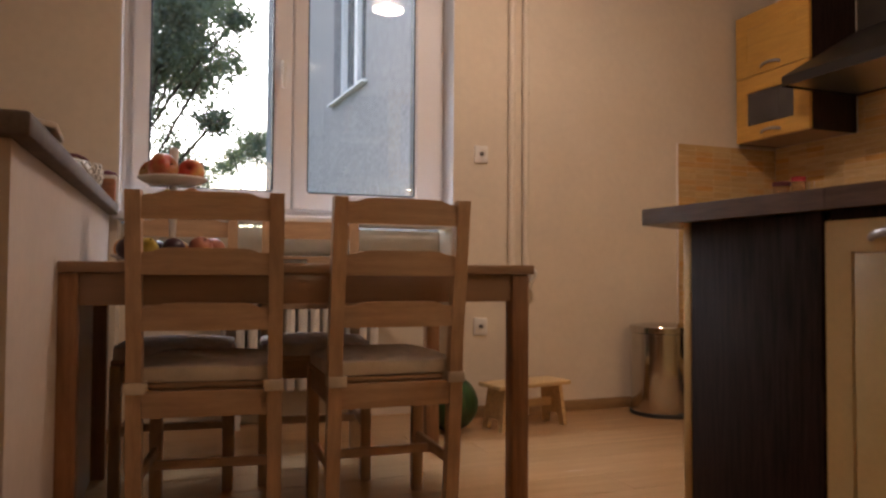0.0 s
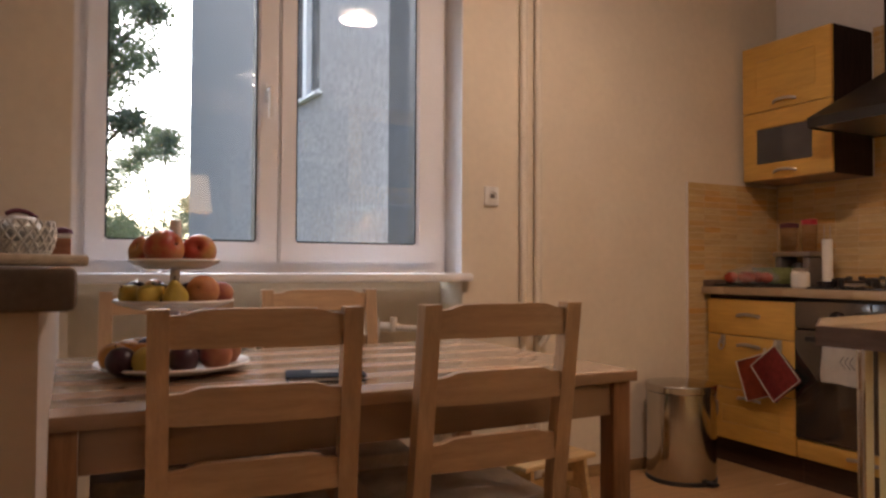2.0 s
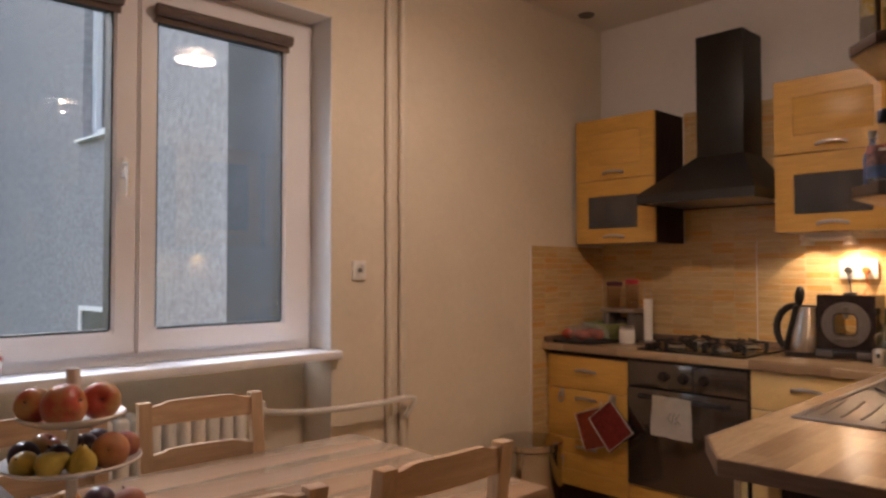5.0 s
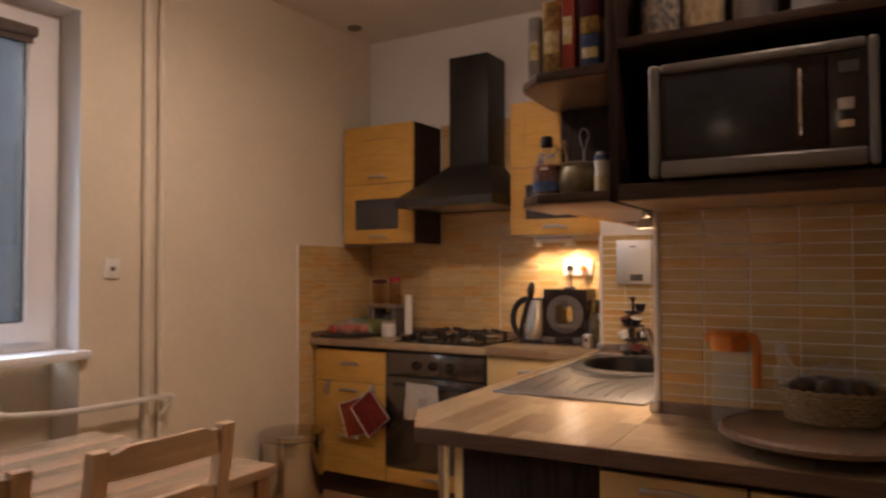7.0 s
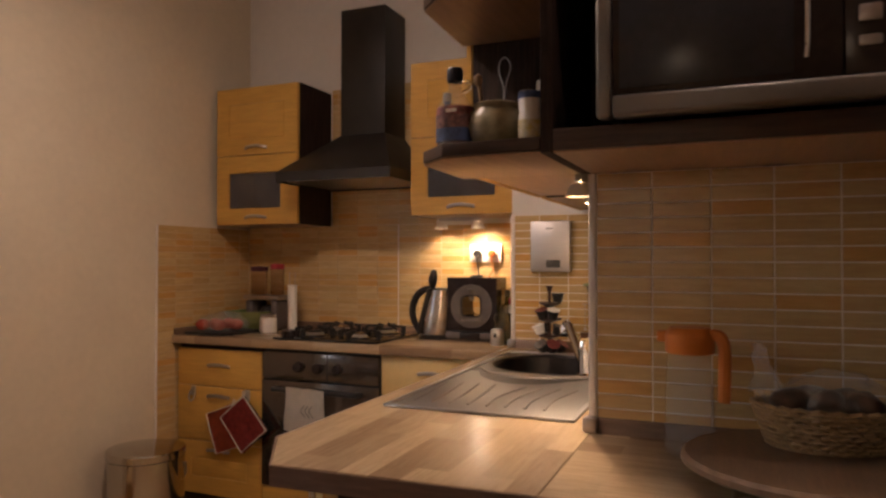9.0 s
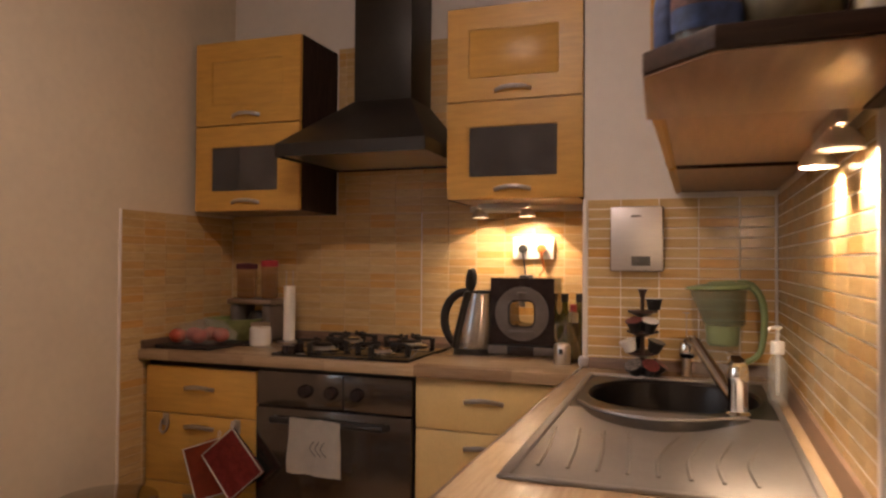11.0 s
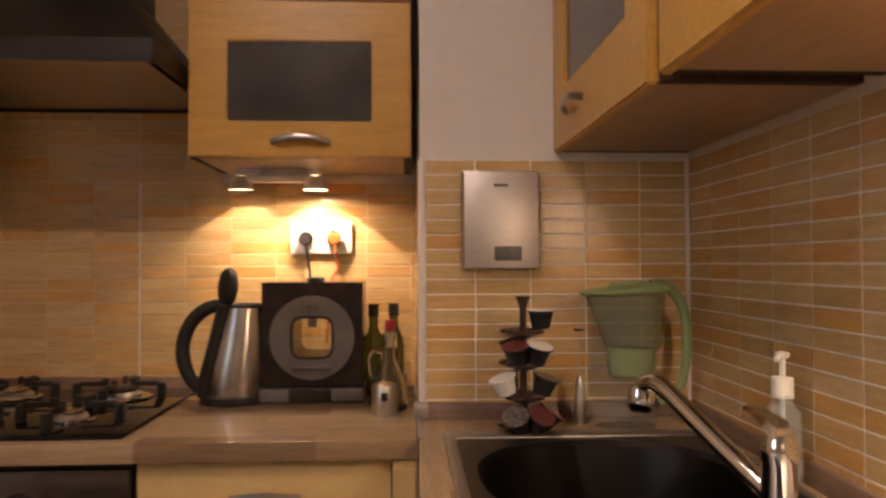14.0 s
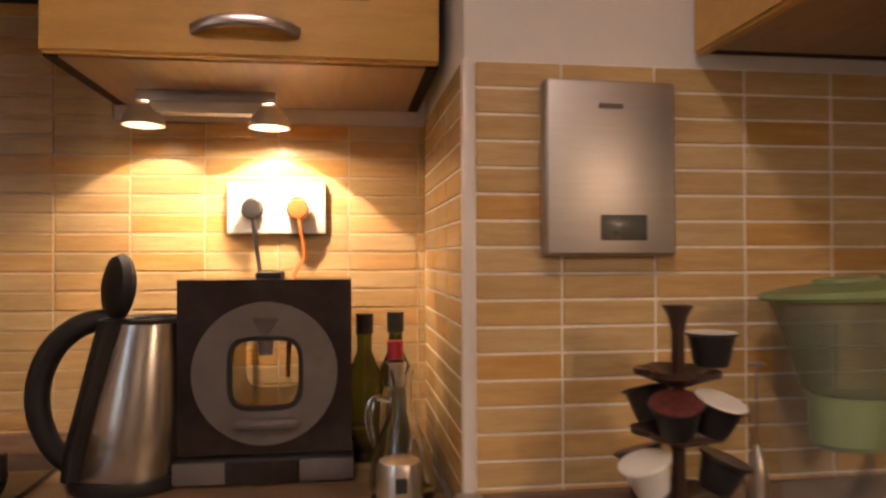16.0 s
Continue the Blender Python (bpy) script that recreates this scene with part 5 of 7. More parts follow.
def sell(cx, cy, a, b_, n, p=2.6):
    out = []
    for i in range(n):
        t = 2 * math.pi * i / n
        c, s = math.cos(t), math.sin(t)
        out.append((cx + a * math.copysign(abs(c) ** (2 / p), c), cy + b_ * math.copysign(abs(s) ** (2 / p), s)))
    return out


def ring_between(bm, lo, hi):
    n = len(lo)
    for i in range(n):
        bm.faces.new((lo[i], lo[(i + 1) % n], hi[(i + 1) % n], hi[i]))


n = 64
bm = bmesh.new()
cx, cy = 2.385, 1.252
rings = []
out_sq = []
for i in range(n):
    t = 2 * math.pi * i / n
    c, s = math.cos(t), math.sin(t)
    k = 1 / max(abs(c) / 0.225, abs(s) / 0.232)
    out_sq.append((cx + c * k, cy + s * k))
levels = [(out_sq, CT + 0.004), (sell(cx, cy, 0.205, 0.212, n, 2.3), CT + 0.004), (sell(cx, cy, 0.198, 0.205, n, 2.3), CT - 0.004), (sell(cx, cy, 0.182, 0.19, n, 2.3), CT - 0.12), (sell(cx, cy, 0.15, 0.155, n, 2.2), CT - 0.145), (sell(cx, cy, 0.03, 0.03, n, 2), CT - 0.15)]
prev = None
for pts, z in levels:
    cur = [bm.verts.new((x, y, z)) for x, y in pts]
    if prev:
        ring_between(bm, prev, cur)
    prev = cur
bm.faces.new(prev)
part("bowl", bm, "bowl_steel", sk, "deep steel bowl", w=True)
part("drainer", box(1.592, 2.16, 1.02, 1.4835, CT + 0.0005, CT + 0.0045, 0.002), "drainer_steel", sk, "ribbed steel drainer", w=True)
bm = bmesh.new()
for q in ((1.592, 2.61, 1.4835, 1.503, CT + 0.0005, CT + 0.008), (1.592, 2.61, 1.006, 1.0205, CT + 0.0005, CT + 0.008), (2.609, 2.652, 1.006, 1.503, CT + 0.0005, CT + 0.007)):
    bx(bm, *q, 0.003)
bx(bm, 1.580, 1.593, 1.006, 1.503, CT + 0.0005, CT + 0.008, 0.003)
part("rim", bm, "drainer_steel", sk, w=True)
for i in range(8):
    y = 1.10 + i * 0.05
    b = tube(bmesh.new(), curve_pts([(1.66, y, CT + 0.0048), (1.78, y + 0.006, CT + 0.0055), (1.94, y + 0.022 * (1 if i > 3 else -1), CT + 0.0048)]), 0.0032, 6)
    part("rib", b, "drainer_steel", sk, w=True)
ARC = curve_pts([(2.215, 1.468, 0), (2.129, 1.41, 0), (2.085, 1.34, 0), (2.072, 1.27, 0), (2.088, 1.20, 0), (2.125, 1.14, 0), (2.15, 1.085, 0)], 6)
# flat dark sheet on the drainer, drawn for the recess's dark reflection
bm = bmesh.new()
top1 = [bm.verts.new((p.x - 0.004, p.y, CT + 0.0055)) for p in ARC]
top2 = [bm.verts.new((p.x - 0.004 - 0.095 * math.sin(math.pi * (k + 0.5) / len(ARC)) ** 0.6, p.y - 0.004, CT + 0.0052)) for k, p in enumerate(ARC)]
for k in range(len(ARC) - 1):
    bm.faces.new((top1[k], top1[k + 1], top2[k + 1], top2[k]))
part("overflow_recess", bm, "bowl_steel", sk, "flat crescent darkened for the recess reflection", w=True)
for k in range(0, len(ARC) - 1, 4):
    seg_ = ARC[k:k + 5]
    n_ = len(seg_)
    pts = [Vector((p.x, p.y, CT + 0.0068)) for p in seg_]
    part("ridge", tube(bmesh.new(), pts, 0.0055, 10, [0.0055 if 0 < q < n_ - 1 else 0.004 for q in range(n_)]), "drainer_steel", sk, "raised bright ridge", w=True)
part("drain", lathe(bmesh.new(), [(0, 0.004), (0.035, 0.004), (0.04, 0.0)], (cx, cy, CT - 0.1495), 24), "chrome", sk, w=True)

for ob in sk.children:
    for v in ob.data.vertices:
        v.co.z += sag(v.co.x + sk.location.x)

tp = thing("mixer_tap", (2.175, 1.105, CT + sag(2.175) + 0.005), label="chrome pull-out mixer tap with lever", category="tap")
part("base", lathe(bmesh.new(), [(0, 0), (0.027, 0), (0.027, 0.006), (0.0215, 0.012), (0.0215, 0.075), (0.023, 0.078), (0.0225, 0.10), (0.018, 0.112), (0, 0.114)]), "chrome", tp)
bm = bmesh.new()
P = [(-0.02, 0.019, 0.108, 0.012), (0.0, 0.021, 0.113, 0.014), (0.03, 0.017, 0.122, 0.010), (0.07, 0.012, 0.130, 0.007), (0.10, 0.010, 0.134, 0.005), (0.108, 0.006, 0.135, 0.003)]
prev = None
for u, w, z, h in [(q[0] * 0.5, *q[1:]) for q in P]:
    cur = [bm.verts.new((u * 0.95 - v * 0.31, u * 0.31 + v * 0.95, q)) for v, q in ((-w, z), (-w * 0.7, z + h), (w * 0.7, z + h), (w, z), (w * 0.6, z - h * 0.5), (-w * 0.6, z - h * 0.5))]
    if prev:
        ring_between(bm, prev, cur)
    else:
        bm.faces.new(cur[::-1])
    prev = cur
bm.faces.new(prev)
part("lever", bm, "chrome", tp, "flat chrome lever")
part("spout", tube(bmesh.new(), curve_pts([(0.012, 0.008, 0.035), (0.06, 0.035, 0.07), (0.12, 0.068, 0.115), (0.165, 0.092, 0.145), (0.19, 0.105, 0.143), (0.2, 0.11, 0.125)]), 0.014, 14, radii=None), "chrome", tp)
part("spray_head", lathe(bmesh.new(), [(0, 0.03), (0.016, 0.028), (0.021, 0.016), (0.020, -0.004), (0.015, -0.012), (0, -0.012)], (0.2, 0.11, 0.112)), "chrome", tp)

so = thing("soap_dispenser", (2.345, 1.008, CT + 0.003), label="clear plastic pump dispenser with white pump", category="soap dispenser")
part("bottle", lathe(bmesh.new(), [(0, 0), (0.03, 0), (0.032, 0.01), (0.030, 0.10), (0.014, 0.118), (0.014, 0.126), (0.012, 0.126), (0.012, 0.117), (0.028, 0.098), (0.03, 0.012), (0, 0.004)], seg=20, sx=1.25, sy=0.75), "soap_plastic", so)
part("collar", lathe(bmesh.new(), [(0.0155, 0.120), (0.016, 0.122), (0.0155, 0.15), (0.006, 0.152), (0, 0.152)], seg=18), "white_plastic", so, "white ribbed collar")
part("dip_tube", cyl(bmesh.new(), (0, 0, 0.02), (0, 0, 0.119), 0.004, seg=10), "white_plastic", so, "pale dip tube")
part("pump", lathe(bmesh.new(), [(0, 0.1525), (0.0045, 0.1525), (0.0045, 0.178), (0.010, 0.181), (0.011, 0.187), (0, 0.190)], seg=16), "white_plastic", so, "white pump head")
part("nozzle", tube(bmesh.new(), [(-0.006, 0.004, 0.184), (-0.020, 0.018, 0.183), (-0.024, 0.022, 0.179)], 0.0042, 8), "white_plastic", so)

# ---- capsule rack, frother, filter jug ----
rk = thing("capsule_rack", (2.672, 1.347, CT), label="brown tiered stand for coffee capsules", category="capsule stand")
part("post", lathe(bmesh.new(), [(0, 0.0), (0.012, 0.0), (0.010, 0.02), (0.007, 0.06), (0.0065, 0.235), (0.010, 0.25), (0.016, 0.262), (0, 0.264)], seg=16), "brown_plastic", rk)
for z, r in ((0.006, 0.052), (0.062, 0.048), (0.125, 0.048), (0.186, 0.045)):
    b = bmesh.new()
    n = 40
    lo = [b.verts.new((r * (0.8 + 0.2 * abs(math.cos(2.5 * a))) * math.cos(a), r * (0.8 + 0.2 * abs(math.cos(2.5 * a))) * math.sin(a), z + 0.006)) for a in [2 * math.pi * i / n for i in range(n)]]
    hi = [b.verts.new((v.co.x, v.co.y, z + 0.012)) for v in lo]
    mid = [b.verts.new((0.012 * math.cos(2 * math.pi * i / n), 0.012 * math.sin(2 * math.pi * i / n), z + 0.002)) for i in range(n)]
    mid2 = [b.verts.new((0.012 * math.cos(2 * math.pi * i / n), 0.012 * math.sin(2 * math.pi * i / n), z - 0.006 if z > 0.01 else z - 0.005)) for i in range(n)]
    ring_between(b, lo, hi)
    ring_between(b, hi, mid)
    ring_between(b, mid2, lo)
    ring_between(b, mid, mid2)
    part("tier", b, "brown_plastic", rk)
CAPS = [(0.008, 155, "foil_grey"), (0.008, 210, "foil_red"), (0.008, 264, "foil_red"), (0.070, 250, "foil_grey"), (0.070, 40, "foil_red"), (0.070, 108, "cloth_white"), (0.133, 152, "foil_red"), (0.133, 214, "cloth_white"), (0.133, 20, "foil_grey"), (0.194, 262, "cloth_white")]
for i, (z, a, top) in enumerate(CAPS):
    rr = 0.034
    c = thing("coffee_capsule", (2.672 + rr * math.cos(radians(a)), 1.347 + rr * math.sin(radians(a)), CT + z + 0.006), a, "used coffee capsule with foil top on the stand", "capsule", "coffee capsules")
    tilt = Matrix.Rotation(radians(38 if z < 0.05 else 20 if z < 0.19 else 0), 3, "Y")
    b = lathe(bmesh.new(), [(0, 0), (0.015, 0), (0.0165, 0.004), (0.0215, 0.028), (0.0245, 0.029), (0.0245, 0.031), (0.0, 0.031)], seg=20)
    bmesh.ops.rotate(b, verts=b.verts, matrix=tilt)
    bmesh.ops.scale(b, verts=b.verts, vec=(1.1, 1.1, 1.1))
    part("cup", b, "white_plastic" if i == 5 else "capsule", c)
    b = lathe(bmesh.new(), [(0, 0.0318), (0.023, 0.0318), (0.0235, 0.0312)], seg=20)
    bmesh.ops.rotate(b, verts=b.verts, matrix=tilt)
    bmesh.ops.scale(b, verts=b.verts, vec=(1.1, 1.1, 1.1))
    part("foil", b, top, c, "foil top")
ft = thing("milk_frother", (2.735, 1.222, CT), label="slim steel milk frother standing upright", category="milk frother")
part("grip", lathe(bmesh.new(), [(0, 0), (0.013, 0), (0.0135, 0.02), (0.012, 0.06), (0.008, 0.085), (0.003, 0.098), (0, 0.098)], seg=16), "steel", ft)
part("wire", tube(bmesh.new(), [(0, 0, 0.097), (0, 0, 0.188)], 0.0013, 6), "metal", ft)
b = bmesh.new()
bmesh.ops.create_circle(b, segments=14, radius=0.009)
ring = [v.co + Vector((0, 0, 0.19)) for v in b.verts]
b.free()
part("coil", tube(bmesh.new(), ring + [ring[0]], 0.0014, 6), "metal", ft)

fj = thing("filter_jug", (2.715, 1.135, CT), label="water filter jug with pale green lid and handle", category="water jug")
part("vessel", lathe(bmesh.new(), [(0, 0), (0.050, 0), (0.054, 0.01), (0.064, 0.258), (0.062, 0.258), (0.052, 0.012), (0, 0.004)], seg=32, sx=0.85, sy=1.22), "thin_clear", fj, "clear outer vessel")
part("funnel", loft(bmesh.new(), [(0, -0.022, 0.040, 0.052, 0.157, 0), (0, -0.020, 0.044, 0.058, 0.162, 0), (0, -0.013, 0.048, 0.066, 0.20, 0), (0, -0.002, 0.052, 0.081, 0.262, 0)]), "green_clear", fj, "translucent grey green funnel")
part("filter", loft(bmesh.new(), [(0, -0.016, 0.032, 0.041, 0.098, 0), (0, -0.015, 0.036, 0.046, 0.104, 0), (0, -0.014, 0.037, 0.049, 0.1565, 0)]), "green_plastic", fj, "green filter cup")
part("lid", loft(bmesh.new(), [(0, 0.0, 0.055, 0.086, 0.2635, -0.02), (0, 0.0, 0.058, 0.091, 0.268, -0.03), (0, -0.002, 0.055, 0.088, 0.275, -0.05), (0, -0.010, 0.040, 0.066, 0.281, -0.07), (0, -0.016, 0.02, 0.03, 0.284, -0.07)], 40), "green_plastic", fj, "pale green lid")
part("lid_plate", loft(bmesh.new(), [(0, -0.010, 0.026, 0.040, 0.2835, -0.06), (0, -0.010, 0.024, 0.037, 0.288, -0.06)], 28), "green_plastic", fj, "raised lid flap")
H_ = curve_pts([(0, -0.055, 0.279), (0, -0.082, 0.279), (0, -0.106, 0.262), (0, -0.122, 0.228), (0, -0.128, 0.18), (0, -0.124, 0.12), (0, -0.112, 0.075), (0, -0.07, 0.045)], 5)
part("handle", tube(bmesh.new(), H_, 0.010, 12, [0.013 - 0.005 * i / (len(H_) - 1) for i in range(len(H_))]), "green_plastic", fj, "pale green handle")

# ---- scale, socket, plugs ----
sc = thing("kitchen_scale", (XC - 0.010, 1.374, 1.293), rz=2.5, label="flat brushed steel kitchen scale hung on the tiles", category="kitchen scale")
part("body", box(-0.024, 0.0, -0.082, 0.082, -0.104, 0.104, 0.006, 3), "metal", sc)
part("plate", box(-0.0265, -0.0242, -0.079, 0.079, -0.101, 0.101, 0.001), "scale_plate", sc, "brushed steel plate")
part("display", box(-0.0285, -0.0266, -0.042, 0.016, -0.086, -0.056, 0.001), "lcd", sc, "grey display")
part("mark", box(-0.0272, -0.0266, -0.013, 0.017, 0.069, 0.075), "grey_plastic", sc, "dark printed mark")
so2 = thing("double_socket", (XE - 0.005, 1.798, 1.271), label="white double wall socket lit by the lamp above", category="socket")
part("plate", box(-0.014, 0.0, -0.081, 0.081, -0.043, 0.043, 0.004), "white_plastic", so2)
for y in (-0.037, 0.037):
    b = lathe(bmesh.new(), [(0.024, 0.0), (0.025, 0.003), (0.020, 0.003), (0.018, -0.006), (0, -0.006)], seg=20)
    bmesh.ops.rotate(b, verts=b.verts, matrix=Matrix.Rotation(radians(-90), 3, "Y"))
    bmesh.ops.translate(b, verts=b.verts, vec=(-0.0142, y, 0))
    part("insert", b, "white_plastic", so2)
for y, m, cm, lab, end in ((1.836, "black_matt", "cable", "dark grey mains plug with its cable", (3.13, 1.80, 1.12)), (1.762, "cable_orange", "cable_orange", "orange mains plug with its cable", (3.13, 1.775, 1.0))):
    p = thing("mains_plug", (XE - 0.023, y, 1.268), label=lab, category="plug", group="mains plugs")
    b = lathe(bmesh.new(), [(0, 0.0), (0.017, 0.0), (0.0185, 0.012), (0.015, 0.024), (0.0, 0.026)], seg=16)
    bmesh.ops.rotate(b, verts=b.verts, matrix=Matrix.Rotation(radians(-90), 3, "Y"))
    part("body", b, m, p)
    part("cable", tube(bmesh.new(), curve_pts([(XE - 0.04, y, 1.262), (XE - 0.043, y - 0.004, 1.235), (XE - 0.04, y - 0.010, 1.19), (XE - 0.055, (y + end[1]) / 2, 1.15), end]), 0.0036, 8), cm, p, w=True)

# ---- kettle, coffee machine, bottles ----
kt = thing("kettle", (3.03, 1.982, CT), label="steel electric kettle with black handle and open lid", category="kettle")
part("base", lathe(bmesh.new(), [(0, 0), (0.078, 0), (0.080, 0.008), (0.078, 0.018), (0, 0.018)]), "black_matt", kt, "black base")
b = lathe(bmesh.new(), [(0, 0.019), (0.0745, 0.019), (0.0755, 0.028), (0.069, 0.10), (0.057, 0.18), (0.049, 0.226), (0.0465, 0.226), (0.054, 0.18), (0.065, 0.10), (0.071, 0.03), (0, 0.028)], seg=48)
for v in b.verts:
    v.co.y -= 0.022 * max(0, v.co.z - 0.03) / 0.196
part("body", b, "kettle_steel", kt, "brushed steel body")
b = lathe(bmesh.new(), [(0.0495, 0.223), (0.051, 0.228), (0.048, 0.231), (0.0455, 0.227)], (0, -0.022, 0), 36)
part("rim", b, "black_matt", kt)
part("spout", prism(bmesh.new(), [(-0.014, -0.058), (0.014, -0.058), (0.0, -0.088)], 0.190, 0.226, 0.004), "steel", kt)
H_ = curve_pts([(0, 0.012, 0.222), (0, 0.040, 0.226), (0, 0.072, 0.216), (0, 0.102, 0.188), (0, 0.120, 0.145), (0, 0.121, 0.100), (0, 0.106, 0.058), (0, 0.082, 0.028), (0, 0.066, 0.020)], 5)
part("handle", tube(bmesh.new(), H_, 0.0125, 14, [0.0165 - 0.006 * abs(2 * i / (len(H_) - 1) - 1) ** 2 * (1 if i > len(H_) / 2 else 0.2) for i in range(len(H_))]), "black_matt", kt, "black loop handle")
b = bmesh.new()
prev = None
for z, y0_, y1_, w in ((0.020, 0.040, 0.082, 0.052), (0.06, 0.034, 0.077, 0.052), (0.12, 0.022, 0.062, 0.048), (0.18, 0.006, 0.048, 0.044), (0.229, -0.006, 0.036, 0.040)):
    cur = [b.verts.new((w * math.cos(t) - 0.012, (y0_ + y1_) / 2 + (y1_ - y0_) / 2 * math.sin(t), z)) for t in [2 * math.pi * i / 18 for i in range(18)]]
    if prev:
        ring_between(b, prev, cur)
    else:
        b.faces.new(cur[::-1])
    prev = cur
b.faces.new(prev)
part("handle_mount", b, "black_matt", kt, "black handle mount")
b = lathe(bmesh.new(), [(0, -0.012), (0.030, -0.011), (0.042, -0.005), (0.045, 0.002), (0.040, 0.012), (0.022, 0.019), (0, 0.021)], seg=32)
bmesh.ops.scale(b, vec=(0.86, 1.05, 1), verts=b.verts)
bmesh.ops.rotate(b, verts=b.verts, matrix=Matrix.Rotation(radians(40), 3, "Z") @ Matrix.Rotation(radians(-84), 3, "X"))
bmesh.ops.translate(b, verts=b.verts, vec=(0, 0.014, 0.272))
part("lid", b, "black_matt", kt, "raised black lid")


def kettle_side(y, z):
    """x of the kettle's front skin."""
    r = 0.0755 - 0.0265 * max(0, z - 0.028) / 0.198
    return -math.sqrt(max(0.0001, r * r - (y + 0.022 * (z - 0.03) / 0.196) ** 2))


G_ = [(0.027 - 0.025 * k / 8, 0.082 + 0.110 * k / 8) for k in range(9)]
part("water_gauge", tube(bmesh.new(), [(kettle_side(y, z) + 0.0025, y, z) for y, z in G_], 0.0062, 10), "metal", kt, "long oval water gauge")
part("mark", tube(bmesh.new(), [(kettle_side(y, 0.066) + 0.0004, y, 0.066) for y in (-0.016, -0.026, -0.036)], 0.0016, 6), "grey_plastic", kt, "small dark printed mark")

cf = thing("coffee_machine", (3.06, 1.795, CT), label="black coffee machine with a round ring front and open middle", category="coffee machine")


def holed(bm, x0, x1, outer, inner):
    """A plate between two loops, from x0 to x1."""
    L = [[bm.verts.new((x, y, z)) for y, z in loop] for x in (x0, x1) for loop in (outer, inner)]
    ring_between(bm, L[0], L[1])
    ring_between(bm, L[3], L[2])
    ring_between(bm, L[2], L[0])
    ring_between(bm, L[1], L[3])
    return bm


n = 64
ang = [2 * math.pi * i / n for i in range(n)]
zc = 0.152


def loop(a, b_, p, oy=0.0, oz=zc):
    return [(oy + a * math.copysign(abs(math.cos(t)) ** (2 / p), math.cos(t)), oz + b_ * math.copysign(abs(math.sin(t)) ** (2 / p), math.sin(t))) for t in ang]


outer = []
for t in ang:
    c, s = math.cos(t), math.sin(t)
    k = min(0.119 / max(abs(c), 1e-6), (0.130 if s > 0 else 0.112) / max(abs(s), 1e-6))
    outer.append((k * c, zc + k * s))
for sy, sz in ((1, 0.130), (-1, 0.130), (1, -0.112), (-1, -0.112)):
    t = math.atan2(sz, sy * 0.119) % (2 * math.pi)
    outer[min(range(n), key=lambda i: abs(ang[i] - t))] = (sy * 0.119, zc + sz)
part("body", holed(bmesh.new(), -0.06, 0.085, outer, loop(0.045, 0.045, 4.5)), "black_gloss", cf)
part("ring", holed(bmesh.new(), -0.066, -0.0605, loop(0.099, 0.099, 2), loop(0.052, 0.052, 4)), "grey_plastic", cf, "matt grey front ring")
part("rim", holed(bmesh.new(), -0.0675, -0.0605, loop(0.0515, 0.0515, 4), loop(0.0455, 0.0455, 4.5)), "black_matt", cf)
part("cup_rest", loft(bmesh.new(), [(-0.070, 0, 0.014, 0.045, zc - 0.072, 0), (-0.070, 0, 0.016, 0.048, zc - 0.066, 0), (-0.070, 0, 0.014, 0.045, zc - 0.062, 0)], 28), "grey_plastic", cf, "oval cup rest")
part("spout", lathe(bmesh.new(), [(0, -0.03), (0.010, -0.03), (0.012, 0.0), (0.022, 0.022), (0.0, 0.03)], (-0.055, 0, zc + 0.055), 18), "grey_plastic", cf, "coffee spout")
part("base", box(-0.070, 0.085, -0.122, 0.122, 0.0, 0.036, 0.004), "black_matt", cf)
part("drip_tray", box(-0.076, -0.0705, -0.045, 0.05, 0.004, 0.032, 0.002), "black_gloss", cf)
for q in ((-0.122, -0.047), (0.052, 0.122)):
    part("base_cover", box(-0.077, -0.0705, *q, 0.004, 0.034, 0.003), "grey_plastic", cf, "dark grey base cover")
part("lever", box(-0.03, 0.05, -0.018, 0.018, 0.282, 0.292, 0.003), "black_matt", cf)

for x, y, h, top in ((3.10, 1.655, 0.225, "black_matt"), (3.125, 1.605, 0.225, "black_matt")):
    t = bottle("oil_bottle", (x, y, CT), 0.027, h, "green_glass", top, "dark green glass oil bottle with black top", "bottle", 0.42, 0.5)
t = bottle("vinegar_bottle", (3.03, 1.612, CT), 0.023, 0.19, "clear_glass", "jar_red", "clear vinegar bottle with steel collar and red cap", "bottle", 0.5, 0.52)
part("collar", lathe(bmesh.new(), [(0.0165, 0.125), (0.0165, 0.158), (0.014, 0.160)], seg=18), "steel", t, "steel collar")
cr = thing("glass_carafe", (2.915, 1.612, CT), label="small clear glass carafe with a glass handle", category="carafe")
part("body", lathe(bmesh.new(), [(0, 0), (0.041, 0), (0.045, 0.012), (0.038, 0.06), (0.014, 0.115), (0.013, 0.15), (0.017, 0.165), (0.0155, 0.165), (0.0115, 0.15), (0.0125, 0.113), (0.0365, 0.058), (0.043, 0.014), (0, 0.006)]), "clear_glass", cr)
part("handle", tube(bmesh.new(), curve_pts([(0, 0.014, 0.125), (0, 0.035, 0.128), (0, 0.044, 0.108), (0, 0.040, 0.08), (0, 0.032, 0.062)]), 0.004), "clear_glass", cr)
ss = thing("steel_shaker", (2.848, 1.62, CT), label="small round steel salt shaker", category="shaker")
part("body", lathe(bmesh.new(), [(0, 0), (0.027, 0), (0.028, 0.004), (0.028, 0.058), (0.025, 0.066), (0.014, 0.07), (0, 0.071)]), "steel", ss)
part("badge", box(-0.0295, -0.0275, -0.007, 0.007, 0.034, 0.052, 0.001), "black_matt", ss, "black oval badge")

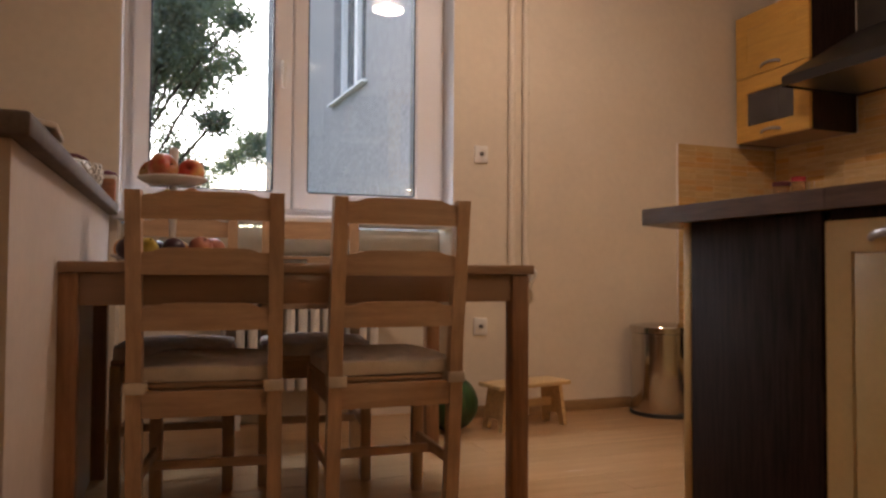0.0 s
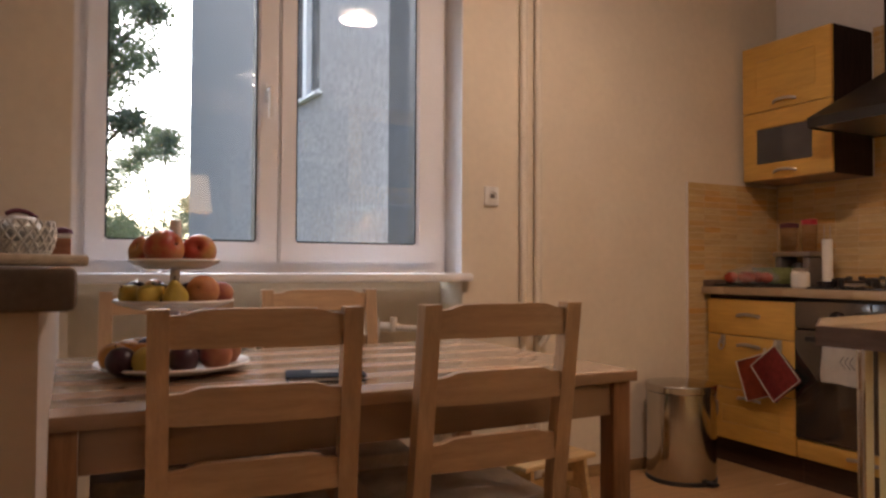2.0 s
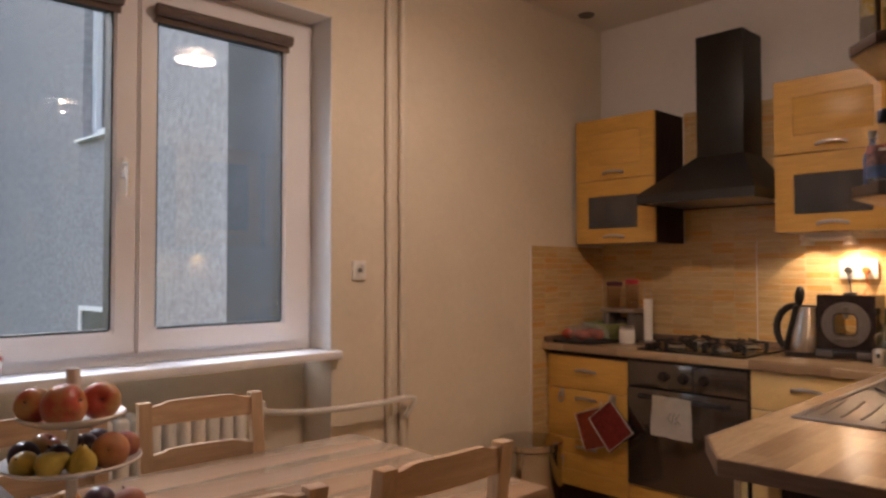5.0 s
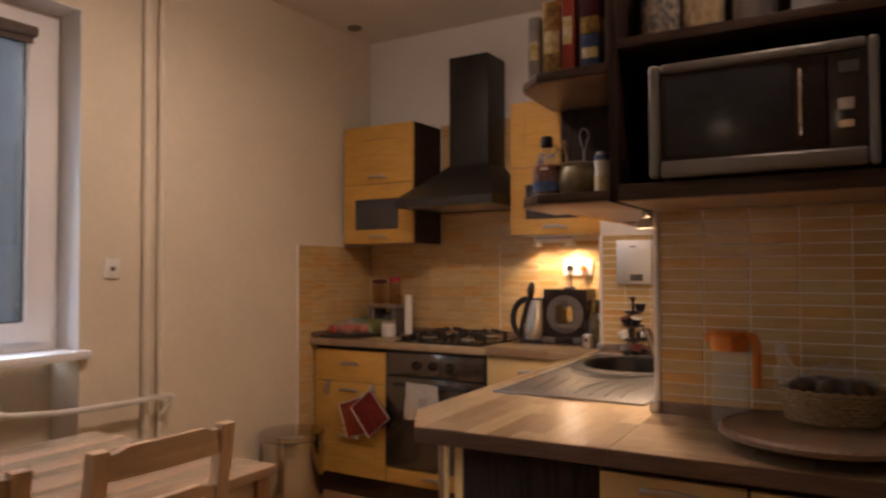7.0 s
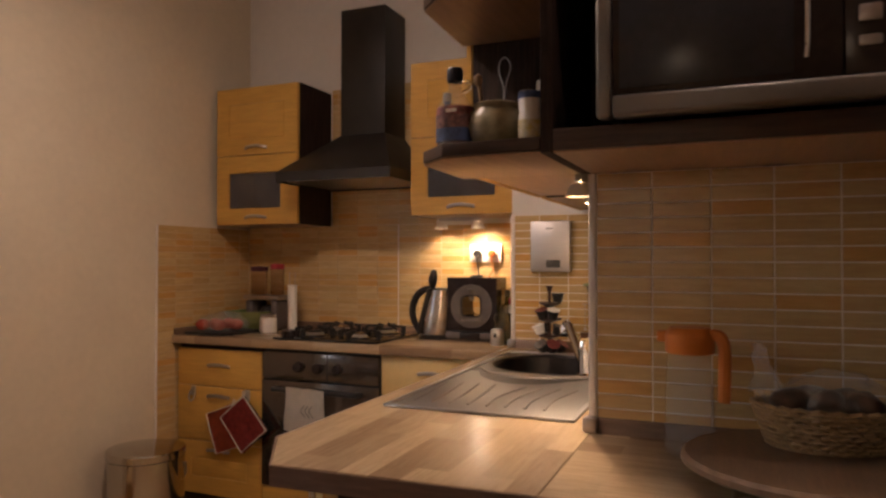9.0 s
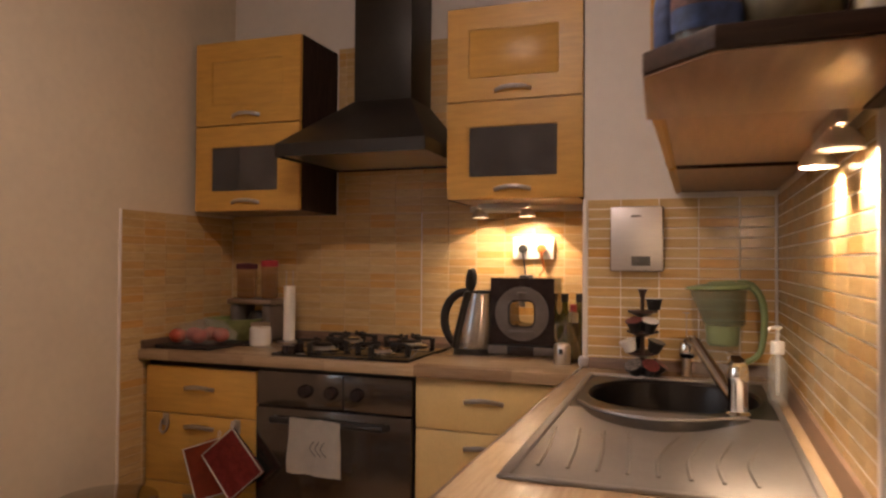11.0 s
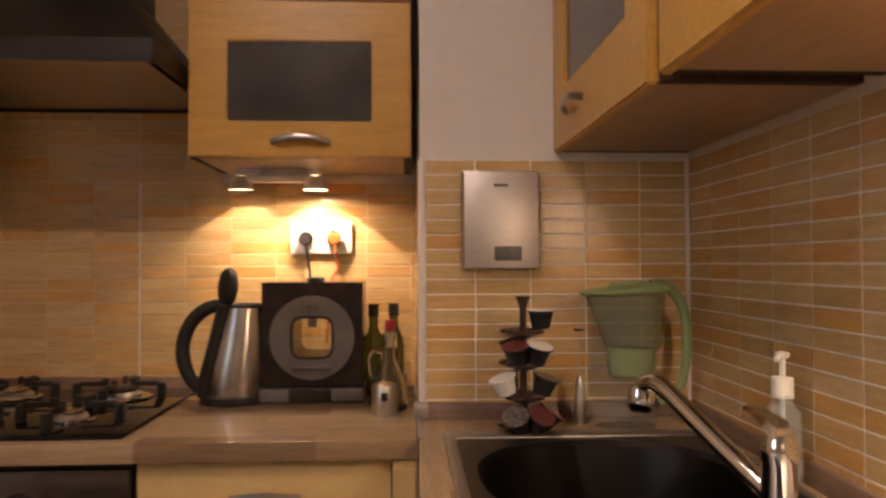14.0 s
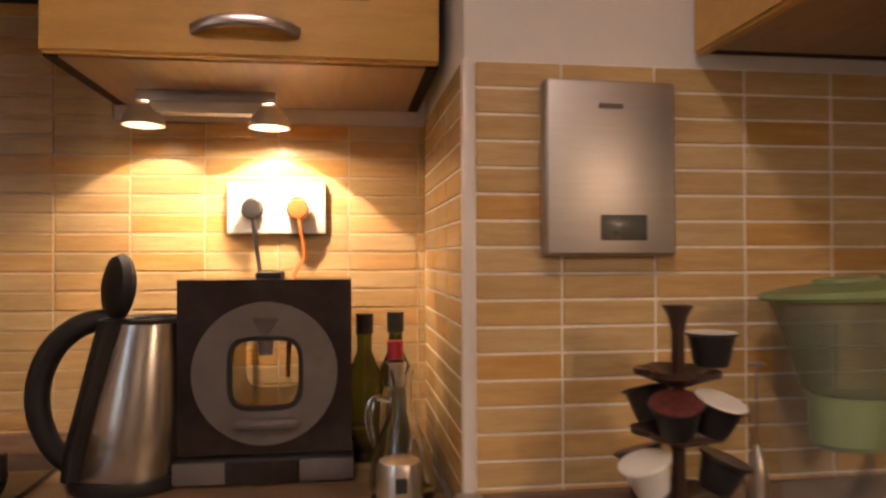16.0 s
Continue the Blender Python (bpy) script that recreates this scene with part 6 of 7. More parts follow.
# ---- hob burners, oven fittings, cloths ----
for i, (x, y, r) in enumerate(((2.80, 2.50, 0.036), (2.78, 2.25, 0.028), (3.03, 2.25, 0.042), (3.04, 2.50, 0.036))):
    bu = part("burner", lathe(bmesh.new(), [(0, 0.0), (r * 1.2, 0.0), (r * 1.2, 0.010), (r, 0.016), (0, 0.016)], (x, y, CT + 0.0102), 24), "steel", hb, "steel burner ring", w=True)
    part("cap", lathe(bmesh.new(), [(0, 0.0165), (r * 0.9, 0.0165), (r * 0.9, 0.022), (r * 0.7, 0.025), (0, 0.025)], (x, y, CT + 0.0102), 24), "chrome" if i % 2 else "black_metal", bu, w=True)
    part("ring", lathe(bmesh.new(), [(r * 1.25, 0.0), (r * 1.7, 0.0), (r * 1.72, 0.004), (r * 1.5, 0.007), (r * 1.25, 0.006)], (x, y, CT + 0.0102), 28), "chrome", bu, "polished burner dish", w=True)
    for k in range(4):
        a = k * math.pi / 2 + 0.0
        b = bmesh.new()
        bx(b, 0.088, 0.106, -0.009, 0.009, 0.0, 0.036, 0.003)
        prism(b, [(0.026, -0.004), (0.092, -0.006), (0.092, 0.006), (0.026, 0.004)], 0.028, 0.040, 0.002)
        bx(b, 0.026, 0.040, -0.004, 0.004, 0.034, 0.047, 0.001)
        bmesh.ops.rotate(b, verts=b.verts, matrix=Matrix.Rotation(a, 3, "Z"))
        bmesh.ops.translate(b, verts=b.verts, vec=(x, y, CT + 0.0103))
        part("pan_support", b, "black_metal", hb, "black cast pan support", w=True)
for y in (2.575, 2.60):
    for x in (2.70, 2.76):
        part("knob", cyl(bmesh.new(), (x, y, CT + 0.0102), (x, y, CT + 0.034), 0.013), "black_gloss", hb, w=True)
for y in (2.486, 2.385, 2.284):
    kb = part("knob", lathe(bmesh.new(), [(0, 0), (0.024, 0), (0.022, 0.016), (0.019, 0.022), (0, 0.023)], seg=20), "black_gloss", ov, "black oven knob")
    kb.matrix_basis = Matrix.Translation((FX - 0.0065 - 2.9, y - 2.384, 0.759 - 0.214)) @ Matrix.Rotation(radians(-90), 4, "Y")
part("trim_strip", box(FX - 0.0075, FX - 0.006, 2.335, 2.341, 0.702, 0.820), "black_metal", ov, w=True)
part("handle", tube(bmesh.new(), [(FX - 0.008, 2.60, 0.658), (FX - 0.045, 2.60, 0.66), (FX - 0.045, 2.17, 0.66), (FX - 0.008, 2.17, 0.658)], 0.0115, 10), "black_matt", ov, "black bar handle", w=True)


def hang_cloth(name, at, w, h, material, label, category, fold=0.010, tilt=0.0, seed=0):
    """A limp cloth in a plane facing west; at is its upper middle."""
    b = bmesh.new()
    nx, nz = 14, 12
    g = []
    for j in range(nz + 1):
        row = []
        for i in range(nx + 1):
            u, v = i / nx - 0.5, j / nz
            y = u * w * (1 + 0.06 * v) + 0.006 * noise.noise((u * 3, v * 2, seed))
            z = -v * h - 0.02 * h * abs(u) + 0.01 * noise.noise((u * 2, v * 3, seed + 5))
            x = fold * noise.noise((u * 5, v * 1.6, seed + 9)) * (0.4 + v)
            yy = y * math.cos(tilt) - z * math.sin(tilt)
            zz = y * math.sin(tilt) + z * math.cos(tilt)
            row.append(b.verts.new((x, yy, zz)))
        g.append(row)
    for r0, r1 in zip(g, g[1:]):
        for i in range(nx):
            b.faces.new((r0[i], r0[i + 1], r1[i + 1], r1[i]))
    geom = bmesh.ops.solidify(b, geom=b.faces[:], thickness=0.004)
    t = thing(name, at, 0, label, category)
    part("cloth", b, material, t)
    return t


tw = hang_cloth("tea_towel", (FX - 0.063, 2.416, 0.676), 0.198, 0.19, "cloth_white", "white tea towel with grey script hung on the oven handle", "towel", 0.012, 0.03, 1)
for k in range(3):
    part("print", tube(bmesh.new(), curve_pts([(-0.013, -0.005 - 0.02 * k, -0.07), (-0.013, 0.01 - 0.02 * k, -0.095), (-0.013, -0.012 - 0.02 * k, -0.12)]), 0.0022, 6), "ink", tw, "grey script print")
hk = []
for y in (3.088, 2.77):
    k = thing("drawer_hook", (FX, y, 0.60), label="grey metal over-drawer hook", category="hook", group="drawer hooks")
    part("strap", box(-0.004, -0.0005, -0.014, 0.014, -0.01, 0.036, 0.002), "metal", k)
    part("loop", tube(bmesh.new(), curve_pts([(-0.006, -0.014, 0.012), (-0.016, -0.014, -0.02), (-0.018, 0.0, -0.034), (-0.016, 0.014, -0.02), (-0.006, 0.014, 0.012)]), 0.0045), "metal", k)
HW, HH = 0.168, 0.195
for k, (dx, at_y, at_z, tl, m, lab) in enumerate(((-0.024, 2.832, 0.556, -0.74, "black_cloth", "black quilted pot holder hanging behind the red ones"), (-0.036, 2.898, 0.548, -0.34, "cloth_orange", "orange red quilted pot holder with pale edge"), (-0.050, 2.819, 0.566, -0.70, "cloth_red", "dark red pot holder hanging by its corner"))):
    p = hang_cloth("pot_holder", (FX + dx, at_y, at_z), HW, HH, m, lab, "pot holder", 0.006, tl, 4 + k)
    tagged(p, group="pot holders")
    c, s = math.cos(tl), math.sin(tl)
    u = HW / 2
    pts = [(-u, -0.003), (u, -0.003), (u * 1.05, -HH + 0.002), (-u * 1.05, -HH + 0.002), (-u, -0.003)]
    part("binding", tube(bmesh.new(), [(-0.005, y * c - z * s, y * s + z * c) for y, z in pts], 0.0032, 6), "black_cloth" if k == 0 else "cloth_trim", p, "edge binding")
    y, z = -u * c, -u * s
    part("loop", tube(bmesh.new(), curve_pts([(-0.004, y, z), (-0.002, y - 0.006, z + 0.016), (0.0, y + 0.004, z + 0.02), (-0.003, y + 0.006, z)]), 0.002, 6), "cloth_trim", p, "hanging loop")

# ---- worktop corner by the window wall ----
vt = thing("vegetable_tray", (2.80, 3.02, CT), label="dark tray of wrapped tomatoes on the worktop", category="tray")
part("tray", prism(bmesh.new(), [(-0.13, -0.10), (0.12, -0.13), (0.14, 0.10), (-0.12, 0.15)], 0.001, 0.014, 0.004), "black_matt", vt)
for i, (dx, dy) in enumerate(((-0.05, 0.0), (0.02, -0.05), (0.0, 0.06), (-0.06, 0.09), (0.05, 0.02))):
    b = bmesh.new()
    bmesh.ops.create_icosphere(b, subdivisions=3, radius=0.034)
    bmesh.ops.scale(b, vec=(1, 1, 0.85), verts=b.verts)
    solo("tomato", b, "tomato", "red tomato under clear film on the tray", "tomato", "tomatoes on the tray", at=(2.80 + dx, 3.02 + dy, CT + 0.0445))
b = bmesh.new()
bmesh.ops.create_icosphere(b, subdivisions=4, radius=0.1)
for v in b.verts:
    v.co *= 1 + 0.25 * noise.noise(v.co * 16)
    v.co.z = max(v.co.z * 0.62, -0.03)
bmesh.ops.scale(b, vec=(0.95, 1.2, 1), verts=b.verts)
solo("plastic_wrap", b, "film", "crumpled clear film over the tomatoes", "film", at=(2.80, 3.03, CT + 0.047))
sb = thing("salad_bowl", (3.03, 3.055, CT), label="green patterned bowl covered with film", category="bowl")
part("bowl", lathe(bmesh.new(), [(0, 0), (0.07, 0), (0.08, 0.008), (0.125, 0.085), (0.13, 0.095), (0.122, 0.095), (0.075, 0.014), (0, 0.01)], seg=40), "salad_bowl", sb)
wj = thing("white_jar", (2.92, 2.853, CT), label="squat white jar with a pale lid", category="jar")
part("body", lathe(bmesh.new(), [(0, 0), (0.040, 0), (0.043, 0.006), (0.043, 0.068), (0.036, 0.077), (0, 0.077)]), "ceramic", wj)
part("lid", lathe(bmesh.new(), [(0.038, 0.078), (0.039, 0.090), (0, 0.093)]), "steel", wj, "metal lid")
pk = thing("paper_towel_holder", (3.05, 2.80, CT), label="kitchen paper roll on an upright wire holder", category="paper towel holder")
part("foot", lathe(bmesh.new(), [(0, 0), (0.05, 0), (0.05, 0.005), (0, 0.006)]), "metal", pk)
part("roll", lathe(bmesh.new(), [(0.008, 0.008), (0.024, 0.008), (0.024, 0.235), (0.008, 0.235), (0.008, 0.008)], seg=24), "paper", pk, "white paper roll")
part("wire", tube(bmesh.new(), [(0, -0.016, 0.005), (0, -0.016, 0.30)], 0.002, 6), "metal", pk)
part("wire", tube(bmesh.new(), [(0, 0.016, 0.005), (0, 0.016, 0.30)], 0.002, 6), "metal", pk)
fp = thing("food_processor", (3.10, 2.985, CT), label="grey food processor stand with two clear cups and red lids", category="food processor")
part("housing", box(-0.07, 0.07, -0.10, -0.06, 0.0, 0.152, 0.012, 3), "grey_plastic", fp)
part("housing", box(-0.07, 0.07, 0.06, 0.10, 0.0, 0.152, 0.012, 3), "grey_plastic", fp)
part("shelf", box(-0.075, 0.075, -0.11, 0.11, 0.153, 0.176, 0.006), "metal", fp, "grey shelf")
part("motor", lathe(bmesh.new(), [(0, 0.0), (0.05, 0.0), (0.052, 0.08), (0.03, 0.12), (0, 0.125)], seg=24), "black_matt", fp)
for y, r, h, lab in ((0.06, 0.042, 0.135, "dark red lid"), (-0.055, 0.034, 0.15, "pink red lid")):
    cu = part("cup", lathe(bmesh.new(), [(0, 0.177), (r * 0.85, 0.177), (r, 0.186), (r * 1.05, 0.196 + h * 0.78), (0, 0.196 + h * 0.78)], (0, y, 0), 24), "smoke_plastic", fp, "brownish clear cup")
    part("lid", lathe(bmesh.new(), [(0, 0.197 + h * 0.78), (r * 1.1, 0.197 + h * 0.78), (r * 1.1, 0.19 + h), (0, 0.196 + h)], (0, y, 0), 24), "jar_red" if y < 0 else "burgundy", cu, lab)

# ---- bin, stool, watermelon ----
bn = thing("pedal_bin", (2.28, 3.005, 0), label="polished steel pedal bin by the cream wall", category="bin")
part("body", lathe(bmesh.new(), [(0, 0.02), (0.154, 0.02), (0.155, 0.40), (0, 0.40)], seg=56), "bin_steel", bn)
part("base", lathe(bmesh.new(), [(0, 0.0), (0.157, 0.0), (0.158, 0.016), (0.155, 0.02), (0, 0.02)], seg=56), "black_matt", bn, "black plastic base")
part("lid", lathe(bmesh.new(), [(0, 0.404), (0.158, 0.404), (0.160, 0.432), (0.157, 0.437), (0.148, 0.438), (0.10, 0.445), (0, 0.449)], seg=56), "bin_steel", bn, "domed steel lid")
part("pedal", box(-0.012, 0.028, -0.195, -0.15, 0.008, 0.02, 0.004), "black_matt", bn, "black pedal")
part("carry_handle", tube(bmesh.new(), [(0.160 * math.cos(a), 0.160 * math.sin(a), 0.37 - 0.12 * math.sin(math.pi * (i / 12))) for i, a in enumerate([radians(-60 + 10 * k) for k in range(13)])], 0.004, 6), "metal", bn, "thin wire handle")
st = thing("step_stool", (1.49, 2.955, 0), rz=10, label="small pale wooden step stool", category="stool")
part("top", box(-0.20, 0.20, -0.085, 0.085, 0.185, 0.204, 0.004), "birch", st)
for s in (-1, 1):
    b = bmesh.new()
    pts = [(-0.08, 0), (-0.045, 0), (-0.035, 0.05), (0.035, 0.05), (0.045, 0), (0.08, 0), (0.068, 0.184), (-0.068, 0.184)]
    x = s * 0.15
    f0 = [b.verts.new((x + s * 0.02 * (1 - z / 0.184) - 0.009, y, z)) for y, z in pts]
    f1 = [b.verts.new((x + s * 0.02 * (1 - z / 0.184) + 0.009, y, z)) for y, z in pts]
    b.faces.new(f0)
    b.faces.new(f1[::-1])
    ring_between(b, f0, f1)
    part("side", b, "birch", st)
part("stretcher", box(-0.145, 0.145, -0.009, 0.009, 0.085, 0.12, 0.003), "birch", st)
b = bmesh.new()
bmesh.ops.create_icosphere(b, subdivisions=4, radius=0.125)
bmesh.ops.scale(b, vec=(1.0, 1.12, 0.98), verts=b.verts)
solo("watermelon", b, "melon", "dark green watermelon lying on the floor", "watermelon", at=(1.13, 2.98, 0.1222))

# ---- table things ----
TZ0 = TZ
fs = thing("fruit_stand", (-0.02, 2.33, TZ0), label="three-tier white china fruit stand", category="fruit stand")
part("post", lathe(bmesh.new(), [(0.010, 0.012), (0.013, 0.03), (0.009, 0.08), (0.013, 0.145), (0.009, 0.19), (0.012, 0.236), (0.011, 0.28), (0.014, 0.335), (0.013, 0.352), (0, 0.354)], seg=18), "ceramic", fs, "white china post")
for z, r in ((0.0, 0.172), (0.143, 0.134), (0.236, 0.102)):
    part("plate", lathe(bmesh.new(), [(0, z + 0.001), (r * 0.6, z + 0.001), (r * 0.92, z + 0.014), (r, z + 0.021), (r * 0.99, z + 0.025), (r * 0.9, z + 0.019), (r * 0.58, z + 0.008), (0, z + 0.008)], seg=48), "ceramic", fs)


def fruit(kind, x, y, z, r, seed):
    rg = random.Random(seed)
    t = thing(kind, (x, y, z), rg.uniform(0, 360), {"apple": "red and yellow apple", "peach": "red peach", "plum": "dark purple plum", "pear": "yellow pear", "apricot": "orange apricot"}[kind] + " on the fruit stand", kind, "fruit on the stand")
    if kind == "pear":
        prof = [(0, -0.9), (0.5, -0.85), (0.9, -0.45), (0.98, -0.1), (0.8, 0.4), (0.48, 0.85), (0.32, 1.2), (0.1, 1.36), (0, 1.36)]
    elif kind == "apple":
        prof = [(0, -0.78), (0.3, -0.9), (0.7, -0.7), (0.98, -0.15), (1.0, 0.2), (0.82, 0.66), (0.45, 0.88), (0.15, 0.78), (0, 0.66)]
    else:
        prof = [(0, -0.98), (0.45, -0.9), (0.85, -0.52), (1, 0), (0.87, 0.5), (0.5, 0.87), (0.15, 0.94), (0, 0.88)]
    P = curve_pts([(u, 0, v) for u, v in prof], 3)
    b = lathe(bmesh.new(), [(max(0, p.x) * r if 0 < i < len(P) - 1 else 0, p.z * r) for i, p in enumerate(P)], seg=20)
    m = Matrix.Rotation(radians(rg.uniform(20, 80)), 3, "X")
    bmesh.ops.rotate(b, verts=b.verts, matrix=m)
    part("flesh", b, {"apple": "apple", "peach": "peach", "plum": "plum", "pear": "pear", "apricot": "orange_fruit"}[kind], t)
    top = prof[-1][1] * r
    b = tube(bmesh.new(), [(0, 0, top - 0.002), (0.002, 0, top + 0.010)], 0.0016, 6)
    bmesh.ops.rotate(b, verts=b.verts, matrix=m)
    part("stem", b, "stem", t, "thin brown stem")


FX0, FY0_ = -0.02, 2.33
TIERS = (
    (0.244, 0.92, (("apple", -0.062, 0.036, 0.036), ("apple", -0.030, -0.042, 0.043), ("apple", 0.052, -0.010, 0.039))),
    (0.152, 0.95, (("pear", -0.098, -0.035, 0.028), ("pear", -0.062, -0.075, 0.028), ("pear", -0.010, -0.092, 0.029), ("peach", 0.052, -0.070, 0.037), ("peach", 0.103, -0.012, 0.029),
                   ("plum", -0.082, 0.028, 0.030), ("plum", -0.034, -0.022, 0.027), ("plum", 0.036, 0.036, 0.028), ("apple", -0.036, 0.062, 0.031), ("plum", 0.075, 0.075, 0.027))),
    (0.010, 0.95, (("apricot", -0.128, -0.030, 0.033), ("apricot", -0.072, -0.050, 0.033), ("plum", -0.118, -0.098, 0.032), ("pear", -0.066, -0.122, 0.034), ("plum", 0.005, -0.115, 0.033),
                   ("apricot", -0.095, 0.050, 0.033), ("apricot", 0.020, 0.105, 0.033), ("plum", 0.080, 0.080, 0.034), ("peach", 0.120, 0.010, 0.036), ("peach", 0.080, -0.085, 0.036), ("plum", -0.045, 0.105, 0.032))),
)
for n_, (z, k, row) in enumerate(TIERS):
    for i, (kind, dx, dy, r) in enumerate(row):
        fruit(kind, FX0 + dx, FY0_ + dy, TZ0 + z + r * k, r, 20 * n_ + i)
nb = thing("notebook", (0.262, 2.075, TZ0), rz=-14, label="dark blue notebook lying on the table", category="notebook")
part("cover", box(-0.085, 0.085, -0.058, 0.058, 0.0005, 0.003, 0.001), "notebook", nb)
part("page_block", box(-0.078, 0.078, -0.051, 0.051, 0.0031, 0.0095), "paper", nb, "white pages")
part("cover", box(-0.085, 0.085, -0.058, 0.058, 0.0096, 0.0125, 0.001), "notebook", nb)
# grey rectangle painted for the pale reflection on the cover
part("label", box(-0.03, 0.03, 0.0, 0.035, 0.0126, 0.0131), "ink", nb, "dull grey patch for the cover's reflection")

# ---- low wall and sill things ----
bd = thing("serving_board", (-0.412, 1.592, 0.9625), rz=-18, label="pale wooden board overhanging the stone top", category="board")
part("board", prism(bmesh.new(), [(-0.20, -0.15), (0.16, -0.16), (0.21, -0.02), (0.15, 0.13), (-0.2, 0.15)], 0.0, 0.013, 0.004), "pale_board", bd)
lb = thing("lattice_basket", (-0.37, 2.96, 0.9625), label="cream woven lattice basket with a burgundy cloth", category="basket")
for k in range(20):
    a = 2 * math.pi * k / 20
    for s in (1, -1):
        pts = []
        for i in range(6):
            u = i / 5
            t = a + s * u * 0.9
            r = 0.065 + 0.03 * math.sin(u * 2.2)
            pts.append((r * math.cos(t), r * math.sin(t), 0.004 + 0.125 * u))
        part("strand", tube(bmesh.new(), pts, 0.0042, 5), "lace", lb)
b = bmesh.new()
bmesh.ops.create_icosphere(b, subdivisions=3, radius=0.07)
for v in b.verts:
    v.co *= 1 + 0.3 * noise.noise(v.co * 22)
    v.co.z = v.co.z * 0.5
bmesh.ops.translate(b, verts=b.verts, vec=(0, 0, 0.11))
part("lining", b, "lace", lb, "cream lining")
b = tube(bmesh.new(), curve_pts([(-0.03, -0.03, 0.148), (-0.01, -0.02, 0.158), (0.02, -0.01, 0.155), (0.045, 0.0, 0.14)]), 0.007, 8)
part("cloth", b, "burgundy", lb, "burgundy ribbon")
tj = thing("terracotta_pot", (-0.262, 3.03, 0.9625), label="small terracotta pot with a burgundy top", category="pot")
part("pot", box(-0.028, 0.028, -0.028, 0.028, 0, 0.085, 0.006), "brick_red", tj)
part("rim", box(-0.030, 0.030, -0.030, 0.030, 0.0855, 0.098, 0.003), "lace", tj, "cream rim")
part("top", lathe(bmesh.new(), [(0.026, 0.0985), (0.022, 0.112), (0.0, 0.12)], seg=14, sx=1.3), "burgundy", tj, "burgundy top")
mg = thing("mug", (0.016, 3.262, 0.94), label="white mug printed with red hearts", category="mug")
part("body", lathe(bmesh.new(), [(0, 0), (0.03, 0), (0.033, 0.005), (0.041, 0.085), (0.038, 0.085), (0.031, 0.008), (0, 0.006)], seg=28), "ceramic", mg)
part("handle", tube(bmesh.new(), curve_pts([(-0.036, 0, 0.07), (-0.058, 0, 0.068), (-0.060, 0, 0.035), (-0.034, 0, 0.02)]), 0.005), "ceramic", mg)
for k in range(20):
    a = radians(190 + 18 * k)
    z = 0.064 if k % 2 else 0.03
    r = 0.033 + 0.008 * z / 0.085 + 0.0012
    p = Vector((r * math.cos(a), r * math.sin(a), z))
    b = bmesh.new()
    bmesh.ops.create_icosphere(b, subdivisions=1, radius=0.008 if k % 2 else 0.005)
    bmesh.ops.scale(b, vec=(1, 1, 1.1), verts=b.verts)
    bmesh.ops.translate(b, verts=b.verts, vec=p * 0.995)
    for v in b.verts:
        f = Vector((v.co.x, v.co.y, 0))
        lim = 0.033 + 0.008 * v.co.z / 0.085 + 0.0006
        f = f.normalized() * max(min(f.length, lim + 0.0004), lim - 0.002)
        v.co.x, v.co.y = f.x, f.y
    part("heart", b, "red_print", mg, "red heart print")

# ---- floor lamps of the living area, seen only as reflections ----


def floor_lamp(at, shade_z, m, label):
    f = thing("floor_lamp", at, 0, label, "floor lamp", "floor lamps")
    part("base", lathe(bmesh.new(), [(0, 0), (0.13, 0), (0.13, 0.012), (0.02, 0.025), (0, 0.025)], seg=32), "metal", f)
    part("pole", cyl(bmesh.new(), (0, 0, 0.02), (0, 0, shade_z), 0.011, seg=12), "metal", f)
    part("shade", lathe(bmesh.new(), [(0.165, shade_z - 0.19), (0.125, shade_z + 0.19), (0.122, shade_z + 0.19), (0.162, shade_z - 0.19), (0.165, shade_z - 0.19)], seg=40), m, f, "lit warm cloth shade")


floor_lamp((-2.55, 1.40, 0), 1.72, "lit_shade", "floor lamp with a lit cloth shade")
floor_lamp((0.93, -1.75, 0), 1.73, "lit_shade_dim", "floor lamp with a dimly lit cloth shade")

# ---- outdoors ----
solo("ground", box(-400, 400, 3.62, 400, -1.6, -1.5), "grass", "lawn outside the window", "ground", kind="structure")
nbh = thing("neighbour_house", (2.0, 7.0, -1.5), label="grey stucco side wall of the neighbouring wing", category="house")


def wx(y):
    return 1.95 - 0.08 * y


bm = bmesh.new()
W0, W1, WZ0 = 5.95, 6.93, 2.33
for y0, y1, a, b in ((4.75, W0, -1.5, 7.5), (W1, 10.3, -1.5, 7.5), (W0, W1, -1.5, WZ0), (W0, W1, 3.9, 7.5)):
    prism(bm, [(wx(y0), y0), (wx(y0) + 0.5, y0), (wx(y1) + 0.5, y1), (wx(y1), y1)], a, b)
part("wall", bm, "stucco", nbh, w=True)
# near stretch of the wall, 2 cm proud and darker than the rest
part("pilaster", prism(bmesh.new(), [(wx(3.7) - 0.02, 3.63), (wx(3.7) + 0.5, 3.63), (wx(4.75) + 0.5, 4.749), (wx(4.75) - 0.02, 4.749)], -1.5, 7.5), "stucco_dark", nbh, "darker near stretch of wall", w=True)
part("roof", prism(bmesh.new(), [(wx(4) - 0.3, 3.63), (3.5, 3.63), (3.5, 10.6), (wx(10.3) - 0.3, 10.6)], 7.5, 7.7), "stucco_dark", nbh, w=True)
wo = part("window", prism(bmesh.new(), [(wx(W0) + 0.12, W0), (wx(W0) + 0.16, W0), (wx(W1) + 0.16, W1), (wx(W1) + 0.12, W1)], WZ0, 3.9), "frosted", nbh, "dark window glass", w=True)
bm = bmesh.new()
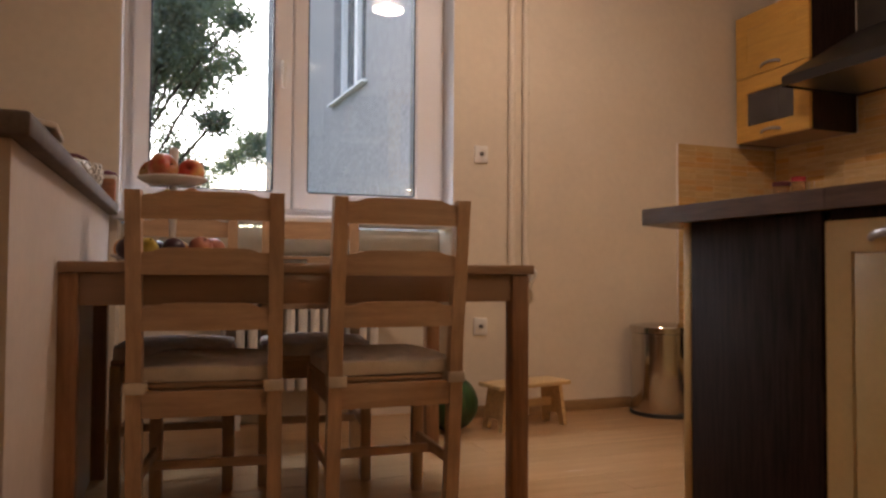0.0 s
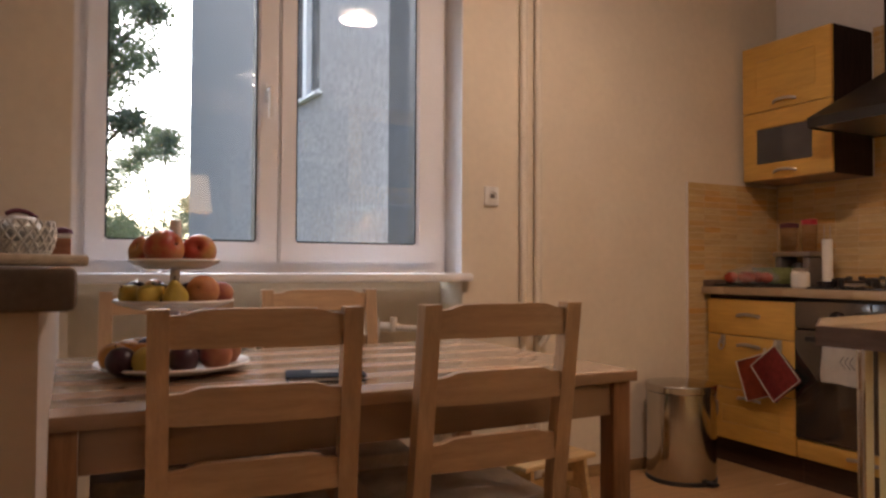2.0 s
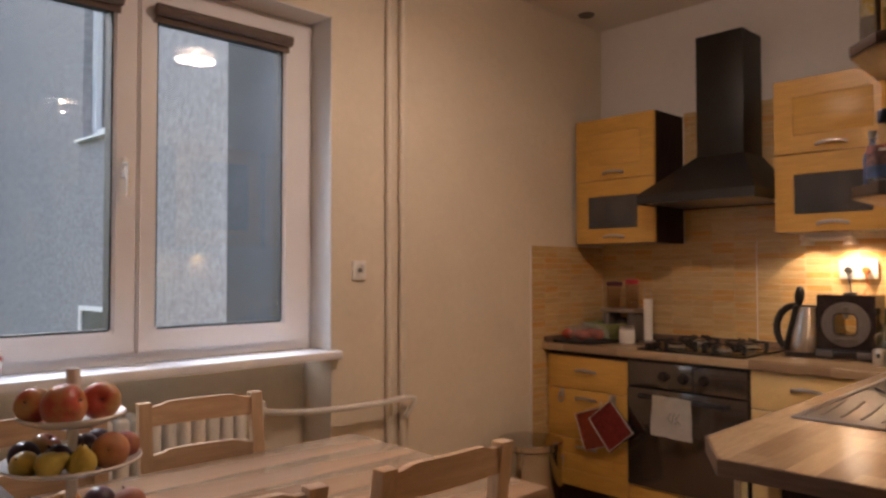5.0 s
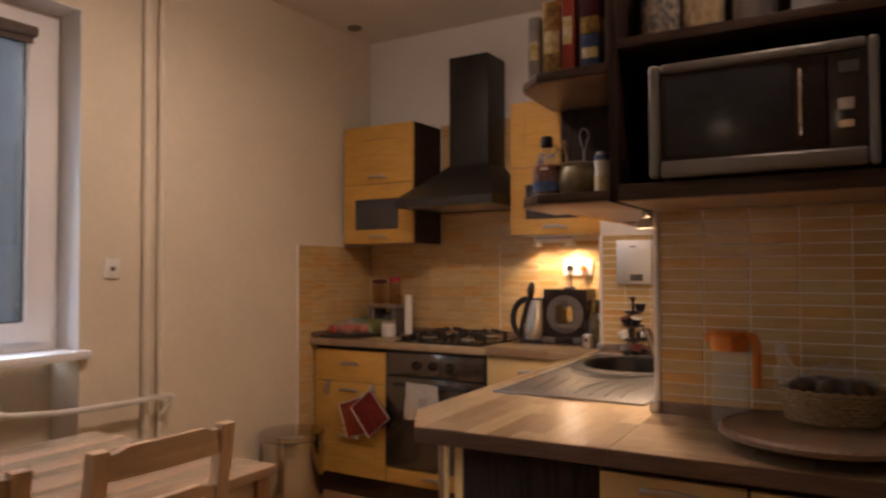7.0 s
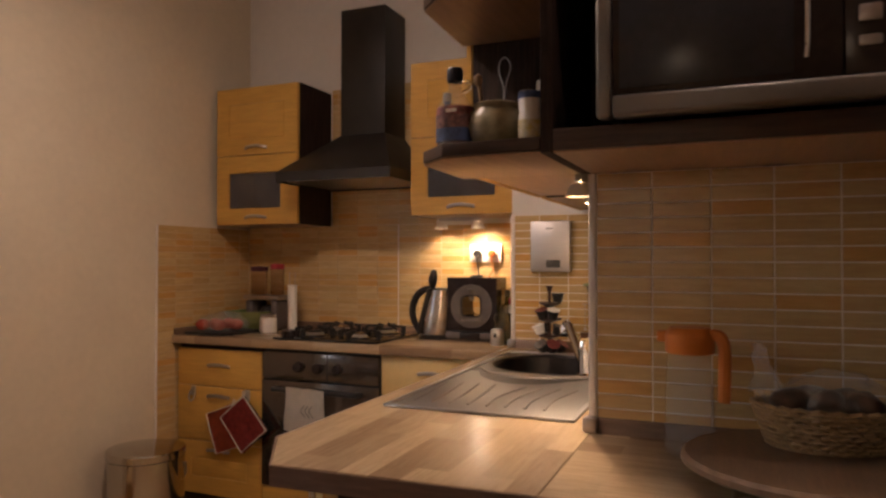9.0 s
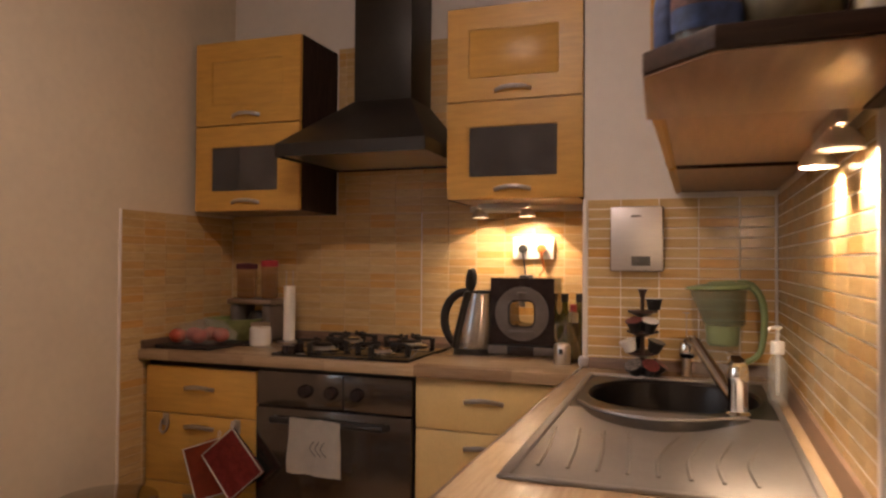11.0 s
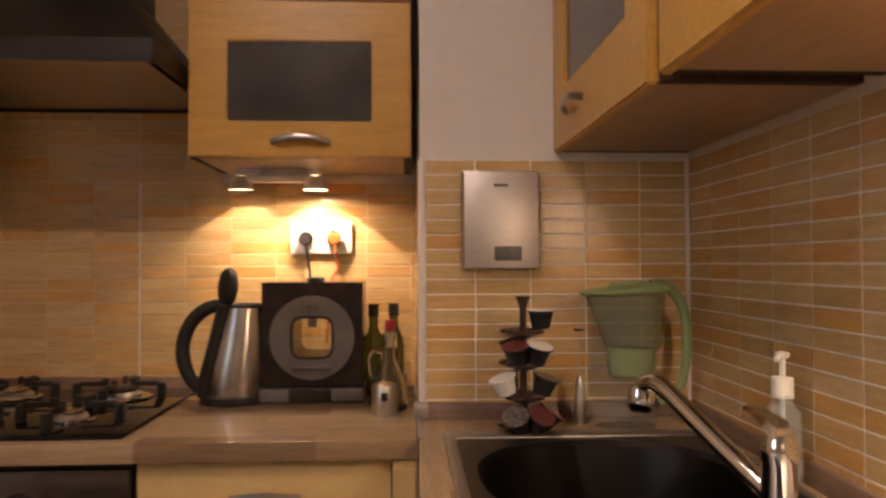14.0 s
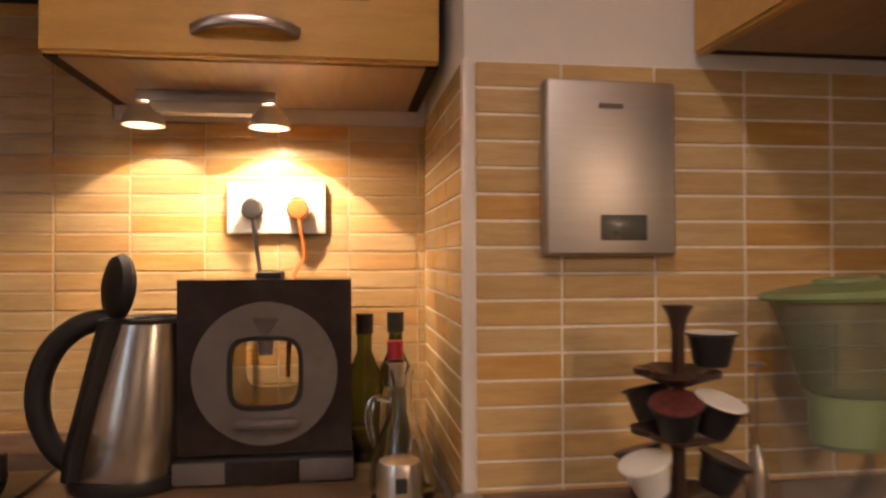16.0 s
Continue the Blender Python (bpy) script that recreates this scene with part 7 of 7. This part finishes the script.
for y0, y1, a, b in ((W0, W0 + 0.07, WZ0, 3.9), (W1 - 0.07, W1, WZ0, 3.9), (W0, W1, WZ0, WZ0 + 0.08), (6.42, 6.50, WZ0, 3.9)):
    prism(bm, [(wx(y0) + 0.07, y0), (wx(y0) + 0.118, y0), (wx(y1) + 0.118, y1), (wx(y1) + 0.07, y1)], a, b)
part("frame", bm, "pvc", wo, "white window frame", w=True)
part("sill", prism(bmesh.new(), [(wx(W0 - 0.05) - 0.05, W0 - 0.05), (wx(W0) + 0.06, W0 - 0.05), (wx(W1) + 0.06, W1 + 0.05), (wx(W1) - 0.05, W1 + 0.05)], WZ0 - 0.022, WZ0 - 0.001), "pvc", wo, "white sheet sill", w=True)
cw = part("cellar_window", prism(bmesh.new(), [(wx(6.45) - 0.006, 6.45), (wx(6.45) + 0.02, 6.45), (wx(6.9) + 0.02, 6.9), (wx(6.9) - 0.006, 6.9)], 0.72, 0.97), "frosted", nbh, "small dark window", w=True)
bm = bmesh.new()
for y0, y1, a, b in ((6.43, 6.47, 0.70, 0.99), (6.88, 6.92, 0.70, 0.99), (6.47, 6.88, 0.70, 0.735), (6.47, 6.88, 0.955, 0.99)):
    prism(bm, [(wx(y0) - 0.02, y0), (wx(y0) + 0.01, y0), (wx(y1) + 0.01, y1), (wx(y1) - 0.02, y1)], a, b)
part("frame", bm, "pvc", cw, w=True)


def tree(at, trunk_h, crown, leaves, seed, size, label):
    """Trunk, limbs and a crown of small leaf blades in uneven clumps."""
    rg = random.Random(seed)
    t = thing("tree", at, 0, label, "tree", "trees outside")
    b = bmesh.new()
    tube(b, [(0, 0, 0), (0.1, 0.05, trunk_h * 0.5), (0, 0.1, trunk_h), (0.1, 0, trunk_h * 1.5)], 0.2, 10, [0.26, 0.2, 0.15, 0.05])
    clumps = []
    for k in range(crown[3]):
        a, u = rg.uniform(0, 6.28), rg.uniform(-1, 1)
        r = rg.uniform(0.45, 1.0) * math.sqrt(max(0, 1 - u * u * 0.8))
        c = Vector((crown[0] * r * math.cos(a), crown[0] * r * math.sin(a), crown[1] + crown[2] * u))
        clumps.append((c, rg.uniform(0.3, 0.85)))
        if k % 2 == 0:
            s = Vector((0.05, 0.05, trunk_h * rg.uniform(0.7, 1.4)))
            tube(b, curve_pts([s, (s + c) / 2 + Vector((0, 0, 0.3)), c], 3), 0.03, 5, None)
    part("trunk", b, "bark", t)
    vs, fs_ = [], []
    for i in range(leaves):
        c, r = clumps[rg.randrange(len(clumps))]
        d = Vector((rg.gauss(0, 1), rg.gauss(0, 1), rg.gauss(0, 0.7)))
        p = c + d * r * 0.5
        q = Euler((rg.uniform(0, 6.3), rg.uniform(0, 6.3), rg.uniform(0, 6.3))).to_matrix()
        s = size * rg.uniform(0.6, 1.3)
        k = len(vs)
        for o in ((-0.5, 0, 0), (0, 0.32, 0.06), (0.5, 0, 0), (0, -0.32, 0.06)):
            vs.append(p + q @ (Vector(o) * s))
        fs_.append((k, k + 1, k + 2, k + 3))
    me = bpy.data.meshes.new("crown")
    me.from_pydata(vs, [], fs_)
    me.materials.append(M["leaf"])
    cr_ = new("crown", me)
    cr_.parent = t
    return t


tree((-1.3, 14.5, -1.5), 2.6, (2.7, 6.0, 2.7, 105), 120000, 17, 0.075, "broad-leaved tree with dark green summer crown")
tree((2.3, 24.0, -1.5), 2.0, (1.7, 4.0, 2.4, 30), 22000, 8, 0.085, "smaller thin-leaved tree further off")
tree((-0.9, 17.5, -1.5), 0.8, (2.2, 2.5, 1.4, 44), 45000, 11, 0.08, "low leafy tree below the window line")

# ---- small pieces of walls and floor ----
TILES = {}
TW, TH, TT = 0.1189, 0.0319, 0.0042


def tile_field(wall, axis, at, u0, u1, v0, v1, uj, vj, sign, joint="grout"):
    """Tiles over u0..u1 (along the wall) and v0..v1 (up), joints through uj and vj, on the plane at, proud towards sign."""
    us = [u0] + [uj + TW * k for k in range(-60, 60) if u0 + 0.004 < uj + TW * k < u1 - 0.004] + [u1]
    vs = [v0] + [vj + TH * k for k in range(-60, 60) if v0 + 0.004 < vj + TH * k < v1 - 0.004] + [v1]
    g = 0.0017
    a, c = sorted((at, at + sign * 0.0026))
    b = bmesh.new()
    bx(b, *((a, c, u0, u1) if axis == "x" else (u0, u1, a, c)), v0, v1)
    part("grout", b, joint, wall, "pale grout")
    for p, q in zip(us, us[1:]):
        for r, s in zip(vs, vs[1:]):
            key = (axis, sign, round(q - p, 3), round(s - r, 3))
            if key not in TILES:
                w, h = key[2] / 2 - g, key[3] / 2 - g
                d0, d1 = sorted((0.001 * sign, TT * sign))
                TILES[key] = mesh_of("tile", box(*((d0, d1, -w, w) if axis == "x" else (-w, w, d0, d1)), -h, h, bev=0.0009, seg=1), "tile")
            ob = new("tile", TILES[key])
            ob.parent = wall
            ob.location = (at, (p + q) / 2, (r + s) / 2) if axis == "x" else ((p + q) / 2, at, (r + s) / 2)


ZT = 1.423
tile_field(wall_east, "x", XE, YC, YN - 0.001, CT + 0.001, 1.416, 2.2725, 1.3885, -1, "grout_tan")
tile_field(wall_east, "x", XE, 2.062, 2.666, 1.416, 2.14, 2.2725, 1.3885, -1, "grout_tan")
tile_field(wall_chase, "x", XC, YS + 0.001, YC - 0.012, CT + 0.001, ZT, 1.425, 1.391, -1)
tile_field(wall_chase, "y", YC, XC + 0.008, XE - 0.008, CT + 0.001, ZT, XC + 0.008, 1.391, 1)
tile_field(wall_partition, "y", YS, XP + 0.012, XC - 0.008, CT + 0.001, 1.426, XP + 0.10, 1.391, 1)
tile_field(wall_partition, "x", XP, 0.39, YS - 0.012, CT + 0.001, 1.426, 0.827, 1.391, -1)
tile_field(wall_north, "y", YN, 2.535, XE - 0.008, 0.0, 1.404, 2.535 + TW, 1.371, -1, "grout_tan")

part("pale_joint", box(XE - 0.0050, XE - 0.0015, 2.2704, 2.2746, CT + 0.03, 1.415), "trim_white", wall_east, "wide pale joint between tile panels")

rng = random.Random(3)
y = -3.2
while y < 3.41:
    w = min(0.192, 3.415 - y)
    x = -3.2 - rng.uniform(0, 1.1)
    while x < 3.22:
        plank(max(x, -3.2), min(x + 1.28, 3.22), y, y + w)
        x += 1.28
    y += 0.192
